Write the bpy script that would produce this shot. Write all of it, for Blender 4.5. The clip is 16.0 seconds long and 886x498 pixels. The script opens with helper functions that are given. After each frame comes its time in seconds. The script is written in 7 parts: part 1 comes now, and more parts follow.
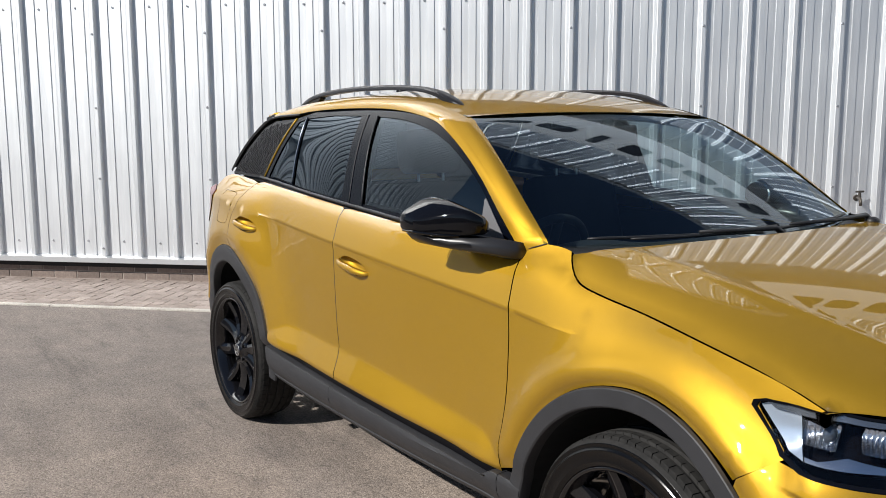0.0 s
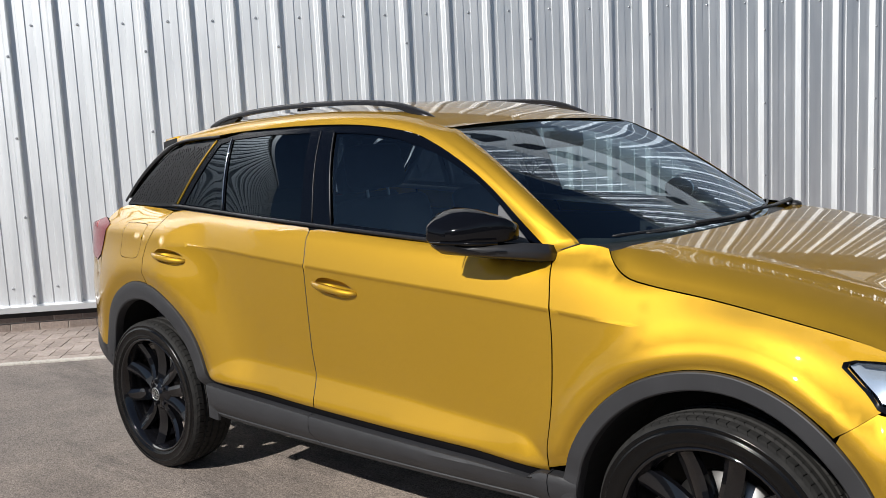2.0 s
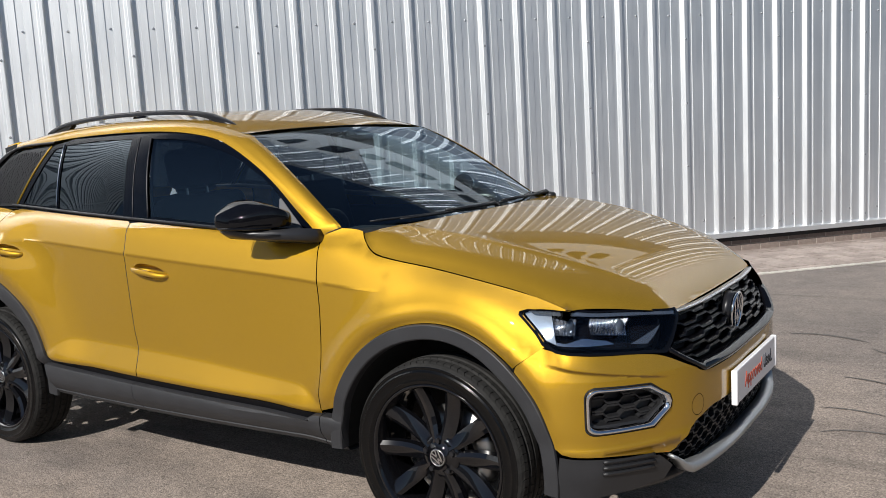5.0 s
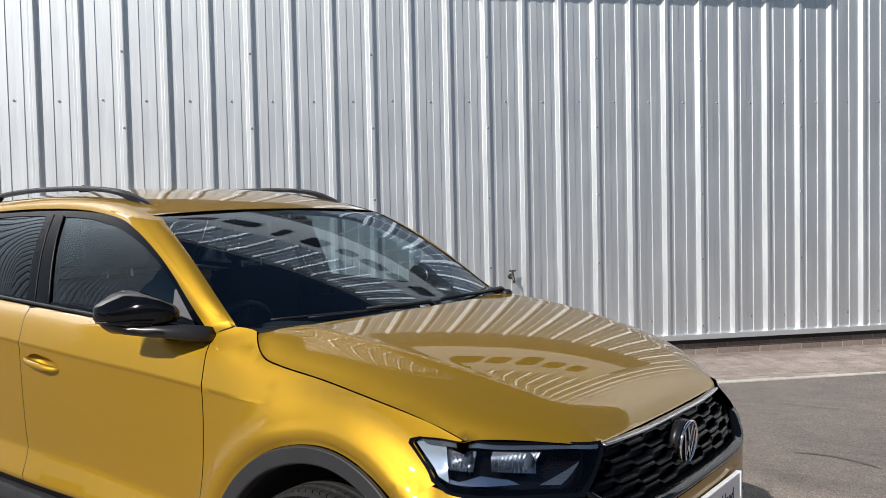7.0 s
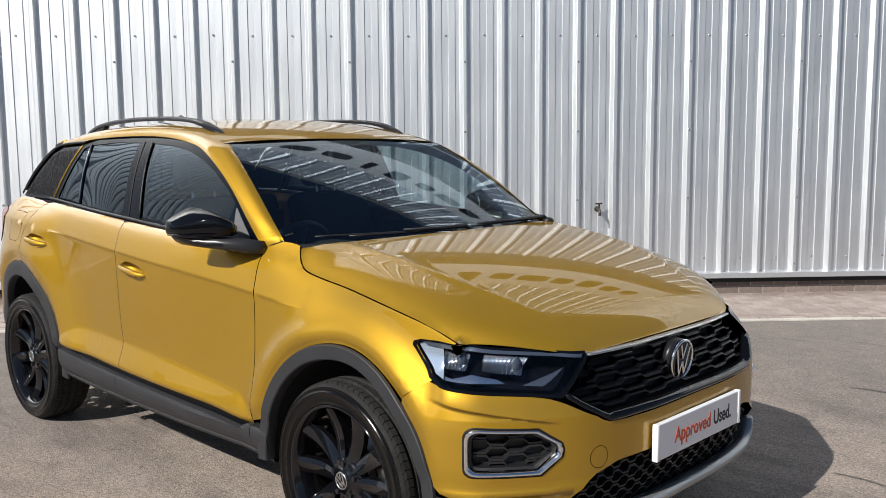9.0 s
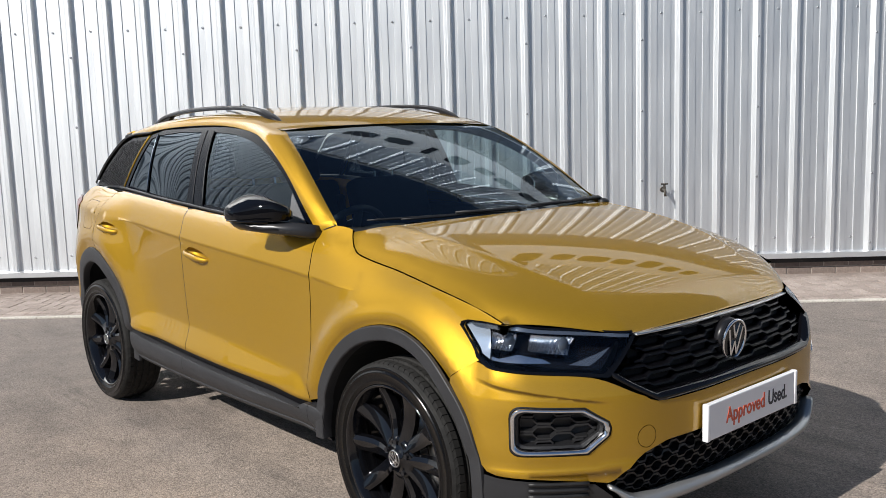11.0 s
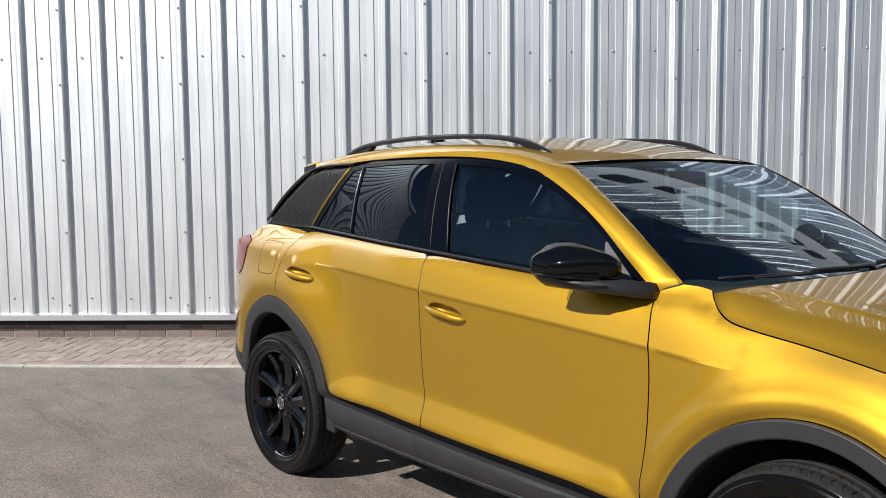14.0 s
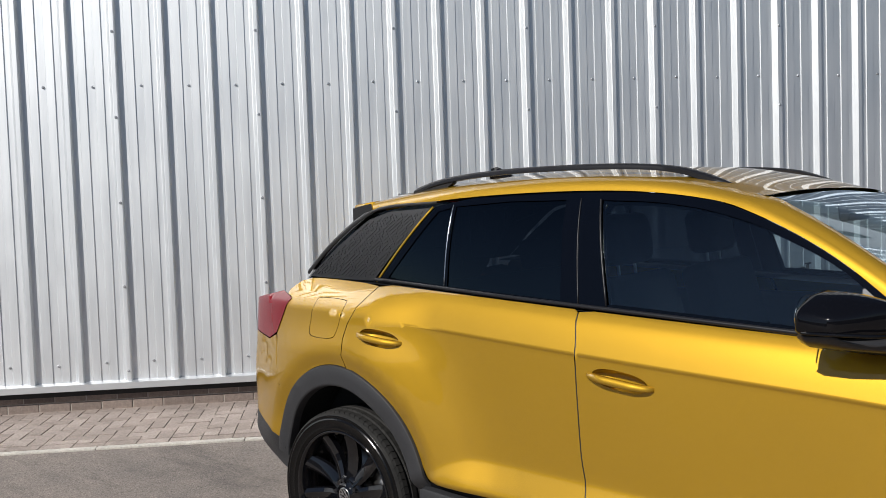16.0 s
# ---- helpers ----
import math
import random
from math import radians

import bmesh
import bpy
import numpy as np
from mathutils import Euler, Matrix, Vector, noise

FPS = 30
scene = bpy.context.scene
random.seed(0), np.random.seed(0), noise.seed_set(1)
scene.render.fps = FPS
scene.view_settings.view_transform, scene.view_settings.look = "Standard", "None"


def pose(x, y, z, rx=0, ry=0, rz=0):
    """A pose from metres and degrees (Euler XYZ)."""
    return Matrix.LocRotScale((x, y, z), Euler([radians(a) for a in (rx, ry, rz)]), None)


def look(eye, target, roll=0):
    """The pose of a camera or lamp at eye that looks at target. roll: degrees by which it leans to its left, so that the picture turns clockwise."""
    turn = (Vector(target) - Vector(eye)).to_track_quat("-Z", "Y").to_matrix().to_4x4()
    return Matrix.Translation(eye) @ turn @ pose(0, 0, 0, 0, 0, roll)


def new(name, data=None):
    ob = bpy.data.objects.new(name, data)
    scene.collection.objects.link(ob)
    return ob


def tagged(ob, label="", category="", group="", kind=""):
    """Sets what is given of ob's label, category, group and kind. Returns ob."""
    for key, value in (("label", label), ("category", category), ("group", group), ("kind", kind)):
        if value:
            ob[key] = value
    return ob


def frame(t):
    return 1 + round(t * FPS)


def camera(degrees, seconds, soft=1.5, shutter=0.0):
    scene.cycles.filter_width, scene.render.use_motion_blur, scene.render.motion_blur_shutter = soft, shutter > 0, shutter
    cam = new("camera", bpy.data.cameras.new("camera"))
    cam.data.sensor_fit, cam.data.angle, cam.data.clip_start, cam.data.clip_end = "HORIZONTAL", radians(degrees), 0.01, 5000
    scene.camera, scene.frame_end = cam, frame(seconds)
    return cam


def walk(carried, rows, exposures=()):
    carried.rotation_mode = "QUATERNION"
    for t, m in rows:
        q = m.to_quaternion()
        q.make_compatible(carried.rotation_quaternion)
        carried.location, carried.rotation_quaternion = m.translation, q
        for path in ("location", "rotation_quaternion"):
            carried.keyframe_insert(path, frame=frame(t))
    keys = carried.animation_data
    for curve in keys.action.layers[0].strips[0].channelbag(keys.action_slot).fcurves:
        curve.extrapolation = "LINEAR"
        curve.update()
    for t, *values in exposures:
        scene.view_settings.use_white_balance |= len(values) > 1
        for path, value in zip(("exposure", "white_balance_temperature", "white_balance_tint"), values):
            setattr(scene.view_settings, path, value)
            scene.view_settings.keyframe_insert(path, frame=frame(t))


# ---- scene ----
cam = camera(52.9, 16.0, soft=0.6)
EXPOSURES = [(0.0, 0.27), (1.0, 0.29), (2.5, 0.15), (5.5, 0.17), (6.0, 0.13), (7.0, 0.07), (7.6, 0.17), (8.5, 0.27), (11.0, 0.29), (12.5, 0.21), (14.0, 0.18), (16.0, 0.02)]
PATH = [
    (0, (2.755, -2.383, 1.436), (1.117, -1.272, 1.151), -0.04),
    (0.5, (2.544, -2.568, 1.447), (0.960, -1.381, 1.167), -0.03),
    (1, (2.361, -2.706, 1.430), (0.815, -1.469, 1.150), -0.36),
    (1.5, (2.210, -2.801, 1.431), (0.759, -1.451, 1.161), -1.53),
    (2, (2.214, -2.971, 1.432), (0.938, -1.453, 1.174), -2.81),
    (2.5, (2.328, -3.074, 1.440), (1.191, -1.447, 1.190), -3.20),
    (3, (2.549, -3.173, 1.438), (1.430, -1.535, 1.184), -3.04),
    (3.2, (2.610, -3.197, 1.431), (1.472, -1.571, 1.178), -2.96),
    (5.3, (2.952, -3.200, 1.421), (1.878, -1.534, 1.157), -3.27),
    (5.5, (2.967, -3.141, 1.439), (1.916, -1.457, 1.191), -3.10),
    (6, (3.001, -2.939, 1.444), (1.974, -1.231, 1.276), -3.02),
    (6.5, (2.998, -2.763, 1.450), (1.944, -1.065, 1.367), -2.16),
    (7, (3.054, -2.617, 1.445), (1.875, -1.004, 1.358), -1.24),
    (7.5, (3.192, -2.551, 1.449), (1.865, -1.061, 1.305), -0.74),
    (8, (3.295, -2.596, 1.442), (1.897, -1.180, 1.245), -0.18),
    (8.5, (3.405, -2.632, 1.433), (2.010, -1.217, 1.205), -0.25),
    (8.7, (3.455, -2.636, 1.437), (2.072, -1.210, 1.208), -0.42),
    (10.8, (3.668, -2.576, 1.423), (2.175, -1.277, 1.134), -1.72),
    (11, (3.599, -2.599, 1.431), (2.102, -1.300, 1.166), -1.72),
    (11.5, (3.431, -2.632, 1.438), (1.917, -1.341, 1.235), -2.15),
    (12, (3.269, -2.630, 1.430), (1.731, -1.364, 1.257), -2.26),
    (12.5, (3.062, -2.617, 1.440), (1.510, -1.367, 1.266), -1.75),
    (13, (2.858, -2.739, 1.436), (1.315, -1.481, 1.250), -1.17),
    (13.5, (2.639, -2.885, 1.438), (1.110, -1.608, 1.259), -0.61),
    (14, (2.372, -2.951, 1.425), (0.856, -1.658, 1.252), -0.49),
    (14.5, (2.105, -3.008, 1.429), (0.633, -1.663, 1.267), -0.93),
    (15, (1.805, -3.104, 1.449), (0.403, -1.685, 1.311), -1.79),
    (15.5, (1.539, -3.170, 1.436), (0.196, -1.692, 1.320), -2.06),
    (16, (1.242, -3.188, 1.451), (-0.051, -1.666, 1.354), -1.92),
]
walk(cam, [(t, look(eye, target, roll)) for t, eye, target, roll in PATH], exposures=EXPOSURES)

# ---- light ----
SUN_EL = radians(37.5)
world = bpy.data.worlds.new("sky")
scene.world = world
world.use_nodes = True
wn, wl = world.node_tree.nodes, world.node_tree.links
sky = wn.new("ShaderNodeTexSky")
sky.sky_type, sky.sun_disc = "NISHITA", False
sky.sun_elevation, sky.sun_rotation = SUN_EL, radians(180)
sky.air_density, sky.dust_density, sky.ozone_density = 1.0, 0.25, 2.0
wn["Background"].inputs["Strength"].default_value = 0.058
wl.new(sky.outputs[0], wn["Background"].inputs["Color"])
sun = new("sun", bpy.data.lights.new("sun", "SUN"))
sun.data.energy, sun.data.angle, sun.data.color = 5.0, radians(0.5), (1.0, 0.965, 0.915)
sun.matrix_world = look((0, 0, 0), (0.0, math.cos(SUN_EL), -math.sin(SUN_EL)))
sun.location = (0, -20, 16)


# ---- materials ----
def material(name, color=(0.5, 0.5, 0.5), rough=0.5, metal=0.0, **more):
    m = bpy.data.materials.new(name)
    m.use_nodes = True
    b = m.node_tree.nodes["Principled BSDF"]
    b.inputs["Base Color"].default_value = (*color, 1)
    b.inputs["Roughness"].default_value = rough
    b.inputs["Metallic"].default_value = metal
    for key, value in more.items():
        b.inputs[key.replace("_", " ")].default_value = value
    return m


def bsdf(m):
    return m.node_tree.nodes["Principled BSDF"]


def node(m, kind, **given):
    n = m.node_tree.nodes.new(kind)
    for key, value in given.items():
        if key in n.inputs:
            n.inputs[key].default_value = value
    return n


def link(m, a, b):
    m.node_tree.links.new(a, b)


def noise_of(m, scale, detail=4.0, rough=0.55, stretch=None, kind="Object"):
    tc = node(m, "ShaderNodeTexCoord")
    out = tc.outputs[kind]
    if stretch:
        mp = node(m, "ShaderNodeMapping")
        mp.inputs["Scale"].default_value = stretch
        link(m, out, mp.inputs["Vector"])
        out = mp.outputs[0]
    n = node(m, "ShaderNodeTexNoise", Scale=scale, Detail=detail, Roughness=rough)
    link(m, out, n.inputs["Vector"])
    return n.outputs["Fac"]


def ramp(m, fac, stops):
    r = node(m, "ShaderNodeValToRGB")
    e = r.color_ramp.elements
    while len(e) < len(stops):
        e.new(0.5)
    for el, (pos, col) in zip(e, stops):
        el.position, el.color = pos, (*col, 1) if len(col) == 3 else col
    link(m, fac, r.inputs["Fac"])
    return r.outputs["Color"]


def mix(m, fac, a, b, mode="MIX"):
    n = m.node_tree.nodes.new("ShaderNodeMix")
    n.data_type, n.blend_type = "RGBA", mode
    if isinstance(fac, float):
        n.inputs[0].default_value = fac
    else:
        link(m, fac, n.inputs[0])
    for sock, v in ((n.inputs[6], a), (n.inputs[7], b)):
        if isinstance(v, tuple):
            sock.default_value = (*v, 1)
        else:
            link(m, v, sock)
    return n.outputs[2]


def bump(m, height, strength, distance):
    n = node(m, "ShaderNodeBump", Strength=strength, Distance=distance)
    link(m, height, n.inputs["Height"])
    link(m, n.outputs[0], bsdf(m).inputs["Normal"])
    return n


def asphalt_material():
    m = material("asphalt", rough=0.85)
    patch = noise_of(m, 0.55, 5, 0.6)
    mid = noise_of(m, 6.0, 4, 0.6)
    tc = node(m, "ShaderNodeTexCoord")
    vor = node(m, "ShaderNodeTexVoronoi", Scale=150.0)
    link(m, tc.outputs["Object"], vor.inputs["Vector"])
    stones = ramp(m, vor.outputs["Color"], [(0.0, (0.158, 0.136, 0.121)), (0.4, (0.220, 0.191, 0.170)), (0.78, (0.285, 0.249, 0.222)), (1.0, (0.365, 0.324, 0.292))])
    gaps = ramp(m, vor.outputs["Distance"], [(0.0, (1, 1, 1)), (0.55, (0.9, 0.9, 0.9)), (0.9, (0.3, 0.3, 0.3))])
    base = mix(m, 0.60, stones, gaps, "MULTIPLY")
    tone = ramp(m, patch, [(0.25, (0.72, 0.72, 0.73)), (0.5, (1.0, 0.98, 0.96)), (0.75, (1.22, 1.18, 1.12))])
    base = mix(m, 1.0, base, tone, "MULTIPLY")
    grime = ramp(m, mid, [(0.3, (0.86, 0.86, 0.87)), (0.65, (1.08, 1.07, 1.06))])
    base = mix(m, 1.0, base, grime, "MULTIPLY")
    scuff = noise_of(m, 1.3, 6, 0.7, stretch=(0.35, 2.4, 1.0))
    dark = ramp(m, scuff, [(0.0, (0.5, 0.5, 0.5)), (0.36, (0.62, 0.62, 0.62)), (0.44, (1, 1, 1))])
    base = mix(m, 0.7, base, dark, "MULTIPLY")
    # paler round area beside the car's front, darker outwards
    mp = node(m, "ShaderNodeMapping")
    mp.inputs["Location"].default_value = (-0.378, 0.18, 0)
    mp.inputs["Scale"].default_value = (0.18, 0.18, 0.18)
    link(m, tc.outputs["Object"], mp.inputs["Vector"])
    gr = node(m, "ShaderNodeTexGradient")
    gr.gradient_type = "SPHERICAL"
    link(m, mp.outputs[0], gr.inputs["Vector"])
    worn = ramp(m, gr.outputs["Fac"], [(0.0, (0.88, 0.88, 0.89)), (0.25, (0.93, 0.93, 0.93)), (0.50, (1.14, 1.12, 1.10)), (0.80, (1.26, 1.23, 1.19))])
    base = mix(m, 1.0, base, worn, "MULTIPLY")
    smear = ramp(m, noise_of(m, 0.9, 5, 0.62, stretch=(0.5, 1.9, 1.0)), [(0.34, (0.66, 0.66, 0.67)), (0.46, (1.0, 1.0, 1.0))])
    base = mix(m, 0.8, base, smear, "MULTIPLY")
    pits = ramp(m, noise_of(m, 62.0, 3, 0.6), [(0.34, (0.48, 0.47, 0.46)), (0.44, (1.0, 1.0, 1.0)), (0.62, (1.0, 1.0, 1.0)), (0.72, (1.16, 1.15, 1.13))])
    base = mix(m, 0.7, base, pits, "MULTIPLY")
    link(m, base, bsdf(m).inputs["Base Color"])
    hgt = ramp(m, vor.outputs["Distance"], [(0.0, (1, 1, 1)), (1.0, (0, 0, 0))])
    bump(m, hgt, 0.42, 0.004)
    return m


def block_material(name, dark, light, fine=60.0, rough=0.85, vary=0.25):
    """Clay, concrete or stone pieces, each with its own tone."""
    m = material(name, rough=rough)
    info = node(m, "ShaderNodeObjectInfo")
    geo = node(m, "ShaderNodeNewGeometry")
    add = node(m, "ShaderNodeMath")
    add.operation = "ADD"
    link(m, info.outputs["Random"], add.inputs[0])
    link(m, geo.outputs["Random Per Island"], add.inputs[1])
    fr = node(m, "ShaderNodeMath")
    fr.operation = "FRACT"
    link(m, add.outputs[0], fr.inputs[0])
    base = ramp(m, fr.outputs[0], [(0.0, dark), (1.0, light)])
    stain = ramp(m, noise_of(m, 3.0, 5, 0.65, kind="Object"), [(0.3, (1 - vary,) * 3), (0.7, (1 + vary * 0.5,) * 3)])
    grain = ramp(m, noise_of(m, fine, 4, 0.7), [(0.3, (0.72, 0.72, 0.72)), (0.7, (1.12, 1.12, 1.12))])
    base = mix(m, 1.0, base, stain, "MULTIPLY")
    base = mix(m, 1.0, base, grain, "MULTIPLY")
    link(m, base, bsdf(m).inputs["Base Color"])
    bump(m, noise_of(m, fine * 2, 3), 0.5, 0.003)
    return m


def cladding_material():
    m = material("silver_coated_steel", (0.70, 0.72, 0.74), 0.56, 1.0)
    long = noise_of(m, 2.5, 4, 0.6, stretch=(6.0, 6.0, 0.15))
    soft = noise_of(m, 0.7, 3, 0.5)
    c = ramp(m, long, [(0.3, (0.735, 0.755, 0.77)), (0.7, (0.835, 0.855, 0.865))])
    d = ramp(m, soft, [(0.3, (0.93, 0.93, 0.94)), (0.7, (1.04, 1.04, 1.04))])
    link(m, mix(m, 1.0, c, d, "MULTIPLY"), bsdf(m).inputs["Base Color"])
    r = ramp(m, noise_of(m, 3.0, 5, 0.6, stretch=(4, 4, 0.5)), [(0.3, (0.49,) * 3), (0.7, (0.57,) * 3)])
    link(m, r, bsdf(m).inputs["Roughness"])
    bump(m, noise_of(m, 1.6, 2, 0.5, stretch=(3, 3, 0.4)), 0.10, 0.03)
    return m


M_ASPHALT = asphalt_material()
M_PAVER = block_material("clay_paver", (0.30, 0.245, 0.213), (0.395, 0.33, 0.292), 70.0)
M_BRICK = block_material("plinth_brick", (0.175, 0.137, 0.118), (0.29, 0.23, 0.197), 50.0)
M_BOUNCE = block_material("pale_bounce_wall", (0.52, 0.50, 0.47), (0.58, 0.56, 0.53), 30.0)
M_MORTAR = block_material("mortar", (0.36, 0.32, 0.28), (0.40, 0.355, 0.31), 90.0)
M_JOINT = block_material("dark_joint_sand", (0.115, 0.098, 0.084), (0.13, 0.11, 0.095), 90.0)
M_EDGING = block_material("pale_edging", (0.47, 0.44, 0.395), (0.58, 0.545, 0.49), 60.0)
M_CLAD = cladding_material()
M_FLASH = material("pale_flashing", (0.60, 0.61, 0.62), 0.42, 0.7)
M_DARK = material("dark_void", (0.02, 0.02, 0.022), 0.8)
M_STEEL = material("rivet_steel", (0.45, 0.46, 0.48), 0.35, 0.9)
M_TAP = material("weathered_brass", (0.07, 0.06, 0.05), 0.45, 0.6)
M_SCUFF = block_material("tyre_scuff", (0.11, 0.10, 0.092), (0.15, 0.137, 0.125), 120.0)
M_SIGN = material("sign_white", (0.80, 0.80, 0.80), 0.4)
M_SIGN_DARK = material("sign_dark", (0.03, 0.035, 0.045), 0.5)


# ---- building helpers ----
def mesh_object(name, bm, mats, parent=None, label="", smooth=False):
    me = bpy.data.meshes.new(name)
    bm.to_mesh(me)
    bm.free()
    for m in mats if isinstance(mats, (list, tuple)) else [mats]:
        me.materials.append(m)
    if smooth:
        me.shade_smooth()
    ob = new(name, me)
    ob.parent = parent
    if label:
        ob["label"] = label
    return ob


def part(name, bm, mat, parent, label="", smooth=False):
    return mesh_object(name, bm, mat, parent, label, smooth)


def add_box(bm, x0, y0, z0, x1, y1, z1, bevel=0.0):
    made = bmesh.ops.create_cube(bm, size=1.0)["verts"]
    bmesh.ops.transform(bm, matrix=Matrix.LocRotScale(((x0 + x1) / 2, (y0 + y1) / 2, (z0 + z1) / 2), None, (abs(x1 - x0), abs(y1 - y0), abs(z1 - z0))), verts=made)
    if bevel:
        edges = list({e for v in made for e in v.link_edges})
        bmesh.ops.bevel(bm, geom=edges, offset=bevel, segments=2, affect="EDGES", profile=0.5)
    return made


def root(name, label, category="", kind="", m=None, group=""):
    ob = new(name)
    ob.empty_display_size = 0.2
    if m is not None:
        ob.matrix_world = m
    return tagged(ob, label, category, group, kind)


# ---- ground and wall ----
# The wall's own axes: x along it, y out of it towards the car park, z up.
WALL_N = radians(137.30)
WALL_D = 3.812
PITCH = 0.3452
RIVET0 = -4.261
n_wall = Vector((math.cos(WALL_N), math.sin(WALL_N), 0))
u_wall = Vector((n_wall.y, -n_wall.x, 0))
WALL_H = 7.4
WALL_FROM, WALL_TO = -18.0, 22.0
STRIP, WIDEN = 1.19, 0.0146


def build_ground():
    bm = bmesh.new()
    xs = [-400, -60, -20, -8, 0, 8, 20, 60, 400]
    rows = [[bm.verts.new((x, y, 0)) for x in xs] for y in xs]
    for a, b in zip(rows, rows[1:]):
        for i in range(len(xs) - 1):
            bm.faces.new((a[i], a[i + 1], b[i + 1], b[i]))
    ob = mesh_object("ground", bm, M_ASPHALT)
    global ground
    ground = ob
    tagged(ob, "worn grey asphalt car park with exposed aggregate and scuffs", "ground", kind="structure")


build_ground()


def build_scuffs():
    """Dark tyre scuffs and worn tar lines on the asphalt."""
    rnd = random.Random(21)
    marks = [((1.67, 2.67), (1.89, 2.70), (2.14, 2.59), 0.020), ((2.13, 1.78), (2.31, 1.74), (2.53, 1.60), 0.012), ((2.12, 1.22), (2.26, 1.23), (2.41, 1.19), 0.010),
             ((2.19, 2.43), (2.30, 2.35), (2.50, 2.33), 0.014), ((2.18, 0.86), (2.33, 0.94), (2.60, 0.93), 0.010), ((2.7, 3.0), (3.1, 3.1), (3.6, 2.9), 0.022), ((2.9, 1.9), (3.2, 2.0), (3.7, 1.9), 0.014)]
    for a, b, c, w in marks:
        bm = bmesh.new()
        pa, pb, pc = Vector(a), Vector(b), Vector(c)
        left, right = [], []
        for i in range(25):
            t = i / 24
            p = pa * (1 - t) ** 2 + (4 * pb - pa - pc) * (1 - t) * t + pc * t * t
            d = (pc - pa).normalized()
            n = Vector((-d.y, d.x)) * w * (math.sin(math.pi * min(1, 0.04 + t * 0.93)) ** 0.6) * rnd.uniform(0.55, 1.0)
            left.append(bm.verts.new((p.x + n.x, p.y + n.y, 0.004)))
            right.append(bm.verts.new((p.x - n.x, p.y - n.y, 0.004)))
        for i in range(24):
            bm.faces.new((right[i], right[i + 1], left[i + 1], left[i]))
        part("scuff_mark", bm, M_SCUFF, ground, "thin dark scuff on the asphalt")


build_scuffs()
PROFILE = [(0.000, 0.037), (0.003, 0.036), (0.011, 0.002), (0.014, 0.0), (0.062, 0.0), (0.067, 0.007), (0.124, 0.007), (0.1258, 0.0), (0.184, 0.0), (0.189, 0.007), (0.246, 0.007), (0.2478, 0.0), (0.286, 0.0), (0.290, 0.002), (0.315, 0.035), (0.319, 0.037)]


def sheet_mesh(ribs, top):
    bm = bmesh.new()
    line = [(i * PITCH + a, h) for i in range(ribs) for a, h in PROFILE] + [(ribs * PITCH, PROFILE[0][1]), (ribs * PITCH + 0.006, 0.0355)]
    zs = [0.216, 1.6, 3.2, top]
    rows = [[bm.verts.new((a, -h, z)) for a, h in line] for z in zs]
    for r0, r1 in zip(rows, rows[1:]):
        for i in range(len(line) - 1):
            bm.faces.new((r0[i], r0[i + 1], r1[i + 1], r1[i]))
    bm.normal_update()
    me = bpy.data.meshes.new("cladding_sheet")
    bm.to_mesh(me)
    bm.free()
    me.materials.append(M_CLAD)
    return me


def wall_matrix():
    """x along the wall to the right, y into the wall, z up."""
    return Matrix((
        (u_wall.x, n_wall.x, 0, n_wall.x * WALL_D),
        (u_wall.y, n_wall.y, 0, n_wall.y * WALL_D),
        (0, 0, 1, 0),
        (0, 0, 0, 1)))


def rib_edge(k):
    """Where the crown of the rib before rivet k ends."""
    return RIVET0 + PITCH * k - 0.486 * PITCH


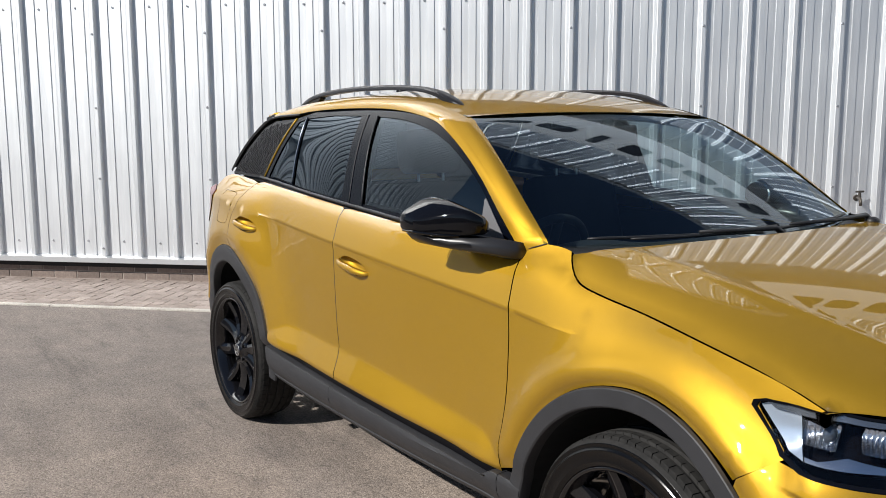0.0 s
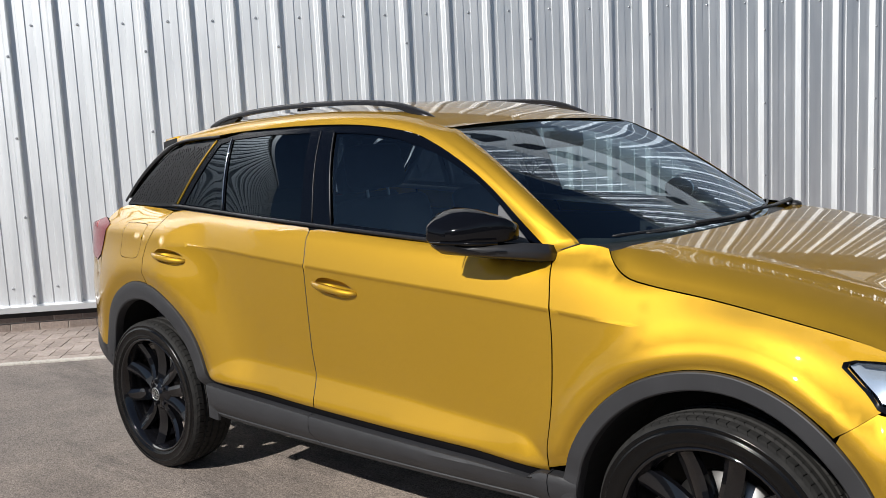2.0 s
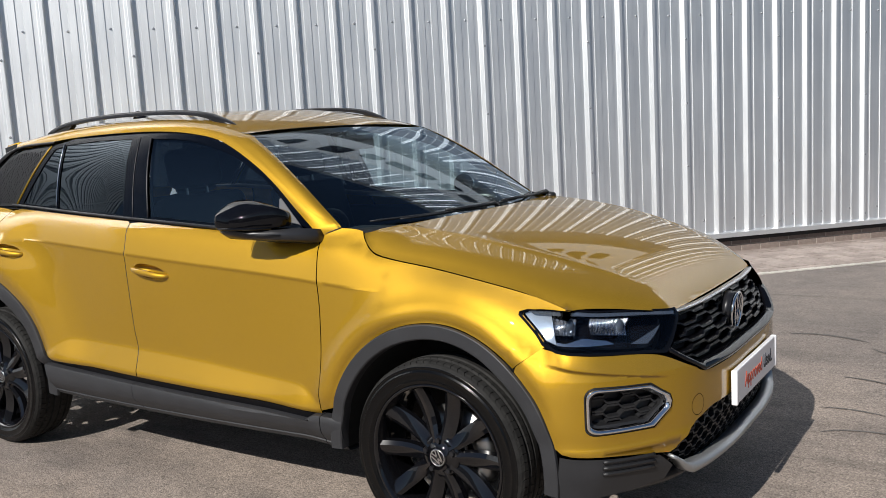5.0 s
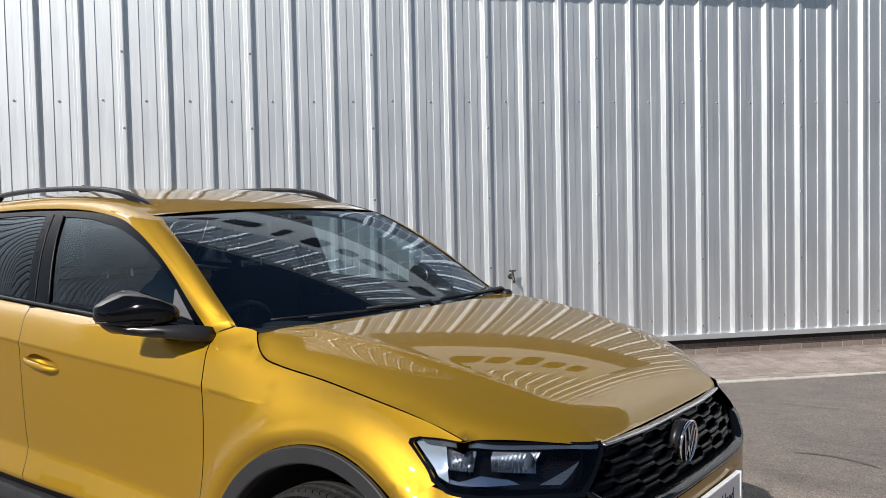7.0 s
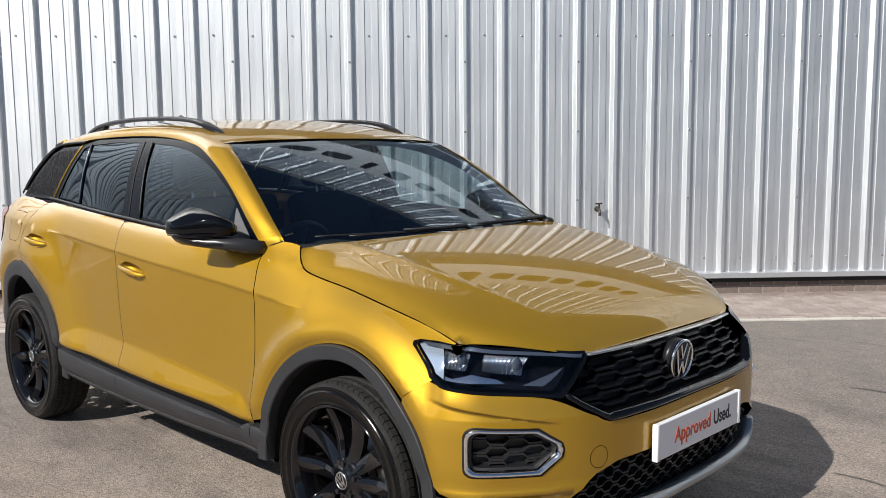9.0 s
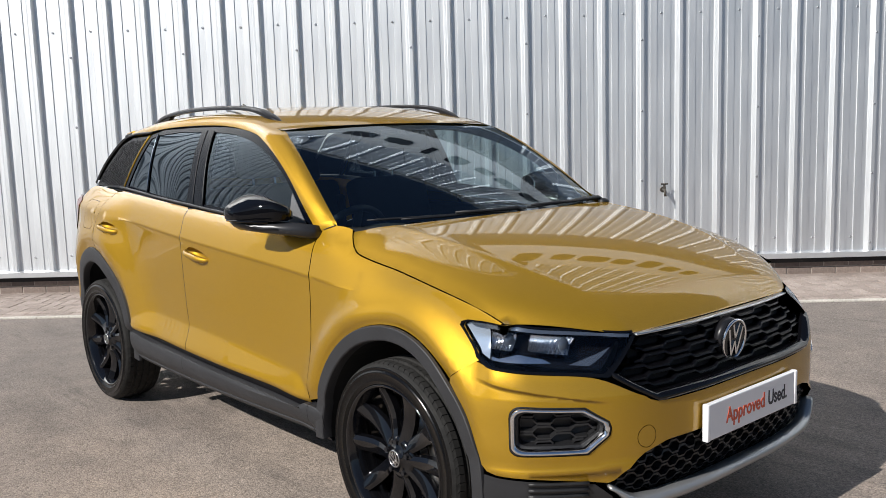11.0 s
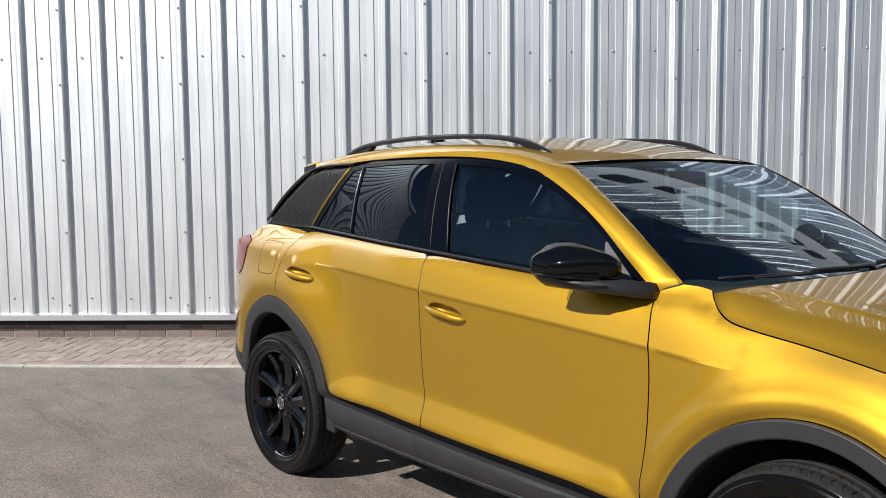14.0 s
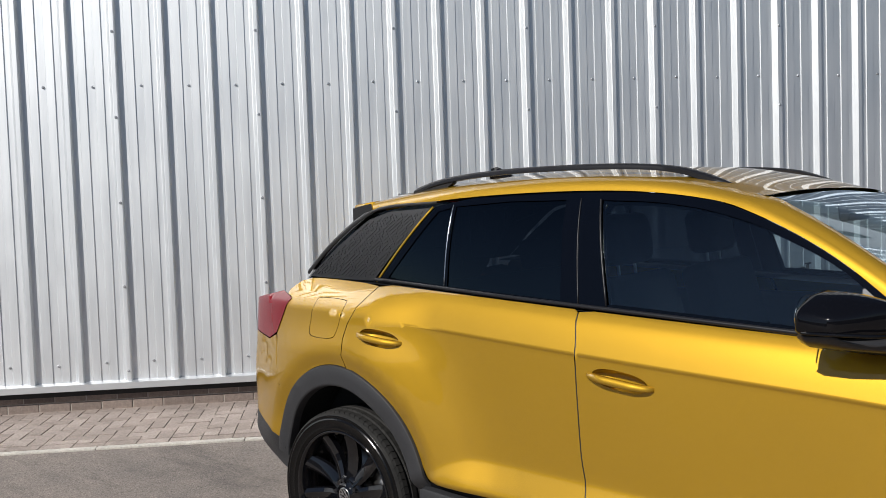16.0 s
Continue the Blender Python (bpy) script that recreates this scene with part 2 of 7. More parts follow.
STITCH = 1
def build_wall():
    wall = root("wall_north", "tall silver ribbed steel cladding wall of a workshop building", "wall", "structure", wall_matrix())
    me = sheet_mesh(3, WALL_H)
    first = math.floor((WALL_FROM - RIVET0) / PITCH / 3) * 3 + STITCH
    s = first
    while rib_edge(s) < WALL_TO:
        ob = new("cladding_sheet", me)
        ob.parent = wall
        ob.location = (rib_edge(s), 0.0006 * (s % 2), 0)
        s += 3
    left, right = rib_edge(first), rib_edge(s)
    bm = bmesh.new()
    add_box(bm, left, 0.03, 0.21, right, 0.25, WALL_H)
    part("wall_core", bm, M_DARK, wall)
    bm = bmesh.new()
    add_box(bm, left, -0.06, WALL_H - 0.12, right, 0.27, WALL_H + 0.05, 0.01)
    part("roof_flashing", bm, M_FLASH, wall, "pale steel capping along the wall top")
    # drip flashing under the sheets
    bm = bmesh.new()
    pts = [(0.02, 0.230), (-0.006, 0.227), (-0.062, 0.216), (-0.064, 0.170), (-0.060, 0.168), (-0.058, 0.208), (0.09, 0.208)]
    ends = [[bm.verts.new((x, y, z)) for y, z in pts] for x in (left, right)]
    for i in range(len(pts)):
        j = (i + 1) % len(pts)
        bm.faces.new((ends[0][i], ends[1][i], ends[1][j], ends[0][j]))
    part("drip_flashing", bm, M_FLASH, wall, "white steel drip flashing under the sheets")
    # rivets with washers: one row across the pans, a foot row, stitches along every third rib
    bm = bmesh.new()

    def stud(x, y, z, r):
        ring0 = [bm.verts.new((x + r * 1.5 * math.cos(a), y, z + r * 1.5 * math.sin(a))) for a in [i * math.pi / 4 for i in range(8)]]
        ring1 = [bm.verts.new((x + r * math.cos(a), y - r * 1.0, z + r * math.sin(a))) for a in [i * math.pi / 4 for i in range(8)]]
        for i in range(8):
            j = (i + 1) % 8
            bm.faces.new((ring0[i], ring0[j], ring1[j], ring1[i]))
        bm.faces.new(ring1)
    k = first
    while RIVET0 + PITCH * k < right:
        for z in (0.355, 2.414, 4.2, 6.0, 7.1):
            stud(RIVET0 + PITCH * k + random.uniform(-0.004, 0.004), -0.001, z + random.uniform(-0.006, 0.006), 0.0075)
        k += 1
    k = first
    while k <= s:
        for i in range(12):
            stud(rib_edge(k) - 0.014, -0.037, 0.294 + 0.629 * i + random.uniform(-0.006, 0.006), 0.0075)
        k += 3
    tagged(part("rivets", bm, M_STEEL, wall, "small steel rivets with washers"), kind="stuff")
    # brick plinth
    bm = bmesh.new()
    add_box(bm, left, 0.033, 0.0, right, 0.25, 0.150)
    plinth = part("plinth", bm, M_MORTAR, wall, "dark brick plinth with pale mortar")
    bm = bmesh.new()
    add_box(bm, -0.1075, -0.012, 0.0, 0.1075, 0.05, 0.065, 0.003)
    # black strip that stands in for the deep shade under the flashing
    shade_bm = bmesh.new()
    add_box(shade_bm, left, 0.020, 0.118, right, 0.25, 0.215)
    part("flashing_shade", shade_bm, M_DARK, wall, "black strip painting the shade under the flashing")
    brick = bpy.data.meshes.new("brick")
    bm.to_mesh(brick)
    bm.free()
    brick.materials.append(M_BRICK)
    bm = bmesh.new()
    for course in range(2):
        x = left + 0.11 + (0.1125 if course % 2 else 0)
        z = 0.004 + course * 0.075
        while x < right - 0.11:
            off = random.uniform(-0.002, 0.002)
            if -6.3 < x < -2.4 or 2.6 < x < 11.5:
                ob = new("brick", brick)
                ob.parent = plinth
                ob.location = (x, 0.040 + off, z)
            else:
                add_box(bm, x - 0.1075, 0.028 + off, z, x + 0.1075, 0.09, z + 0.065)
            x += 0.225
    tagged(part("brickwork", bm, M_BRICK, wall, "rows of dark red bricks"), kind="stuff")
    return wall, left, right


wall, wall_left, wall_right = build_wall()


def build_wall_sign():
    """A long tray sign on brackets, high over the car park."""
    sign = root("wall_sign", "long white tray sign with dark shapes standing off the wall", "sign", m=wall_matrix())
    s0, s1, z0, z1, off = -4.6, 5.2, 3.78, 5.0, -0.35
    bm = bmesh.new()
    add_box(bm, s0, off - 0.07, z0, s1, off, z1, 0.006)
    part("sign_tray", bm, M_SIGN, sign, "white sign tray")
    x = s0 + 0.4
    while x < s1:
        for z in (z0 + 0.2, z1 - 0.2):
            bm = bmesh.new()
            add_box(bm, x - 0.02, off, z - 0.02, x + 0.02, 0.0, z + 0.02)
            part("bracket", bm, M_STEEL, sign, "steel bracket")
        x += 1.8
    # ten plain dark shapes, some rising or falling past the row
    low, high, pitch = z0 + 0.50, z0 + 0.84, 0.47
    for i, (w, up, down) in enumerate(((0.36, 0.0, 0), (0.34, 0.0, 0), (0.11, 0.16, 0), (0.30, 0.16, 0), (0.28, 0.0, 0), (0.44, 0.0, 0), (0.31, 0.0, 0), (0.32, 0.0, 0.13), (0.33, 0.0, 0), (0.31, 0.0, 0))):
        bm = bmesh.new()
        x = s1 - 0.72 - pitch * (9 - i)
        add_box(bm, x - w / 2, off - 0.084, low - down, x + w / 2, off - 0.071, high + up, 0.0)
        edges = [e for e in bm.edges if abs(e.verts[0].co.y - e.verts[1].co.y) > 0.001]
        bmesh.ops.bevel(bm, geom=edges, offset=min(w, 0.34) * 0.26, segments=5, affect="EDGES", profile=0.5)
        part("bar", bm, M_SIGN_DARK, sign, "plain dark rounded bar")


build_wall_sign()


def build_tap():
    tap = root("outside_tap", "small weathered brass outside tap fixed to the cladding", "tap", m=wall_matrix() @ Matrix.Translation((2.31, 0.0, 0.83)))
    bm = bmesh.new()
    bmesh.ops.create_cone(bm, segments=20, radius1=0.026, radius2=0.022, depth=0.012, cap_ends=True, matrix=Matrix.Translation((0, -0.006, 0)) @ pose(0, 0, 0, 90))
    part("backplate", bm, M_TAP, tap, "round tap backplate", False)
    bm = bmesh.new()
    line = [(0, -0.01, 0), (0, -0.05, 0.0), (0, -0.085, 0.0), (0, -0.105, -0.008), (0, -0.115, -0.028), (0, -0.116, -0.055)]
    rings = []
    for i, p in enumerate(line):
        a, b = Vector(line[max(0, i - 1)]), Vector(line[min(len(line) - 1, i + 1)])
        q = (b - a).to_track_quat("Z", "Y").to_matrix()
        r = (0.011, 0.012, 0.015, 0.013, 0.011, 0.012)[i]
        rings.append([bm.verts.new(Vector(p) + q @ Vector((r * math.cos(k * math.tau / 12), r * math.sin(k * math.tau / 12), 0))) for k in range(12)])
    for r0, r1 in zip(rings, rings[1:]):
        for k in range(12):
            bm.faces.new((r0[k], r0[(k + 1) % 12], r1[(k + 1) % 12], r1[k]))
    bm.faces.new(rings[-1])
    part("spout", bm, M_TAP, tap, "bent brass spout", True)
    bm = bmesh.new()
    bmesh.ops.create_cone(bm, segments=14, radius1=0.014, radius2=0.009, depth=0.045, cap_ends=True, matrix=Matrix.Translation((0, -0.078, 0.03)))
    part("valve_stem", bm, M_TAP, tap, "valve stem", False)
    bm = bmesh.new()
    bmesh.ops.create_cone(bm, segments=12, radius1=0.008, radius2=0.008, depth=0.07, cap_ends=True, matrix=Matrix.Translation((0, -0.078, 0.055)) @ pose(0, 0, 0, 0, 90, 25))
    part("tap_handle", bm, M_TAP, tap, "dark cross handle", False)


build_tap()


def build_pavement():
    pav = root("pavement", "herringbone strip of worn pinkish clay pavers along the wall", "pavement", "structure", wall_matrix())
    bm = bmesh.new()
    add_box(bm, wall_left, -STRIP - 0.02, -0.05, wall_right, 0.09, 0.002)
    for v in bm.verts:
        if v.co.y < -0.5:
            v.co.y -= WIDEN * v.co.x
    part("bedding", bm, M_JOINT, pav, "sandy joints between pavers")
    w, g = 0.1, 0.0065

    def paver_mesh(lx, ly):
        b = bmesh.new()
        add_box(b, g / 2, g / 2, -0.03, lx - g / 2, ly - g / 2, 0.008, 0.0025)
        me = bpy.data.meshes.new("paver")
        b.to_mesh(me)
        b.free()
        me.materials.append(M_PAVER)
        return me
    long_x, long_y = paver_mesh(2 * w, w), paver_mesh(w, 2 * w)
    rest = bmesh.new()
    hi = 0.06
    x_from, x_to = -14.0, 14.0
    count = 0
    rnd = random.Random(7)

    def lay(x0, y0, x1, y1, me):
        nonlocal count
        lo = 0.16 - STRIP - WIDEN * (x0 + x1) / 2
        cy0, cy1 = max(y0, lo), min(y1, hi)
        if cy1 - cy0 < 0.02 or x0 < x_from or x1 > x_to:
            return
        lift = rnd.uniform(-0.002, 0.002)
        whole = cy1 - cy0 > (y1 - y0) - 0.001
        if whole and (-6.6 < x0 < -3.0 or 3.4 < x0 < 4.6) and count < 300:
            ob = new("paver", me)
            ob.parent = pav
            ob.location = (x0, y0, lift)
            ob.rotation_euler = (rnd.uniform(-0.006, 0.006), rnd.uniform(-0.006, 0.006), rnd.uniform(-0.008, 0.008))
            count += 1
        else:
            add_box(rest, x0 + g / 2, cy0 + g / 2, -0.03, x1 - g / 2, cy1 - g / 2, 0.008 + lift)
    for i in range(-170, 170):
        for j in range(-18, 4):
            m = (i - j) % 4
            if m == 0:
                lay(i * w, j * w, (i + 2) * w, (j + 1) * w, long_x)
            elif m == 3:
                lay(i * w, j * w, (i + 1) * w, (j + 2) * w, long_y)
    # edge course beside the kerb
    x = x_from
    while x < x_to:
        ye = -STRIP - WIDEN * (x + 0.1)
        add_box(rest, x + g / 2, ye + 0.05 + g / 2, -0.03, x + 0.2 - g / 2, ye + 0.15 - g / 2, 0.008 + rnd.uniform(-0.002, 0.002))
        x += 0.2
    tagged(part("pavers", rest, M_PAVER, pav, "worn clay pavers"), kind="stuff")
    bm = bmesh.new()
    x = wall_left
    while x < wall_right:
        made = len(bm.verts)
        add_box(bm, x, -STRIP - 0.022, -0.1, x + 0.91, -STRIP + 0.034, 0.011 + rnd.uniform(-0.002, 0.002), 0.004)
        bm.verts.ensure_lookup_table()
        for v in bm.verts[made:]:
            v.co.y -= WIDEN * v.co.x
        x += 0.915
    part("edging", bm, M_EDGING, pav, "pale concrete edging flush with the asphalt")


build_pavement()


def build_perimeter():
    """Plain walls added out of view behind the camera, pale to brighten the car's reflections."""
    for nm, a, b in (("wall_south", (-45, -24), (32, -24)), ("wall_east", (32, -23.5), (32, 30))):
        bm = bmesh.new()
        add_box(bm, a[0] - 0.15, a[1] - 0.15, 0.0, b[0] + 0.15, b[1] + 0.15, 4.5)
        ob = mesh_object(nm, bm, M_BOUNCE)
        tagged(ob, "plain unseen pale wall added to brighten the car's reflections", "wall", kind="structure")


build_perimeter()

# ---- the car: x forward, y to its left, z up, on four tyres at z = 0 ----
from mathutils.geometry import delaunay_2d_cdt


def paint_material():
    m = material("gold_metallic_paint", (0.43, 0.251, 0.017), 0.53, 0.70, Specular_Tint=(0.40, 0.32, 0.11, 1.0), Coat_Weight=1.0, Coat_Roughness=0.015, Coat_IOR=1.5)
    tc = node(m, "ShaderNodeTexCoord")
    vor = node(m, "ShaderNodeTexVoronoi", Scale=1400.0)
    link(m, tc.outputs["Object"], vor.inputs["Vector"])
    c = ramp(m, vor.outputs["Color"], [(0.0, (0.36, 0.206, 0.012)), (0.6, (0.43, 0.251, 0.017)), (1.0, (0.535, 0.320, 0.032))])
    link(m, c, bsdf(m).inputs["Base Color"])
    r = ramp(m, noise_of(m, 1.7, 3, 0.5), [(0.3, (0.52,) * 3), (0.7, (0.55,) * 3)])
    link(m, r, bsdf(m).inputs["Roughness"])
    return m


def plastic_material(name, color, rough, grain):
    m = material(name, color, rough)
    c0 = tuple(v * 0.85 for v in color)
    c1 = tuple(v * 1.2 for v in color)
    c = ramp(m, noise_of(m, 9.0, 5, 0.65), [(0.3, c0), (0.7, c1)])
    link(m, c, bsdf(m).inputs["Base Color"])
    bump(m, noise_of(m, grain, 2, 0.5), 0.35, 0.001)
    return m


def tyre_material():
    m = material("tyre_rubber", (0.02, 0.02, 0.021), 0.78, Specular_IOR_Level=0.3)
    c = ramp(m, noise_of(m, 30.0, 5, 0.7), [(0.3, (0.009, 0.0088, 0.0085)), (0.72, (0.026, 0.025, 0.0235))])
    link(m, c, bsdf(m).inputs["Base Color"])
    bump(m, noise_of(m, 160.0, 2, 0.5), 0.3, 0.001)
    return m


def glass_material(name, tint, density):
    """Thin glass: clear with a tint, and a real mirror gloss that grows towards grazing."""
    m = bpy.data.materials.new(name)
    m.use_nodes = True
    nt = m.node_tree
    nt.nodes.remove(nt.nodes["Principled BSDF"])
    out = nt.nodes["Material Output"]
    tr = nt.nodes.new("ShaderNodeBsdfTransparent")
    tr.inputs["Color"].default_value = (*tint, 1)
    gl = nt.nodes.new("ShaderNodeBsdfGlossy")
    gl.inputs["Roughness"].default_value = 0.0
    gl.inputs["Color"].default_value = (0.76, 0.88, 1.0, 1)
    # gloss of a thin pane, the same from both sides
    least = ((density - 1) / (density + 1)) ** 2
    lw = nt.nodes.new("ShaderNodeLayerWeight")
    lw.inputs["Blend"].default_value = 0.5
    fifth = nt.nodes.new("ShaderNodeMath")
    fifth.operation = "POWER"
    fifth.inputs[1].default_value = 5.0
    nt.links.new(lw.outputs["Facing"], fifth.inputs[0])
    fr = nt.nodes.new("ShaderNodeMath")
    fr.operation = "MULTIPLY_ADD"
    fr.inputs[1].default_value = 1 - least
    fr.inputs[2].default_value = least
    nt.links.new(fifth.outputs[0], fr.inputs[0])
    mx = nt.nodes.new("ShaderNodeMixShader")
    nt.links.new(fr.outputs[0], mx.inputs[0])
    nt.links.new(tr.outputs[0], mx.inputs[1])
    nt.links.new(gl.outputs[0], mx.inputs[2])
    nt.links.new(mx.outputs[0], out.inputs["Surface"])
    return m


M_PAINT = paint_material()
M_TRIM = plastic_material("grey_black_plastic", (0.0185, 0.019, 0.0215), 0.55, 900.0)
M_TRIM_DARK = plastic_material("black_plastic", (0.012, 0.012, 0.013), 0.45, 700.0)
M_GLOSS = material("gloss_black", (0.003, 0.003, 0.004), 0.05, 0.0, Specular_IOR_Level=0.32)
M_PILLAR = material("satin_black_pillar", (0.002, 0.003, 0.006), 0.12, 0.0, Specular_IOR_Level=0.11)
M_SAIL = material("satin_grey_sail", (0.13, 0.13, 0.135), 0.34)
M_FOOT = material("satin_black_foot", (0.022, 0.022, 0.024), 0.30)
M_GRILLE = material("grille_black", (0.003, 0.003, 0.004), 0.28, 0.0, Specular_IOR_Level=0.18)
M_SATIN = material("satin_black_rail", (0.012, 0.012, 0.014), 0.33, 0.0, Specular_IOR_Level=0.3)
M_RIM = material("gloss_black_alloy", (0.004, 0.004, 0.005), 0.07, 0.0, Specular_IOR_Level=0.6)
M_TYRE = tyre_material()
M_SIDEWALL = material("shiny_sidewall", (0.0028, 0.0028, 0.0030), 0.20, 0.0, Specular_IOR_Level=0.26)
bump(M_SIDEWALL, noise_of(M_SIDEWALL, 40.0, 4, 0.6), 0.12, 0.003)
M_CHROME = material("chrome", (0.82, 0.83, 0.85), 0.08, 1.0)
M_SATIN_CHROME = material("satin_chrome", (0.62, 0.62, 0.63), 0.28, 1.0)
M_DISC = material("brake_steel", (0.30, 0.295, 0.29), 0.36, 1.0)
M_INSIDE = plastic_material("cabin_black", (0.010, 0.013, 0.018), 0.75, 300.0)
M_FABRIC = plastic_material("seat_fabric", (0.010, 0.013, 0.019), 0.9, 500.0)
M_LINER = plastic_material("arch_liner", (0.008, 0.008, 0.008), 0.9, 200.0)
M_HEADLINER = plastic_material("headliner", (0.16, 0.16, 0.17), 0.9, 400.0)
M_WS = glass_material("windscreen_glass", (0.66, 0.75, 0.74), 1.85)
M_SIDE_GLASS = glass_material("side_glass", (0.46, 0.54, 0.58), 1.72)
M_DARK_GLASS = glass_material("privacy_glass", (0.026, 0.034, 0.044), 1.55)
M_LENS = glass_material("lamp_lens", (0.93, 0.95, 0.97), 1.45)
M_RED = material("red_lamp", (0.15, 0.002, 0.008), 0.10, 0.0, Specular_IOR_Level=0.28)
M_LED = material("lamp_optics", (0.86, 0.88, 0.92), 0.2, 1.0)
M_BLADE = material("daytime_lamp_white", (0.60, 0.68, 0.78), 0.2, 0.7)
M_STRIP = material("satin_steel_strip", (0.24, 0.27, 0.31), 0.2, 0.85)
M_OPTIC = material("projector_glass", (0.10, 0.12, 0.15), 0.03, 0.55)
M_SILVER = material("silver_painted_lip", (0.36, 0.37, 0.38), 0.38, 0.7)
M_PLATE = material("white_plate", (0.86, 0.86, 0.88), 0.35, 0.0, Coat_Weight=0.5)
M_INK_RED = material("red_ink", (0.70, 0.10, 0.035), 0.5)
M_INK_DARK = material("dark_ink", (0.02, 0.02, 0.03), 0.5)


def pchip(keys):
    """A smooth monotone curve through (x, y) keys, flat outside them."""
    xs = [k[0] for k in keys]
    ys = [k[1] for k in keys]
    n = len(xs)
    h = [xs[i + 1] - xs[i] for i in range(n - 1)]
    d = [(ys[i + 1] - ys[i]) / h[i] for i in range(n - 1)]
    m = [d[0]] + [0.0 if d[i - 1] * d[i] <= 0 else 2 * d[i - 1] * d[i] / (d[i - 1] + d[i]) for i in range(1, n - 1)] + [d[-1]]

    def f(x):
        if x <= xs[0]:
            return ys[0]
        if x >= xs[-1]:
            return ys[-1]
        i = 0
        while x > xs[i + 1]:
            i += 1
        t = (x - xs[i]) / h[i]
        t2, t3 = t * t, t * t * t
        return (2 * t3 - 3 * t2 + 1) * ys[i] + (t3 - 2 * t2 + t) * h[i] * m[i] + (-2 * t3 + 3 * t2) * ys[i + 1] + (t3 - t2) * h[i] * m[i + 1]
    return f


def spline(points, t):
    """Catmull-Rom through points, t from 0 to len - 1."""
    n = len(points)
    i = max(0, min(n - 2, int(math.floor(t))))
    f = t - i
    p1, p2 = Vector(points[i]), Vector(points[i + 1])
    p0 = Vector(points[i - 1]) if i > 0 else 2 * p1 - p2
    p3 = Vector(points[i + 2]) if i + 2 < n else 2 * p2 - p1
    return 0.5 * (2 * p1 + (p2 - p0) * f + (2 * p0 - 5 * p1 + 4 * p2 - p3) * f * f + (3 * p1 - p0 - 3 * p2 + p3) * f ** 3)


def run(points, step=0.02, closed=False):
    """A smooth line through points, sampled about every step."""
    out = []
    pts = list(points)
    for i in range(len(pts) - 1):
        n = max(1, int((Vector(pts[i + 1]) - Vector(pts[i])).length / step))
        for k in range(n):
            out.append(tuple(spline(pts, i + k / n)))
    out.append(tuple(pts[-1]))
    return out


def straight(points, step=0.025):
    out = []
    for a, b in zip(points, points[1:]):
        n = max(1, int((Vector(b) - Vector(a)).length / step))
        out += [tuple(Vector(a).lerp(Vector(b), k / n)) for k in range(n)]
    return out + [tuple(points[-1])]


def smooth(a, b, x):
    t = max(0.0, min(1.0, (x - a) / (b - a)))
    return t * t * (3 - 2 * t)


def inside(p, poly):
    hit, j = False, len(poly) - 1
    for i in range(len(poly)):
        a, b = poly[i], poly[j]
        if (a[1] > p[1]) != (b[1] > p[1]) and p[0] < (b[0] - a[0]) * (p[1] - a[1]) / (b[1] - a[1]) + a[0]:
            hit = not hit
        j = i
    return hit


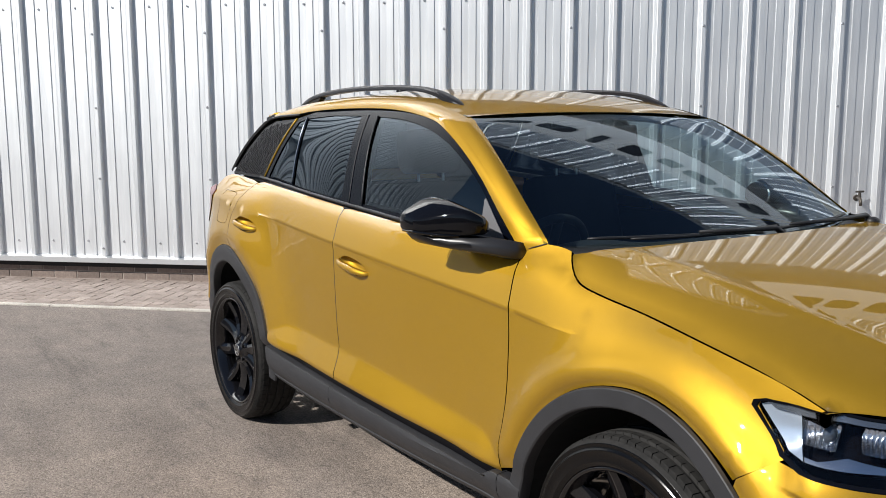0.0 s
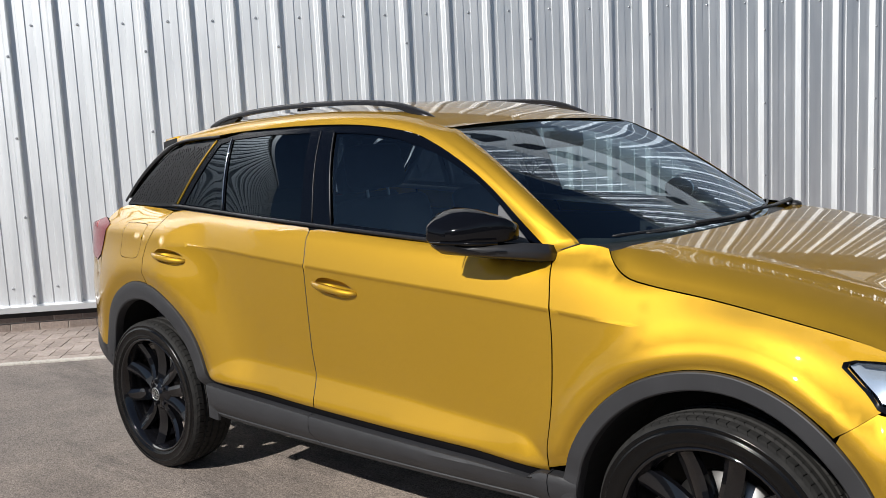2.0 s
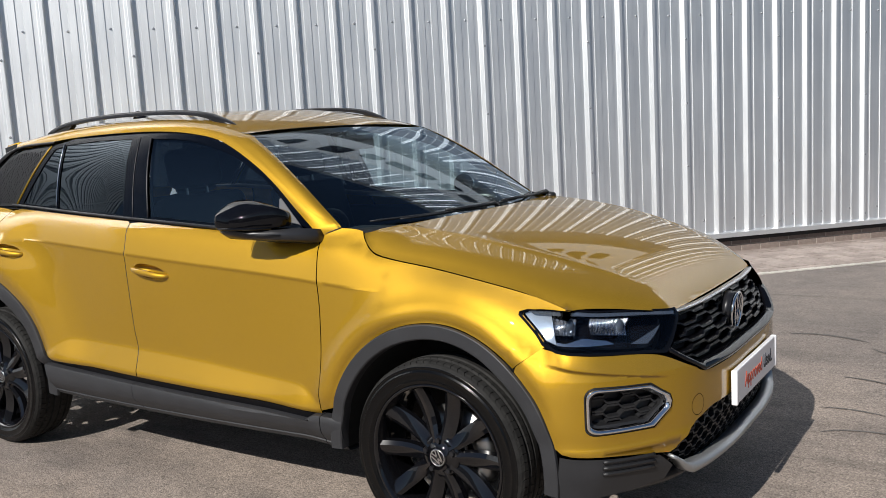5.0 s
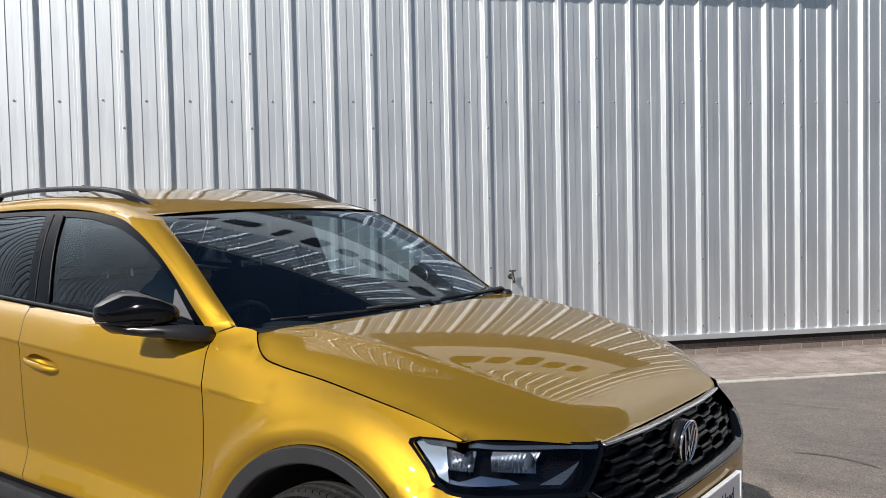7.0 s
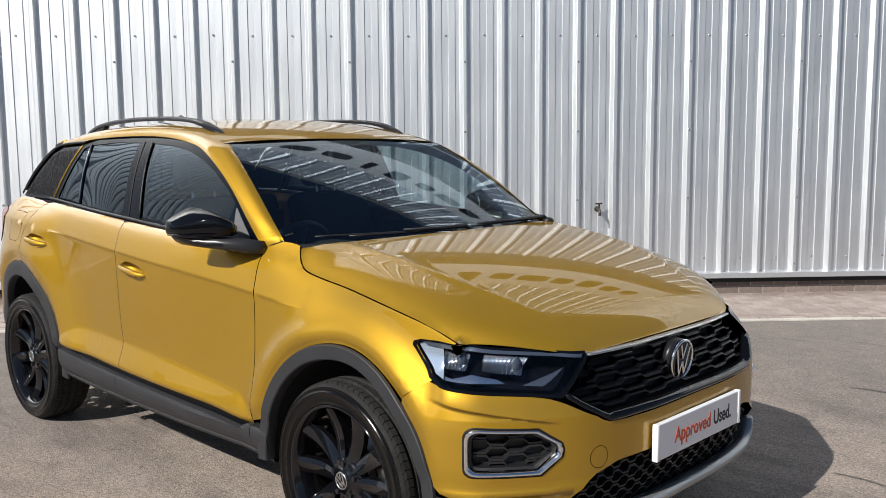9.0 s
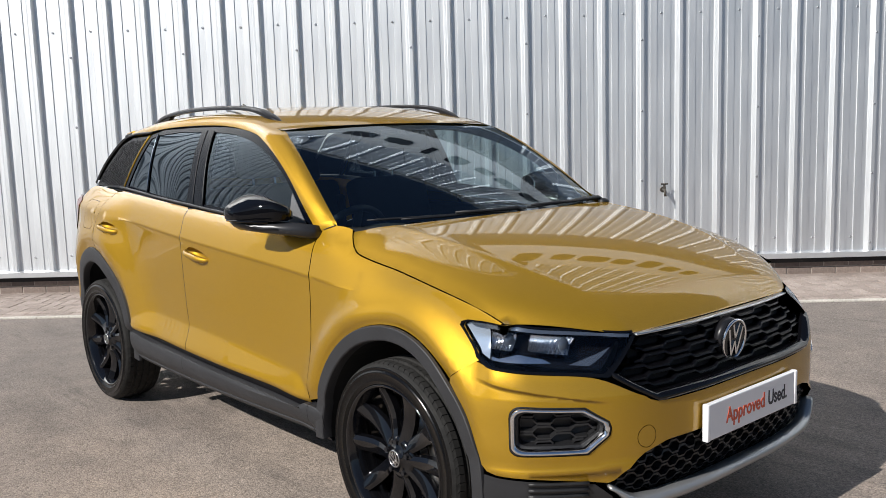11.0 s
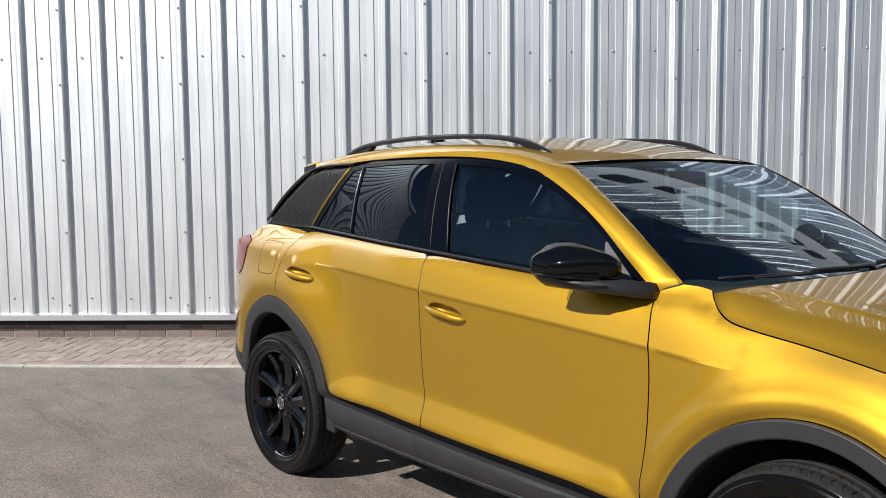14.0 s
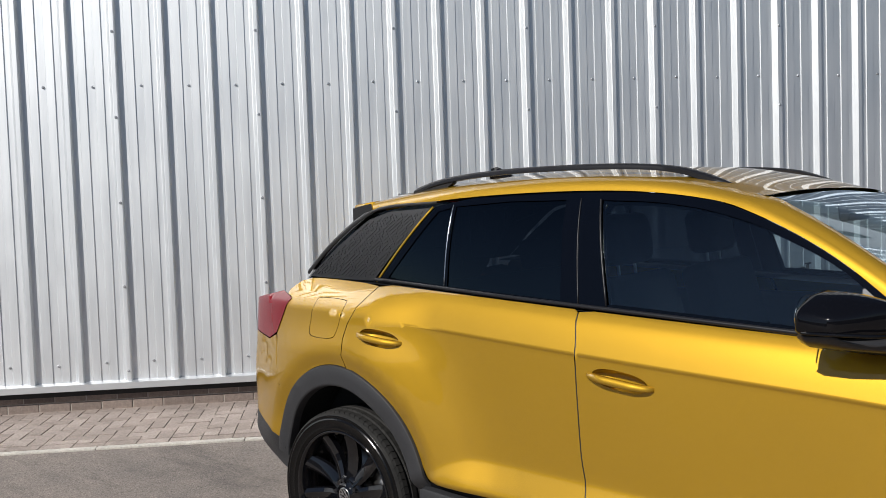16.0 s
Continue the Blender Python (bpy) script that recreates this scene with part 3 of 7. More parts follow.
def panel(name, poly, surf, mat, parent, label="", step=0.03, rim=0.014, holes=(), lines=(), flip=False, mats=None):
    """A skin over a flat outline poly in a surface's two parameters, with true normals and edges turned in by rim."""
    loops = [list(poly)] + [list(h) for h in holes]
    verts, edges = [], []
    for lp in loops:
        base = len(verts)
        verts += [Vector(p) for p in lp]
        edges += [(base + i, base + (i + 1) % len(lp)) for i in range(len(lp))]
    for ln in lines:
        ln = [p for p in ln if inside(p, poly)]
        base = len(verts)
        verts += [Vector(p) for p in ln]
        edges += [(base + i, base + i + 1) for i in range(len(ln) - 1)]
    near = {}
    for v in verts:
        near.setdefault((int(v.x // step), int(v.y // step)), []).append(v)
    x0, x1 = min(p[0] for p in poly), max(p[0] for p in poly)
    y0, y1 = min(p[1] for p in poly), max(p[1] for p in poly)
    j = 0
    yy = y0 + step / 2
    while yy < y1:
        xx = x0 + (step / 2 if j % 2 else 0)
        while xx < x1:
            p = Vector((xx, yy))
            if inside(p, poly) and not any(inside(p, h) for h in holes):
                cx, cy = int(xx // step), int(yy // step)
                if not any((q - p).length < step * 0.5 for i in (-1, 0, 1) for k in (-1, 0, 1) for q in near.get((cx + i, cy + k), ())):
                    verts.append(p)
            xx += step
        yy += step * 0.866
        j += 1
    vo, _, fo, *_ = delaunay_2d_cdt(verts, edges, [], 0, 1e-5)
    keep = []
    for f in fo:
        c = sum((vo[i] for i in f), Vector((0, 0))) / len(f)
        if inside(c, poly) and not any(inside(c, h) for h in holes):
            keep.append(f)
    pos, nor = [], []
    e = 0.0015
    for v in vo:
        p = Vector(surf(v.x, v.y))
        du = Vector(surf(v.x + e, v.y)) - Vector(surf(v.x - e, v.y))
        dv = Vector(surf(v.x, v.y + e)) - Vector(surf(v.x, v.y - e))
        n = du.cross(dv)
        n = n.normalized() if n.length > 1e-12 else Vector((0, 0, 1))
        if flip:
            n = -n
        pos.append(p)
        nor.append(n)
    faces, normals = [], []
    count = {}
    for f in keep:
        a, b, c = (pos[i] for i in f)
        want = nor[f[0]] + nor[f[1]] + nor[f[2]]
        f = tuple(f) if (b - a).cross(c - a).dot(want) >= 0 else tuple(reversed(f))
        faces.append(f)
        for i in range(3):
            k = (f[i], f[(i + 1) % 3])
            count[tuple(sorted(k))] = count.get(tuple(sorted(k)), []) + [k]
    allpos, allnor = list(pos), list(nor)
    if rim:
        for k, users in count.items():
            if len(users) == 1:
                a, b = users[0]
                pa, pb = pos[a], pos[b]
                qa, qb = pa - nor[a] * rim, pb - nor[b] * rim
                n = (pb - pa).cross(qa - pa)
                n = n.normalized() if n.length > 1e-12 else nor[a]
                base = len(allpos)
                allpos += [pa, qa, qb, pb]
                na = (nor[a] * 0.1 + n).normalized()
                allnor += [na, n, n, na]
                faces.append((base, base + 1, base + 2, base + 3))
    me = bpy.data.meshes.new(name)
    me.from_pydata([tuple(p) for p in allpos], [], faces)
    me.materials.append(mat)
    me.shade_smooth()
    me.normals_split_custom_set_from_vertices([tuple(n) for n in allnor])
    ob = new(name, me)
    ob.parent = parent
    if label:
        ob["label"] = label
    return ob


def grid_patch(name, fn, nu, nv, mat, parent, label="", rim=0.0, flip=False):
    """A skin from fn(u, v), u and v from 0 to 1, with smooth normals."""
    pos = [[Vector(fn(i / nu, j / nv)) for j in range(nv + 1)] for i in range(nu + 1)]
    bm = bmesh.new()
    vs = [[bm.verts.new(p) for p in row] for row in pos]
    for i in range(nu):
        for j in range(nv):
            q = (vs[i][j], vs[i + 1][j], vs[i + 1][j + 1], vs[i][j + 1])
            bm.faces.new(q if not flip else tuple(reversed(q)))
    if rim:
        bmesh.ops.solidify(bm, geom=bm.faces[:], thickness=rim)
    return part(name, bm, mat, parent, label, True)


def tube(bm, points, radius, sides=8, close=True):
    """A round bar along points; radius a number or one for each point."""
    rings = []
    for i, p in enumerate(points):
        p = Vector(p)
        a = Vector(points[max(0, i - 1)])
        b = Vector(points[min(len(points) - 1, i + 1)])
        q = (b - a).to_track_quat("Z", "Y").to_matrix()
        r = radius[i] if isinstance(radius, (list, tuple)) else radius
        rings.append([bm.verts.new(p + q @ Vector((r * math.cos(k * math.tau / sides), r * math.sin(k * math.tau / sides), 0))) for k in range(sides)])
    for r0, r1 in zip(rings, rings[1:]):
        for k in range(sides):
            bm.faces.new((r0[k], r0[(k + 1) % sides], r1[(k + 1) % sides], r1[k]))
    if close:
        bm.faces.new(list(reversed(rings[0])))
        bm.faces.new(rings[-1])


def loft(bm, rings, closed=True, caps=True):
    vs = [[bm.verts.new(p) for p in r] for r in rings]
    n = len(vs[0])
    for r0, r1 in zip(vs, vs[1:]):
        for k in range(n if closed else n - 1):
            bm.faces.new((r0[k], r0[(k + 1) % n], r1[(k + 1) % n], r1[k]))
    if caps and closed:
        bm.faces.new(list(reversed(vs[0])))
        bm.faces.new(vs[-1])
    return vs


# -- the body's surfaces --
AXLE_F, AXLE_R, AXLE_Z = 1.295, -1.295, 0.335
ARCH_F = (1.302, 0.335, 0.452, 0.460)
ARCH_R = (-1.268, 0.335, 0.454, 0.523)
REAR_END = 167

lower = pchip([(0.20, 0.859), (0.50, 0.8595), (0.60, 0.8608), (0.70, 0.8632), (0.80, 0.8658), (0.90, 0.8676), (0.95, 0.8680)])
flank_z = pchip([(-1.0, 0.434), (-0.872, 0.491), (-0.69, 0.573), (-0.62, 0.589), (-0.226, 0.583), (0.20, 0.565), (0.353, 0.552), (0.56, 0.535), (0.70, 0.524), (0.74, 0.508), (0.807, 0.454), (0.9, 0.38)])
upper = pchip([(0.0, 0.869), (0.25, 0.8595), (0.5, 0.848), (0.75, 0.8325), (0.92, 0.814), (1.0, 0.802), (1.03, 0.7975), (1.15, 0.790), (1.35, 0.785), (1.6, 0.775)])
wing_rear = pchip([(-0.30, 0.872), (-0.20, 0.872), (-0.14, 0.868), (-0.10, 0.860), (-0.06, 0.8495), (-0.03, 0.8395), (0.0, 0.8275), (0.03, 0.805), (0.07, 0.77)])
wing_fore = pchip([(-0.30, 0.872), (-0.20, 0.863), (-0.14, 0.847), (-0.10, 0.8390), (-0.06, 0.8335), (-0.03, 0.8305), (0.0, 0.8275), (0.03, 0.820), (0.07, 0.80)])
hood_side_z = pchip([(0.80, 1.064), (0.90, 1.048), (0.96, 1.032), (1.04, 1.008), (1.12, 0.993), (1.275, 0.970), (1.493, 0.933), (1.655, 0.896), (1.766, 0.853), (1.9, 0.80)])


def crease_z(x):
    return 0.9665 - 0.0667 * x - 0.008 * smooth(0.45, 1.0, x)


def belt_z(x):
    return 1.098 - 0.058 * x


def top_z(x):
    w = smooth(0.76, 0.90, x)
    return belt_z(x) * (1 - w) + hood_side_z(x) * w


def arch_r(arch, x, z):
    return math.hypot((x - arch[0]) / arch[2], (z - arch[1]) / arch[3])


flare_f = pchip([(0.8, 0.024), (1.0, 0.034), (1.04, 0.043), (1.065, 0.048), (1.09, 0.0495), (1.13, 0.0455), (1.20, 0.0295), (1.24, 0.0225), (1.28, 0.0182), (1.33, 0.0150), (1.45, 0.010), (1.65, 0.003), (1.85, 0.0)])
flare_r = pchip([(0.8, 0.030), (1.0, 0.036), (1.05, 0.043), (1.10, 0.049), (1.14, 0.050), (1.20, 0.046), (1.32, 0.034), (1.5, 0.015), (1.7, 0.003), (1.85, 0.0)])


def half_width(x, z):
    """The body side's distance from the middle plane."""
    zt = top_z(x)
    zc = min(crease_z(x), zt - 0.06)
    on = smooth(-0.92, -0.74, x) * (1 - smooth(0.90, 1.10, x))
    if z <= zc:
        zz = z if z < 0.7 else 0.7 + (z - 0.7) * 0.25 / max(zc - 0.7, 0.05)
        kick = (flank_z(x) - z) / 0.005
        y = 0.36 * 0.005 * (math.log1p(math.exp(kick)) if kick < 30 else kick) if kick > -8 and -1.0 < x < 0.9 else 0.0
        y -= 2.2 * max(0.0, sill_top(x) + 0.022 - z) ** 2 * 10 if z > 0.40 and -0.9 < x < 0.9 else 0.0
        y += lower(zz) + 0.0042 * (1 - on) * smooth(0.74, 0.95, zz)
    else:
        y = upper((z - zc) / max(zt - zc, 0.05))
    # past the shoulder line's end the wing rounds up to the hood
    soft = smooth(0.86, 1.24, x)
    if soft > 0 and z > zt - 0.30:
        on_wing = smooth(1.0, 1.38, x)
        y += (wing_rear(z - zt) * (1 - on_wing) + wing_fore(z - zt) * on_wing - y) * soft * smooth(-0.30, -0.20, z - zt)
    # plan bow, eased out past both axles
    if x > 1.1:
        dx = min(x - 1.1, 0.25)
        y -= 0.046 + 0.064 * (dx - dx * dx / 0.5) - 0.017 * smooth(1.2, 1.6, x)
    elif x < -1.4:
        dx = min(-1.4 - x, 0.2)
        y -= 0.054 + 0.083 * (dx - dx * dx / 0.4)
    else:
        y -= 0.026 * ((x + 0.1) / 0.9) ** 2
    # the sharp shoulder line
    if x > 0.74 and z > zt:
        y -= 0.42 * (z - zt) * smooth(0.74, 0.92, x) * (1 - soft)
    y += 0.0026 * on * math.exp(-max(0.0, z - zc) / 0.05) * (1.0 if z >= zc else math.exp(-(zc - z) / 0.0032))
    # flat lower door flank runs out towards the arches
    for arch, side in ((ARCH_F, 1), (ARCH_R, -1)):
        r = arch_r(arch, x, z)
        up = smooth(0.36, 0.52, z)
        if side < 0:
            up *= 1 - 0.55 * smooth(0.88, 1.04, z)
        y += (flare_f if side > 0 else flare_r)(r) * up
    # rear haunch
    y += 0.030 * smooth(-0.80, -1.12, x) * smooth(0.55, 0.80, z) * (1 - smooth(1.06, 1.17, z)) if x < -0.80 else 0.0
    # ends draw in
    if x > 1.35:
        y -= (0.03 + max(0.0, z - 0.42) * 0.22) * (x - 1.35) ** 2
    if x < -1.4:
        dx = -1.4 - x
        y -= (0.27 + 0.40 * (z - 0.62)) * dx * dx + 9.0 * max(0.0, dx - 0.5) ** 3
    return y


def side_surf(sgn, off=0.0):
    return lambda x, z: (x, sgn * (half_width(x, z) + off), z)


LEAN_K = np.polyfit([1.0, 1.10, 1.2, 1.28, 1.38, 1.47, 1.52], [0.81, 0.783, 0.758, 0.733, 0.695, 0.646, 0.61], 3)


def lean(z):
    return float(np.polyval(LEAN_K, z))


def glass_y(x, z):
    """The side windows lean in."""
    y = lean(z) - 0.045 * smooth(-0.45, -1.2, x) * max(0.0, 1.47 - z) / 0.32
    if x > 0.45:
        y -= 0.10 * (x - 0.45) ** 2
    return y


def glass_surf(sgn, off=0.0):
    return lambda x, z: (x, sgn * (glass_y(x, z) + off), z)


MID_K = np.polyfit([0.95, 1.10, 1.30, 1.50, 1.70, 1.80, 1.85, 1.92], [1.108, 1.097, 1.074, 1.037, 0.983, 0.945, 0.922, 0.886], 4)
RIDGE_K = np.polyfit([0.95, 1.15, 1.30, 1.50, 1.66, 1.78, 1.86], [1.092, 1.072, 1.050, 1.006, 0.958, 0.910, 0.872], 3)
RIDGE_Y = np.polyfit([0.95, 1.15, 1.33, 1.53, 1.70, 1.82, 1.91], [0.605, 0.596, 0.582, 0.563, 0.512, 0.464, 0.418], 3)


cut_z = pchip([(0.950, 1.082), (0.958, 1.072), (0.968, 1.056), (1.0, 1.025), (1.045, 1.003), (1.10, 0.992), (1.275, 0.968), (1.493, 0.931), (1.655, 0.894), (1.76, 0.8555), (1.9, 0.80)])


def hood_cut_y(x):
    return half_width(x, cut_z(x)) - 0.0055


def hood_front(y):
    a = abs(y)
    return 1.992 - 0.010 * (a / 0.46) ** 2 if a < 0.46 else 1.982 - 0.225 * ((a - 0.46) / 0.285) ** 1.25


def hood_z(x, y):
    a = abs(y)
    zc = float(np.polyval(MID_K, x))
    drop = (zc - float(np.polyval(RIDGE_K, x))) / 0.62 ** 2
    yr = float(np.polyval(RIDGE_Y, x))
    ys, zs = hood_cut_y(x), cut_z(x) - 0.001
    zr = zc - drop * yr * yr
    zs = min(zs, zr - 0.01)
    fore = smooth(0.97, 1.14, x)

    def section(b):
        """A crowned middle, a soft ridge, and a flank that flattens towards the cut."""
        b = abs(b)
        if b < yr:
            return zc - drop * b * b
        t = (b - yr) / (ys - yr)
        if t > 1.0:
            return zs - (zr - zs) * 0.60 * (t - 1)
        way = (0.62 * t + 0.38 * t ** 5) * fore + t ** 2.8 * (1 - fore)
        return zr - (zr - zs) * way
    f = lambda b: sum(w * section(b + d) for d, w in ((-0.021, 0.06), (-0.014, 0.14), (-0.007, 0.19), (0.0, 0.22), (0.007, 0.19), (0.014, 0.14), (0.021, 0.06)))
    bead = 0.0016 * (1 - smooth(1.72, 1.86, x)) * math.exp(-((a - yr) / 0.017) ** 2)
    lip = 0.806 + 0.043 * smooth(0.42, 0.74, a)
    xf = hood_front(y)
    low = (f(a) - lip) * math.exp(-max(0.0, xf - x) / 0.024) if x > xf - 0.4 else 0.0
    return f(a) + bead - low


PLAN = [(2.105, 0.0), (2.100, 0.27), (2.066, 0.495), (1.995, 0.64), (1.872, 0.800), (1.755, 0.868), (1.665, 0.884), (1.57, 0.888)]
PLAN_A = [0.0]
for _p, _q in zip(PLAN, PLAN[1:]):
    PLAN_A.append(PLAN_A[-1] + math.hypot(_q[0] - _p[0], _q[1] - _p[1]))


def plan_point(a):
    """The bumper's plan line, a metres round from the middle."""
    s = abs(a)
    i = 0
    while i < len(PLAN_A) - 2 and s > PLAN_A[i + 1]:
        i += 1
    t = i + (s - PLAN_A[i]) / (PLAN_A[i + 1] - PLAN_A[i])
    full = [(PLAN[1][0], -PLAN[1][1])] + PLAN
    p = spline(full, t + 1)
    return p.x, math.copysign(p.y, a) if a else 0.0


nose = pchip([(0.24, -0.06), (0.30, -0.035), (0.36, -0.012), (0.415, -0.003), (0.426, 0.004), (0.448, -0.003), (0.50, 0.0), (0.60, 0.0), (0.645, -0.003), (0.66, -0.008), (0.70, -0.020), (0.75, -0.047), (0.80, -0.078), (0.85, -0.108), (0.90, -0.14)])


def bumper_fold(a):
    return 0.634 + 0.168 * (abs(a) - 0.65)


def front_surf(sgn, off=0.0):
    def f(a, z):
        e = 0.004
        x0, y0 = plan_point(a - e)
        x1, y1 = plan_point(a + e)
        x, y = plan_point(a)
        t = Vector((x1 - x0, y1 - y0)).normalized()
        n = nose(z) * (1 - 0.65 * smooth(0.78, 1.02, abs(a)) * (1 - smooth(0.70, 0.78, z)))
        d = max(n, -0.056 - 0.10 * (1 - smooth(0.75, 1.05, abs(a)))) + off
        # a sharp fold over the lamp ring, undercut below
        fold = bumper_fold(a)
        if z < fold:
            d -= 0.0042 * math.exp(-(fold - z) / 0.024) * smooth(0.60, 0.70, abs(a)) * (1 - smooth(0.98, 1.05, abs(a)))
        # the bumper's end and the lamp's outer corner lie flush with the wing
        yy = y - t.x * d
        if abs(a) > 0.93 and z > 0.42:
            w = smooth(0.93, 1.08, abs(a)) * (0.55 + 0.25 * smooth(0.62, 0.72, z))
            yy += (half_width(x + t.y * d, z) + min(0.0, off) - yy) * w
        return (x + t.y * d, sgn * yy, z)
    return f


car = root("car", "gold metallic compact crossover car with black trim and wheels", "car")


def arch_points(arch, k, a0, a1, n=28):
    """Points on an arch's ellipse scaled by k, from angle a0 to a1 in degrees."""
    return [(arch[0] + arch[2] * k * math.cos(radians(a0 + (a1 - a0) * i / n)), arch[1] + arch[3] * k * math.sin(radians(a0 + (a1 - a0) * i / n))) for i in range(n + 1)]


GAP = 0.0022
EDGE = [(0.785, 1.067), (0.668, 1.160), (0.555, 1.250), (0.435, 1.325), (0.280, 1.398), (0.145, 1.441), (0.014, 1.461), (-0.10, 1.473), (-0.30, 1.482), (-0.57, 1.483), (-0.75, 1.476), (-0.925, 1.450)]


def crease_lines(x0, x1):
    xs = [x0 + (x1 - x0) * i / 40 for i in range(41)]
    return [[(x, crease_z(x) + d) for x in xs] for d in (-0.020, -0.009, -0.005, -0.0022, 0.0006, 0.010, 0.03)]


def level_lines(x0, x1):
    xs = [x0 + (x1 - x0) * i / 48 for i in range(49)]
    out = [[(x, flank_z(x) + d) for x in xs] for d in (-0.024, -0.014, -0.008, -0.004, 0.0, 0.004, 0.008, 0.014, 0.024)]
    return out + [[(x, sill_top(x) + d) for x in xs] for d in (0.006, 0.012, 0.020)]


a_line = pchip([(0.40, 0.803), (0.60, 0.818), (0.80, 0.823), (0.92, 0.814), (1.03, 0.797), (1.075, 0.788)])


def door_line_b(z):
    return -0.214 + 0.020 * max(0.0, (0.98 - z) / 0.52) ** 1.3 + 0.012 * smooth(0.68, 0.54, z) - 0.02 * smooth(1.0, 1.12, z)


def door_line_a(z):
    return a_line(z)


def sill_top(x):
    return 0.487 - 0.030 * (x + 0.86) - 0.012 * smooth(0.5, 0.85, x)


def arch_angle(arch, x, z):
    return math.degrees(math.atan2((z - arch[1]) / arch[3], (x - arch[0]) / arch[2]))


HANDLE_F = (-0.175, 0.050, 0.930, 0.904)
HANDLE_R = (-1.145, -0.930, 0.990, 0.966)


def cup_outline(x0, x1, z0, z1, k=1.0):
    """The mouth of a door handle's cup, a flat rounded lens."""
    cx, cz, slope = (x0 + x1) / 2, (z0 + z1) / 2, (z1 - z0) / (x1 - x0)
    out = []
    for i in range(32):
        t = i * math.tau / 32
        xx = 0.094 * k * math.copysign(abs(math.cos(t)) ** 0.75, math.cos(t))
        out.append((cx + xx, cz - 0.002 + slope * xx + 0.029 * k * math.sin(t)))
    return out


def belt_lines(x0, x1):
    n = int((x1 - x0) / 0.03)
    return [[(x0 + (x1 - x0) * i / n, belt_z(x0 + (x1 - x0) * i / n) - d) for i in range(n + 1)] for d in (0.004, 0.011, 0.020, 0.031, 0.044, 0.060)]


def body_side(sgn):
    surf = side_surf(sgn)
    flip = sgn > 0
    # front door
    lo_a, lo_b = sill_top(0.80), sill_top(-0.22)
    poly = [(door_line_b(lo_b + (1.105 - lo_b) * i / 26) + GAP, lo_b + (1.105 - lo_b) * i / 26) for i in range(27)]
    poly += [(x, belt_z(x)) for x in [-0.18 + 0.045 * i for i in range(20)]]
    poly += [(0.735, 1.054), (0.775, 1.066)]
    poly += [(door_line_a(1.062 - (1.062 - lo_a) * i / 26) - GAP, 1.062 - (1.062 - lo_a) * i / 26) for i in range(27)]
    poly += [(0.77 - 0.045 * i, sill_top(0.77 - 0.045 * i)) for i in range(22)]
    fd = panel("front_door", poly, surf, M_PAINT, car, "gold metallic front door", 0.028, holes=[cup_outline(*HANDLE_F)], lines=crease_lines(-0.2, 0.86) + level_lines(-0.175, 0.79) + belt_lines(-0.16, 0.69), flip=flip)
    # rear door
    a0 = arch_angle(ARCH_R, -0.852, 0.49)
    arc = arch_points(ARCH_R, 1.0, 7, 78, 24)
    poly = [(x, sill_top(x)) for x in [-0.226 - 0.045 * i for i in range(14)]]
    poly = [(door_line_b(1.105 - (1.105 - lo_b) * i / 26) - GAP, 1.105 - (1.105 - lo_b) * i / 26) for i in range(27)] + poly
    poly += [p for p in arc if p[1] > 0.505]
    poly += [(-1.2045, 0.850), (-1.2185, 0.90), (-1.2190, 0.96), (-1.2032, 1.02), (-1.1742, 1.079), (-1.136, 1.129), (-1.121, 1.152)]
    poly += [(x, belt_z(x)) for x in [-1.06 + 0.045 * i for i in range(19)]]
    rd = panel("rear_door", poly, surf, M_PAINT, car, "gold metallic rear door", 0.028, holes=[cup_outline(*HANDLE_R)], lines=crease_lines(-0.92, -0.2) + level_lines(-0.82, -0.205) + belt_lines(-1.04, -0.245), flip=flip)
    # front wing
    arc = arch_points(ARCH_F, 1.0, 172, 48, 34)
    poly = [(door_line_a(1.066 - (1.066 - 0.44) * i / 26) + GAP, 1.066 - (1.066 - 0.44) * i / 26) for i in range(27)]
    poly += [p for p in arc if p[1] > 0.44 and (p[0] < 1.606 or p[1] > 0.70)]
    poly += straight([(1.617, 0.688), (1.702, 0.747)], 0.02)
    poly += run([(1.690, 0.765), (1.650, 0.808), (1.622, 0.838), (1.628, 0.852), (1.68, 0.857), (1.752, 0.853)], 0.02)
    poly += [(x, cut_z(x)) for x in [1.757 - 0.03 * i for i in range(24)] + [1.045, 1.03, 1.015, 1.0, 0.985, 0.975, 0.967, 0.961]]
    poly += [(0.953, 1.081), (0.932, 1.086), (0.905, 1.0895), (0.864, 1.0915), (0.838, 1.083), (0.812, 1.0745)]
    # thin black tube draws the shadow line where pillar and wing meet
    bm = bmesh.new()
    tube(bm, [(x, sgn * (half_width(x, z) + 0.0008), z + 0.0015) for x, z in ((0.797, 1.0690), (0.812, 1.0745), (0.838, 1.083), (0.864, 1.0915))], 0.0022, 6)
    part("pillar_gap_shade", bm, M_TRIM_DARK, car, "thin black tube drawing the shadow gap under the windscreen pillar", True)
    fl = [[(x, crease_z(x) + d) for x in [0.85 + 0.02 * i for i in range(12)]] for d in (-0.020, -0.009, -0.005, -0.0022, 0.0006, 0.010, 0.03)]
    fl += [arch_points(ARCH_F, k, 160, 55, 30) for k in (1.03, 1.07, 1.11, 1.16)]
    panel("front_wing", poly, surf, M_PAINT, car, "gold metallic front wing", 0.028, lines=fl, flip=flip)
    # rear quarter
    arc = arch_points(ARCH_R, 1.0, 83, 168, 30)
    poly = [p for p in arc if p[1] > 0.66]
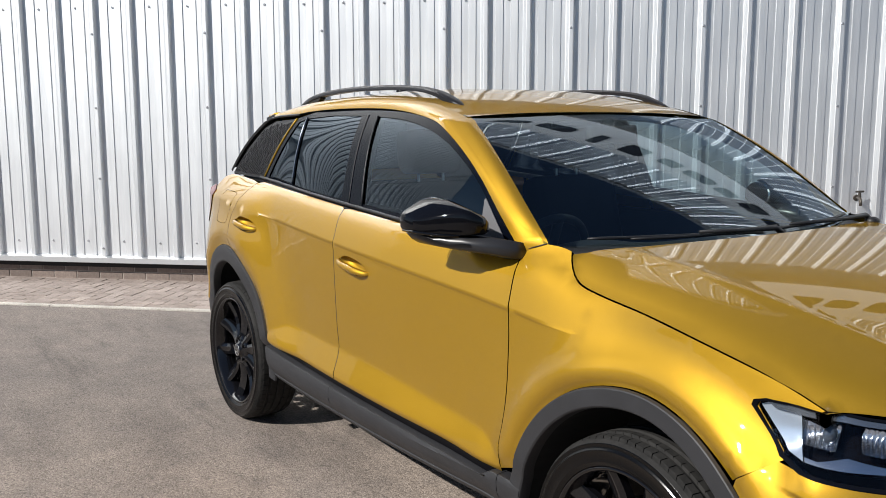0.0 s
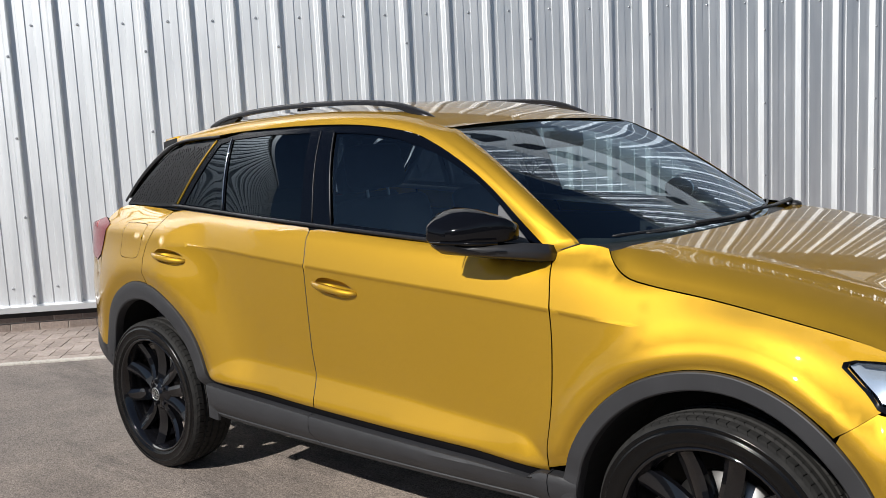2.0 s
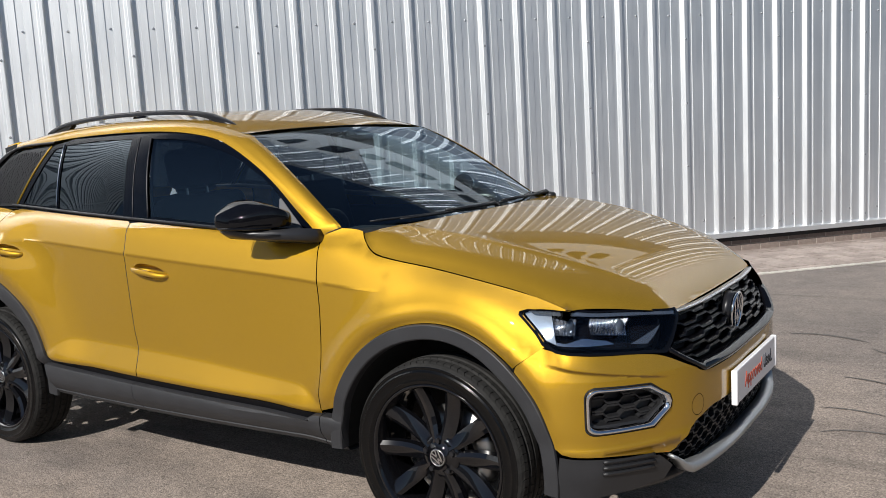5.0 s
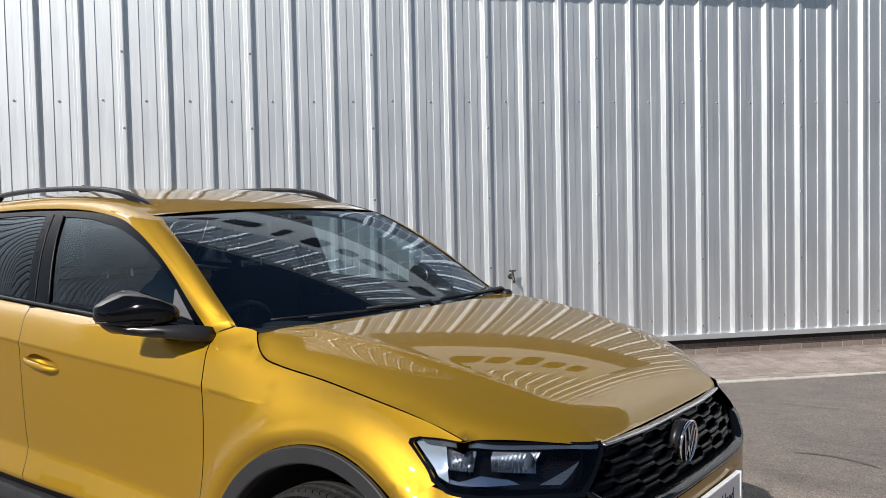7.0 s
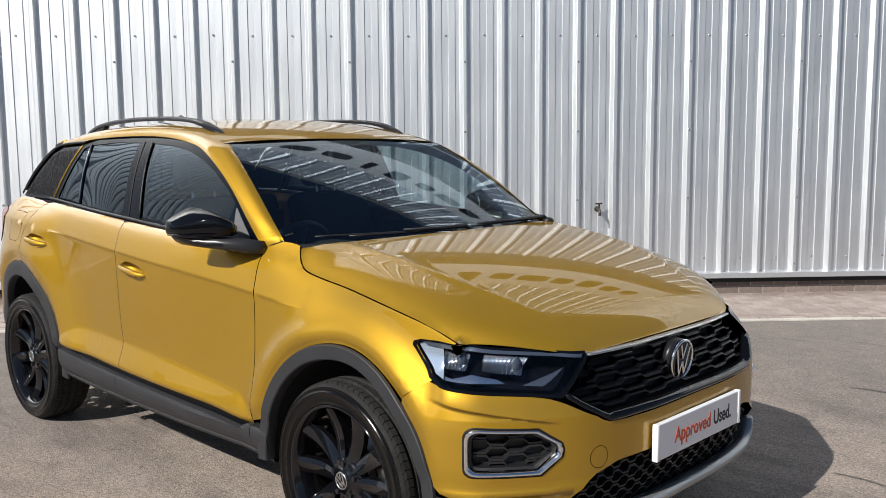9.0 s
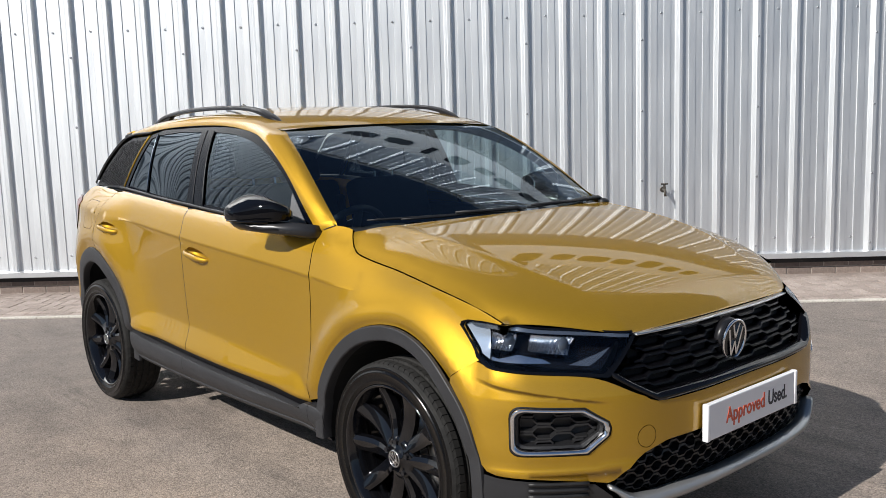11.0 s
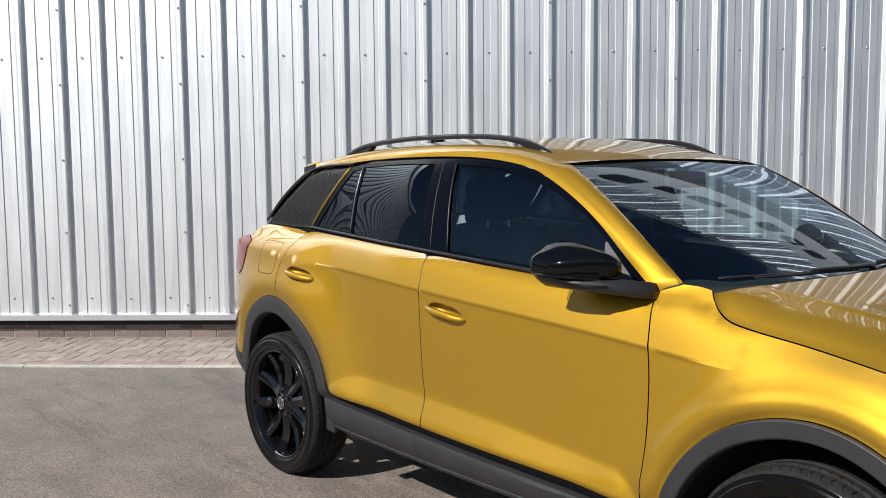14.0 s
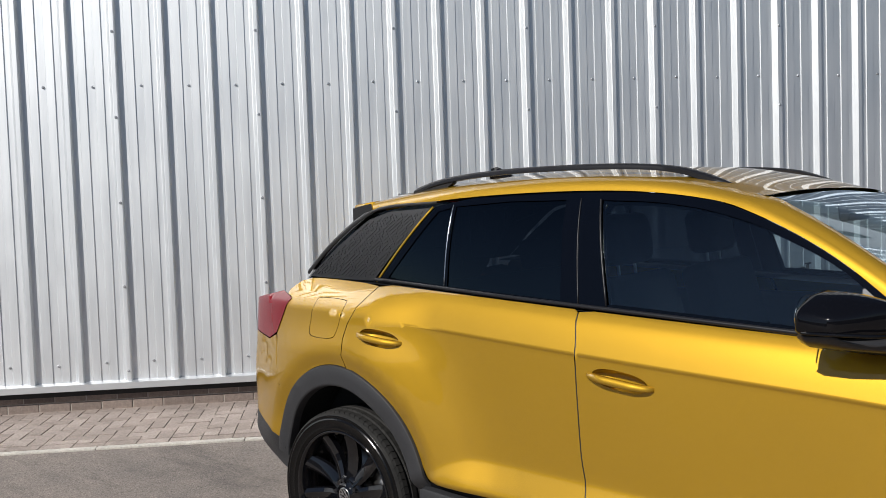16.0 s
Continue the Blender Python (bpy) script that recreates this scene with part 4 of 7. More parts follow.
    poly += straight([(-1.655, 0.745), (-1.70, 0.93)], 0.02)[0:]
    poly += straight([(-1.705, 0.945), (-1.612, 1.098), (-1.655, 1.108)], 0.03)
    poly += run([(-1.652, 1.126), (-1.598, 1.160), (-1.54, 1.172), (-1.40, 1.172), (-1.215, 1.164)], 0.03)
    poly += [(-1.125, 1.155), (-1.14, 1.13), (-1.178, 1.08), (-1.207, 1.02), (-1.223, 0.96), (-1.222, 0.90), (-1.208, 0.848)]
    fuel = run([(-1.440, 0.985), (-1.425, 1.085), (-1.405, 1.106), (-1.262, 1.103), (-1.242, 1.085), (-1.264, 0.985), (-1.292, 0.958), (-1.40, 0.955), (-1.432, 0.965), (-1.440, 0.985)], 0.012)[:-1] if sgn < 0 else []
    fl = [arch_points(ARCH_R, k, 80, 160, 24) for k in (1.03, 1.07, 1.11, 1.16)]
    panel("rear_quarter", poly, surf, M_PAINT, car, "gold metallic rear quarter panel", 0.028, lines=fl, holes=[fuel] if fuel else [], flip=flip)
    if fuel:
        c = (sum(p[0] for p in fuel) / len(fuel), sum(p[1] for p in fuel) / len(fuel))
        flap = [(c[0] + (p[0] - c[0]) * 0.972, c[1] + (p[1] - c[1]) * 0.972) for p in fuel]
        panel("fuel_flap", flap, surf, M_PAINT, car, "gold fuel filler flap", 0.02, flip=flip)
    # tail lamp round the corner
    poly = straight([(-1.604, 1.094), (-1.704, 0.946), (-1.78, 0.915), (-1.96, 0.93), (-1.97, 1.07), (-1.80, 1.10), (-1.70, 1.118)], 0.03)
    panel("tail_lamp", poly, side_surf(sgn, 0.004), M_RED, car, "red tail lamp wrapped round the corner", 0.03, rim=0.03, flip=flip)
    # rear bumper side
    poly = [p for p in arch_points(ARCH_R, 1.0, 131, 176, 20) if p[1] > 0.47 and p[1] < 0.72]
    poly = [(-1.655, 0.738)] + [p for p in poly if p[1] < 0.70]
    poly += straight([(-1.713, 0.500), (-1.80, 0.535), (-1.90, 0.552), (-2.0, 0.572)], 0.04) + straight([(-2.03, 0.59), (-2.03, 0.90), (-1.99, 0.925), (-1.79, 0.908), (-1.712, 0.935)], 0.04)
    panel("rear_bumper", poly, surf, M_PAINT, car, "gold rear bumper corner", 0.03, flip=flip)
    poly = [p for p in arch_points(ARCH_R, 1.0, 162, 180, 8)][:1] + straight([(-1.715, 0.497), (-1.80, 0.532), (-1.90, 0.549), (-2.0, 0.568), (-2.0, 0.50), (-1.85, 0.425), (-1.74, 0.365), (-1.668, 0.345), (-1.672, 0.43)], 0.04)
    panel("rear_bumper_skirt", poly[1:], side_surf(sgn, -0.004), M_TRIM, car, "dark plastic rear skirt", 0.03, flip=flip)
    # arch mouldings
    for arch, a0, a1, nm in ((ARCH_F, -6, 183, "front_arch_moulding"), (ARCH_R, -4, REAR_END, "rear_arch_moulding")):
        bm = bmesh.new()
        rings = []
        for i in range(61):
            t = radians(a0 + (a1 - a0) * i / 60)
            ring = []
            for k, off, inn in ((0.998, -0.004, 0), (0.994, 0.0055, 0), (0.988, 0.0075, 0), (0.945, 0.008, 0), (0.906, 0.0075, 0), (0.898, 0.004, 0), (0.892, -0.008, 0), (0.890, -0.030, 0)):
                k = 1 - (1 - k) * (1.12 if arch is ARCH_F else 1.5)
                x, z = arch[0] + arch[2] * k * math.cos(t), arch[1] + arch[3] * k * math.sin(t)
                xr, zr = arch[0] + arch[2] * math.cos(t), arch[1] + arch[3] * math.sin(t)
                edge = half_width(xr, max(zr, 0.46))
                yb = edge * 0.8 + 0.896 * 0.2
                if arch is ARCH_F:
                    yb += 0.008 * smooth(1.5, 1.65, xr)
                ring.append((x, sgn * (yb + off), z))
            rings.append(ring)
        loft(bm, rings, closed=False)
        bmesh.ops.recalc_face_normals(bm, faces=bm.faces)
        part(nm, bm, M_TRIM, car, "dark grey textured plastic wheel arch moulding", True).data.set_sharp_from_angle(angle=radians(28))
    # sill moulding, split where the doors meet, and the black strip above it
    bow = lambda x: 0.026 * ((x + 0.1) / 0.9) ** 2
    bm = bmesh.new()
    rings = []
    for i in range(41):
        x = -0.852 + 1.632 * i / 40
        t = sill_top(x)
        sec = ((0.84, t + 0.004), (0.866, t - 0.001), (0.874, t - 0.006), (0.874, t - 0.028), (0.870, t - 0.040))
        rings.append([(x, sgn * (y_ - bow(x)), z_) for y_, z_ in sec])
    loft(bm, rings, closed=False)
    bmesh.ops.recalc_face_normals(bm, faces=bm.faces)
    part("sill_strip", bm, M_GRILLE, car, "black recessed strip under the doors", False)
    for x0, x1, k0, k1 in ((-0.850, -0.2062, 0.34, 0.7), (-0.2032, 0.8085, 0.7, 0.0), (0.8115, 0.905, 0.0, 0.0)):
        bm = bmesh.new()
        rings = []
        n = max(4, int((x1 - x0) / 0.025))
        for i in range(n + 1):
            x = x0 + (x1 - x0) * i / n
            t = sill_top(x)
            front = smooth(0.70, 0.93, x)
            dz = -0.018 * front
            up = 0.032 - 0.030 * smooth(0.735, 0.775, x)
            sec = ((0.862, t - up + 0.003), (0.896 + 0.004 * front, t - up), (0.901, t - up - 0.002), (0.904, t - up - 0.010), (0.906, 0.402 + dz * 0.3), (0.903, 0.378 + dz * 0.6), (0.898, 0.366 + dz), (0.878, 0.338 + dz), (0.875, 0.335 + dz), (0.877, 0.331 + dz), (0.866, 0.315 + dz), (0.84, 0.309 + dz), (0.78, 0.308 + dz))
            ring = []
            for y_, z_ in sec:
                slant = max(0.0, (0.43 if k0 < 0.5 else 0.37) - z_) * k0 * max(0.0, 1 - (x - x0) / 0.12)
                slant += max(0.0, 0.37 - z_) * k1 * max(0.0, 1 - (x1 - x) / 0.12)
                ring.append((x + slant, sgn * (y_ - bow(x)), z_))
            rings.append(ring)
        loft(bm, rings, closed=False)
        bmesh.ops.recalc_face_normals(bm, faces=bm.faces)
        part("sill_moulding", bm, M_TRIM, car, "dark grey plastic sill moulding", True).data.set_sharp_from_angle(angle=radians(24))
    return fd, rd


doors = {s: body_side(s) for s in (-1, 1)}


# -- hood --
hood_poly = []
ys = [-0.733 + 1.466 * i / 60 for i in range(61)]
hood_poly += [(hood_front(y), y) for y in ys]
cut = [(x, hood_cut_y(x)) for x in [1.757 - 0.03 * i for i in range(24)] + [1.045, 1.03, 1.015, 1.0, 0.985, 0.975, 0.967, 0.961]]
hood_poly += cut
hood_poly += run([(0.958, hood_cut_y(0.961) - 0.006), (1.02, 0.60), (1.065, 0.40), (1.095, 0.2), (1.105, 0.0), (1.095, -0.2), (1.065, -0.40), (1.02, -0.60), (0.958, 0.006 - hood_cut_y(0.961))], 0.03)
hood_poly += [(x, -y) for x, y in reversed(cut)]
hl = [[(1.0 + 0.02 * i, s * (float(np.polyval(RIDGE_Y, 1.0 + 0.02 * i)) + d)) for i in range(46)] for s in (-1, 1) for d in (-0.024, -0.016, -0.008, 0.0, 0.008, 0.016, 0.024)]
hl += [[(hood_front(-0.72 + 0.03 * i) - d, -0.72 + 0.03 * i) for i in range(49)] for d in (0.004, 0.009, 0.015, 0.023, 0.033, 0.046, 0.062, 0.080)]
hood = panel("hood", hood_poly, lambda x, y: (x, y, hood_z(x, y)), M_PAINT, car, "gold metallic hood mirroring the ribbed wall", 0.026, rim=0.03, lines=hl)

# -- roof, pillars and windscreen --
RAIL_L = [(p[0], glass_y(*p) + 0.001, p[1] + 0.002) for p in EDGE[:6]] + [(-0.10, 0.649, 1.476), (-0.40, 0.645, 1.486), (-0.75, 0.647, 1.480), (-1.02, 0.640, 1.462), (-1.30, 0.615, 1.430)]
RAIL_U = [(0.858, 0.750, 1.092), (0.738, 0.726, 1.174), (0.617, 0.698, 1.256), (0.493, 0.667, 1.336), (0.368, 0.634, 1.409), (0.280, 0.612, 1.450), (0.0, 0.597, 1.509), (-0.40, 0.590, 1.533), (-0.80, 0.588, 1.525), (-1.06, 0.585, 1.506), (-1.34, 0.580, 1.473)]
roof_mid = pchip([(-1.46, 1.505), (-1.20, 1.540), (-0.80, 1.566), (-0.40, 1.572), (-0.10, 1.560), (0.10, 1.527), (0.22, 1.496), (0.30, 1.466)])


def rail_u(x):
    pts = sorted([(p[0], p[2], p[1]) for p in RAIL_U[5:]])
    return pchip([(a, b) for a, b, c in pts])(x), pchip([(a, c) for a, b, c in pts])(x)


def roof_fn(u, v):
    x = 0.296 - 1.656 * u
    ze, ye = rail_u(x)
    if x < -1.34:
        ze -= (-1.34 - x) * 0.25
    s = 2 * v - 1
    front = 0.012 * (1 - s * s) * max(0.0, 1 - u * 6)
    z = ze + (roof_mid(x) - ze) * (1 - abs(s) ** 2.6)
    return (x + front, s * ye, z)


grid_patch("roof", roof_fn, 60, 40, M_PAINT, car, "gold metallic roof mirroring the wall", flip=False)


def cant_fn(sgn):
    def f(u, v):
        t = u * (len(RAIL_L) - 1)
        a, b = spline(RAIL_L, t), spline(RAIL_U, t)
        p = a.lerp(b, v)
        out = Vector((0.25, 0.75, 0.5)).normalized()
        p = p + out * (0.004 + 0.008 * smooth(0.0, 0.10, u)) * 4 * v * (1 - v)
        if u < 0.005:
            # tucked in behind the wing
            p = p + Vector((0.006, -0.014, -0.014))
        return (p.x, sgn * p.y, p.z)
    return f


for sgn in (-1, 1):
    grid_patch("roof_side_rail", cant_fn(sgn), 90, 8, M_PAINT, car, "gold metallic windscreen pillar and roof edge", flip=sgn < 0)


def screen_fn(u, v):
    s = 2 * u - 1
    k = abs(s)
    t = 5.1 * v
    e = spline(RAIL_U, t)
    bot = Vector((1.045 - 0.187 * k ** 2.1, 0.750 * s, 1.075 + 0.014 * k ** 2))
    top = Vector((0.302 - 0.030 * k ** 2, 0.610 * s, 1.4645 - 0.0165 * k ** 2))
    p = bot.lerp(top, v)
    edge = Vector((e.x, e.y * (1 if s > 0 else -1), e.z)) - Vector((0.858, 0.750 * (1 if s > 0 else -1), 1.089)).lerp(Vector((0.272, 0.61 * (1 if s > 0 else -1), 1.448)), v)
    p += edge * k ** 3
    p += Vector((0.55, 0, 0.83)) * 0.030 * 4 * v * (1 - v) * (1 - 0.75 * k ** 2)
    p -= Vector((0.0, 0, 0.004 * (1 - v)))
    return p


def pillar_face(sgn):
    """The pillar's front face, a step above the glass."""
    def f(u, v):
        a = screen_fn(0.5 + 0.5 * sgn * 0.984, u)
        b = Vector(cant_fn(sgn)(0.51 * u, 0.42))
        up = Vector((0.55, sgn * 0.2, 0.83))
        if u < 0.005:
            a, b = a + Vector((0.004, 0, -0.014)), b + Vector((0.0, 0, -0.004))
        return a.lerp(b, v) + up * (0.003 * (1 - v) + (0.004 + 0.004 * smooth(0.0, 0.2, u)) * math.sin(math.pi * v)) * (1 - u ** 8)
    return f


for sgn in (-1, 1):
    grid_patch("windscreen_pillar_face", pillar_face(sgn), 40, 8, M_PAINT, car, "gold metallic front face of the windscreen pillar", flip=sgn < 0)

grid_patch("windscreen", screen_fn, 40, 24, M_WS, car, "curved windscreen mirroring the wall", flip=False)


# -- side windows --
DLO = run([(0.788, 1.060), *EDGE[1:]], 0.03) + straight([(-0.938, 1.445), (-1.05, 1.318), (-1.185, 1.183), (-1.205, 1.162)], 0.03)
DLO += [(x, belt_z(x) + 0.004) for x in [-1.14 + 0.05 * i for i in range(37)]] + [(0.74, 1.052)]
FRONT_GLASS = run([(0.605, 1.082), (0.605, 1.180), (0.517, 1.258), (0.393, 1.325), (0.277, 1.373), (0.135, 1.413), (0.04, 1.430), (-0.055, 1.442), (-0.228, 1.452)], 0.03) + straight([(-0.226, 1.44), (-0.150, 1.128)], 0.03) + [(x, belt_z(x) + 0.024) for x in [-0.12 + 0.05 * i for i in range(14)]]
REAR_GLASS = straight([(-0.364, 1.456), (-0.60, 1.458), (-0.836, 1.446), (-0.820, 1.160), (-0.60, 1.150), (-0.322, 1.134)], 0.03)
QUARTER_GLASS = straight([(-0.858, 1.442), (-0.918, 1.430), (-1.03, 1.298), (-1.135, 1.180), (-0.842, 1.162)], 0.03)
for sgn in (-1, 1):
    flip = sgn > 0
    frame_poly = DLO
    panel("window_surround", frame_poly, glass_surf(sgn), M_PILLAR, car, "gloss black window surround and door pillars", 0.03, rim=0.03, holes=[FRONT_GLASS, REAR_GLASS, QUARTER_GLASS], flip=flip)
    fd, rd = doors[sgn]
    for nm, poly, mat, owner, lab in (("front_window", FRONT_GLASS, M_SIDE_GLASS, fd, "lightly tinted front side window"), ("rear_window", REAR_GLASS, M_DARK_GLASS, rd, "dark privacy glass rear window"), ("quarter_window", QUARTER_GLASS, M_DARK_GLASS, rd, "dark privacy quarter glass")):
        panel(nm, poly, glass_surf(sgn, -0.004), mat, owner, lab, 0.04, rim=0.0, flip=flip)
    # bright and black strips
    bm = bmesh.new()
    top = [(x, sgn * (half_width(x, belt_z(x)) * 0.4 + 0.6 * (glass_y(x, belt_z(x)) + 0.006)), belt_z(x) + 0.010) for x in [-1.18 + 0.05 * i for i in range(37)]]
    tube(bm, top, 0.0075, 8)
    part("belt_strip", bm, M_SATIN, car, "satin black strip along the window sills", True)
    for x0, z0, x1, z1, r, nm, mt in ((-0.832, 1.158, -0.848, 1.452, 0.003, "window_divider", M_STRIP), (-0.150, 1.120, -0.230, 1.455, 0.0035, "front_window_channel", M_SATIN)):
        bm = bmesh.new()
        tube(bm, [(x0 + (x1 - x0) * i / 8, sgn * (glass_y(x0, z0 + (z1 - z0) * i / 8) + 0.002), z0 + (z1 - z0) * i / 8) for i in range(9)], r, 6)
        part(nm, bm, mt, rd if x0 < -0.5 else fd, "thin window channel", True)
    bm = bmesh.new()
    tube(bm, [(-0.306 + 0.055 * i / 8, sgn * (glass_y(-0.3, 1.46 - 0.345 * i / 8) + 0.0015), 1.46 - 0.345 * i / 8) for i in range(9)], 0.0022, 6)
    part("door_gap_dark", bm, M_TRIM_DARK, car, "black tube darkening the gap between the doors", True)
    # black tube in place of the gap's own shade; it covers bright panel rims
    bm = bmesh.new()
    tube(bm, [(door_line_b(z), sgn * (half_width(door_line_b(z), z) - 0.003), z) for z in [0.50 + 0.02 * i for i in range(31)]], 0.0034, 6)
    part("door_gap_dark", bm, M_TRIM_DARK, car, "black tube darkening the gap between the doors", True)
    # rear pillar panel with a maze relief
    tri = straight([(-0.965, 1.444), (-1.176, 1.434), (-1.278, 1.404), (-1.43, 1.299), (-1.586, 1.177), (-1.40, 1.170), (-1.215, 1.168), (-1.09, 1.305)], 0.03)
    pil = panel("pillar_panel", tri, glass_surf(sgn, -0.002), M_TRIM_DARK, car, "dark rear pillar panel with a raised maze pattern", 0.035, rim=0.02, flip=flip)
    # gold strip along the pillar's front edge
    bm = bmesh.new()
    tube(bm, [(-0.948 - 0.245 * i / 10, sgn * (glass_y(-0.948 - 0.245 * i / 10, 1.447 - 0.282 * i / 10) + 0.001), 1.447 - 0.282 * i / 10) for i in range(11)], 0.0045, 8)
    part("pillar_strip", bm, M_PAINT, car, "thin gold strip along the rear pillar", True)
    # black spoiler blade beside the tailgate glass
    bm = bmesh.new()
    pts = [(-0.93, 1.462), (-1.18, 1.452), (-1.30, 1.418), (-1.46, 1.308), (-1.59, 1.190)]
    pth = run(pts, 0.04)
    rings = []
    for i, (x, z) in enumerate(pth):
        w = 0.007 if i < len(pth) * 0.45 else 0.013
        y = glass_y(x, z)
        rings.append([(x, sgn * (y + 0.004), z - w * 0.6), (x + 0.0, sgn * (y + 0.010), z + w * 0.2), (x - 0.01, sgn * (y - 0.004), z + w), (x - 0.02, sgn * (y - 0.05), z + w * 0.7)])
    loft(bm, rings, closed=False)
    bmesh.ops.recalc_face_normals(bm, faces=bm.faces)
    part("spoiler_blade", bm, M_TRIM_DARK, car, "black blade along the rear pillar", True)
    # quarter shelf between panel and body
    rnd = random.Random(11)
    bm = bmesh.new()

    def bar(x0, z0, x1, z1, w=0.0015):
        d = Vector((x1 - x0, z1 - z0))
        nrm = Vector((-d.y, d.x)).normalized() * w
        q = [(x0 + nrm.x, z0 + nrm.y), (x1 + nrm.x, z1 + nrm.y), (x1 - nrm.x, z1 - nrm.y), (x0 - nrm.x, z0 - nrm.y)]
        hi = [bm.verts.new((x, sgn * (glass_y(x, z) + 0.0008), z)) for x, z in q]
        lo = [bm.verts.new((x, sgn * (glass_y(x, z) - 0.003), z)) for x, z in q]
        bm.faces.new(hi)
        for i in range(4):
            bm.faces.new((hi[i], lo[i], lo[(i + 1) % 4], hi[(i + 1) % 4]))
    ca, sa = math.cos(radians(38)), math.sin(radians(38))
    for i in range(-42, 43):
        for j in range(-28, 29):
            cell = 0.0128
            u, v = i * cell, j * cell
            x, z = -1.27 + u * ca - v * sa, 1.30 + u * sa + v * ca
            ends = ((cell, 0.0) if rnd.random() < 0.62 else (0.0, cell))
            x1, z1 = x + ends[0] * ca - ends[1] * sa, z + ends[0] * sa + ends[1] * ca
            ok = all(inside(p, tri) for p in ((x + 0.010, z), (x1 - 0.010, z1), (x, z - 0.010), (x1, z1 + 0.010)))
            if ok:
                bar(x, z, x1, z1)
    bmesh.ops.recalc_face_normals(bm, faces=bm.faces)
    tagged(part("maze_relief", bm, M_TRIM, pil, "fine raised maze lines"), kind="stuff")


# -- nose --
BUMP_TOP = [(0.0, 0.612), (0.30, 0.611), (0.445, 0.615), (0.50, 0.638), (0.62, 0.690), (0.70, 0.708), (0.88, 0.722), (1.055, 0.7415)]


def round_from_x(x):
    """How far round the bumper's plan line a place x along the car lies."""
    lo, hi = 0.3, PLAN_A[-1]
    for _ in range(40):
        mid = (lo + hi) / 2
        lo, hi = (mid, hi) if plan_point(mid)[0] > x else (lo, mid)
    return lo


def hex_row(a0, a1, z, amp, flat, slope, phase, poly):
    """One wavy row of a honeycomb, cut into the stretches that lie inside poly."""
    period = 2 * (flat + slope)
    out, piece = [], []
    n = int((a1 - a0) / 0.004)
    for i in range(n + 1):
        a = a0 + (a1 - a0) * i / n
        t = (a + phase * period / 2 + 100 * period) % period
        if t < flat:
            h = amp
        elif t < flat + slope:
            h = amp - 2 * amp * (t - flat) / slope
        elif t < 2 * flat + slope:
            h = -amp
        else:
            h = -amp + 2 * amp * (t - 2 * flat - slope) / slope
        if inside((a, z + h), poly):
            piece.append((a, z + h))
        else:
            if len(piece) > 3:
                out.append(piece)
            piece = []
    if len(piece) > 3:
        out.append(piece)
    return out


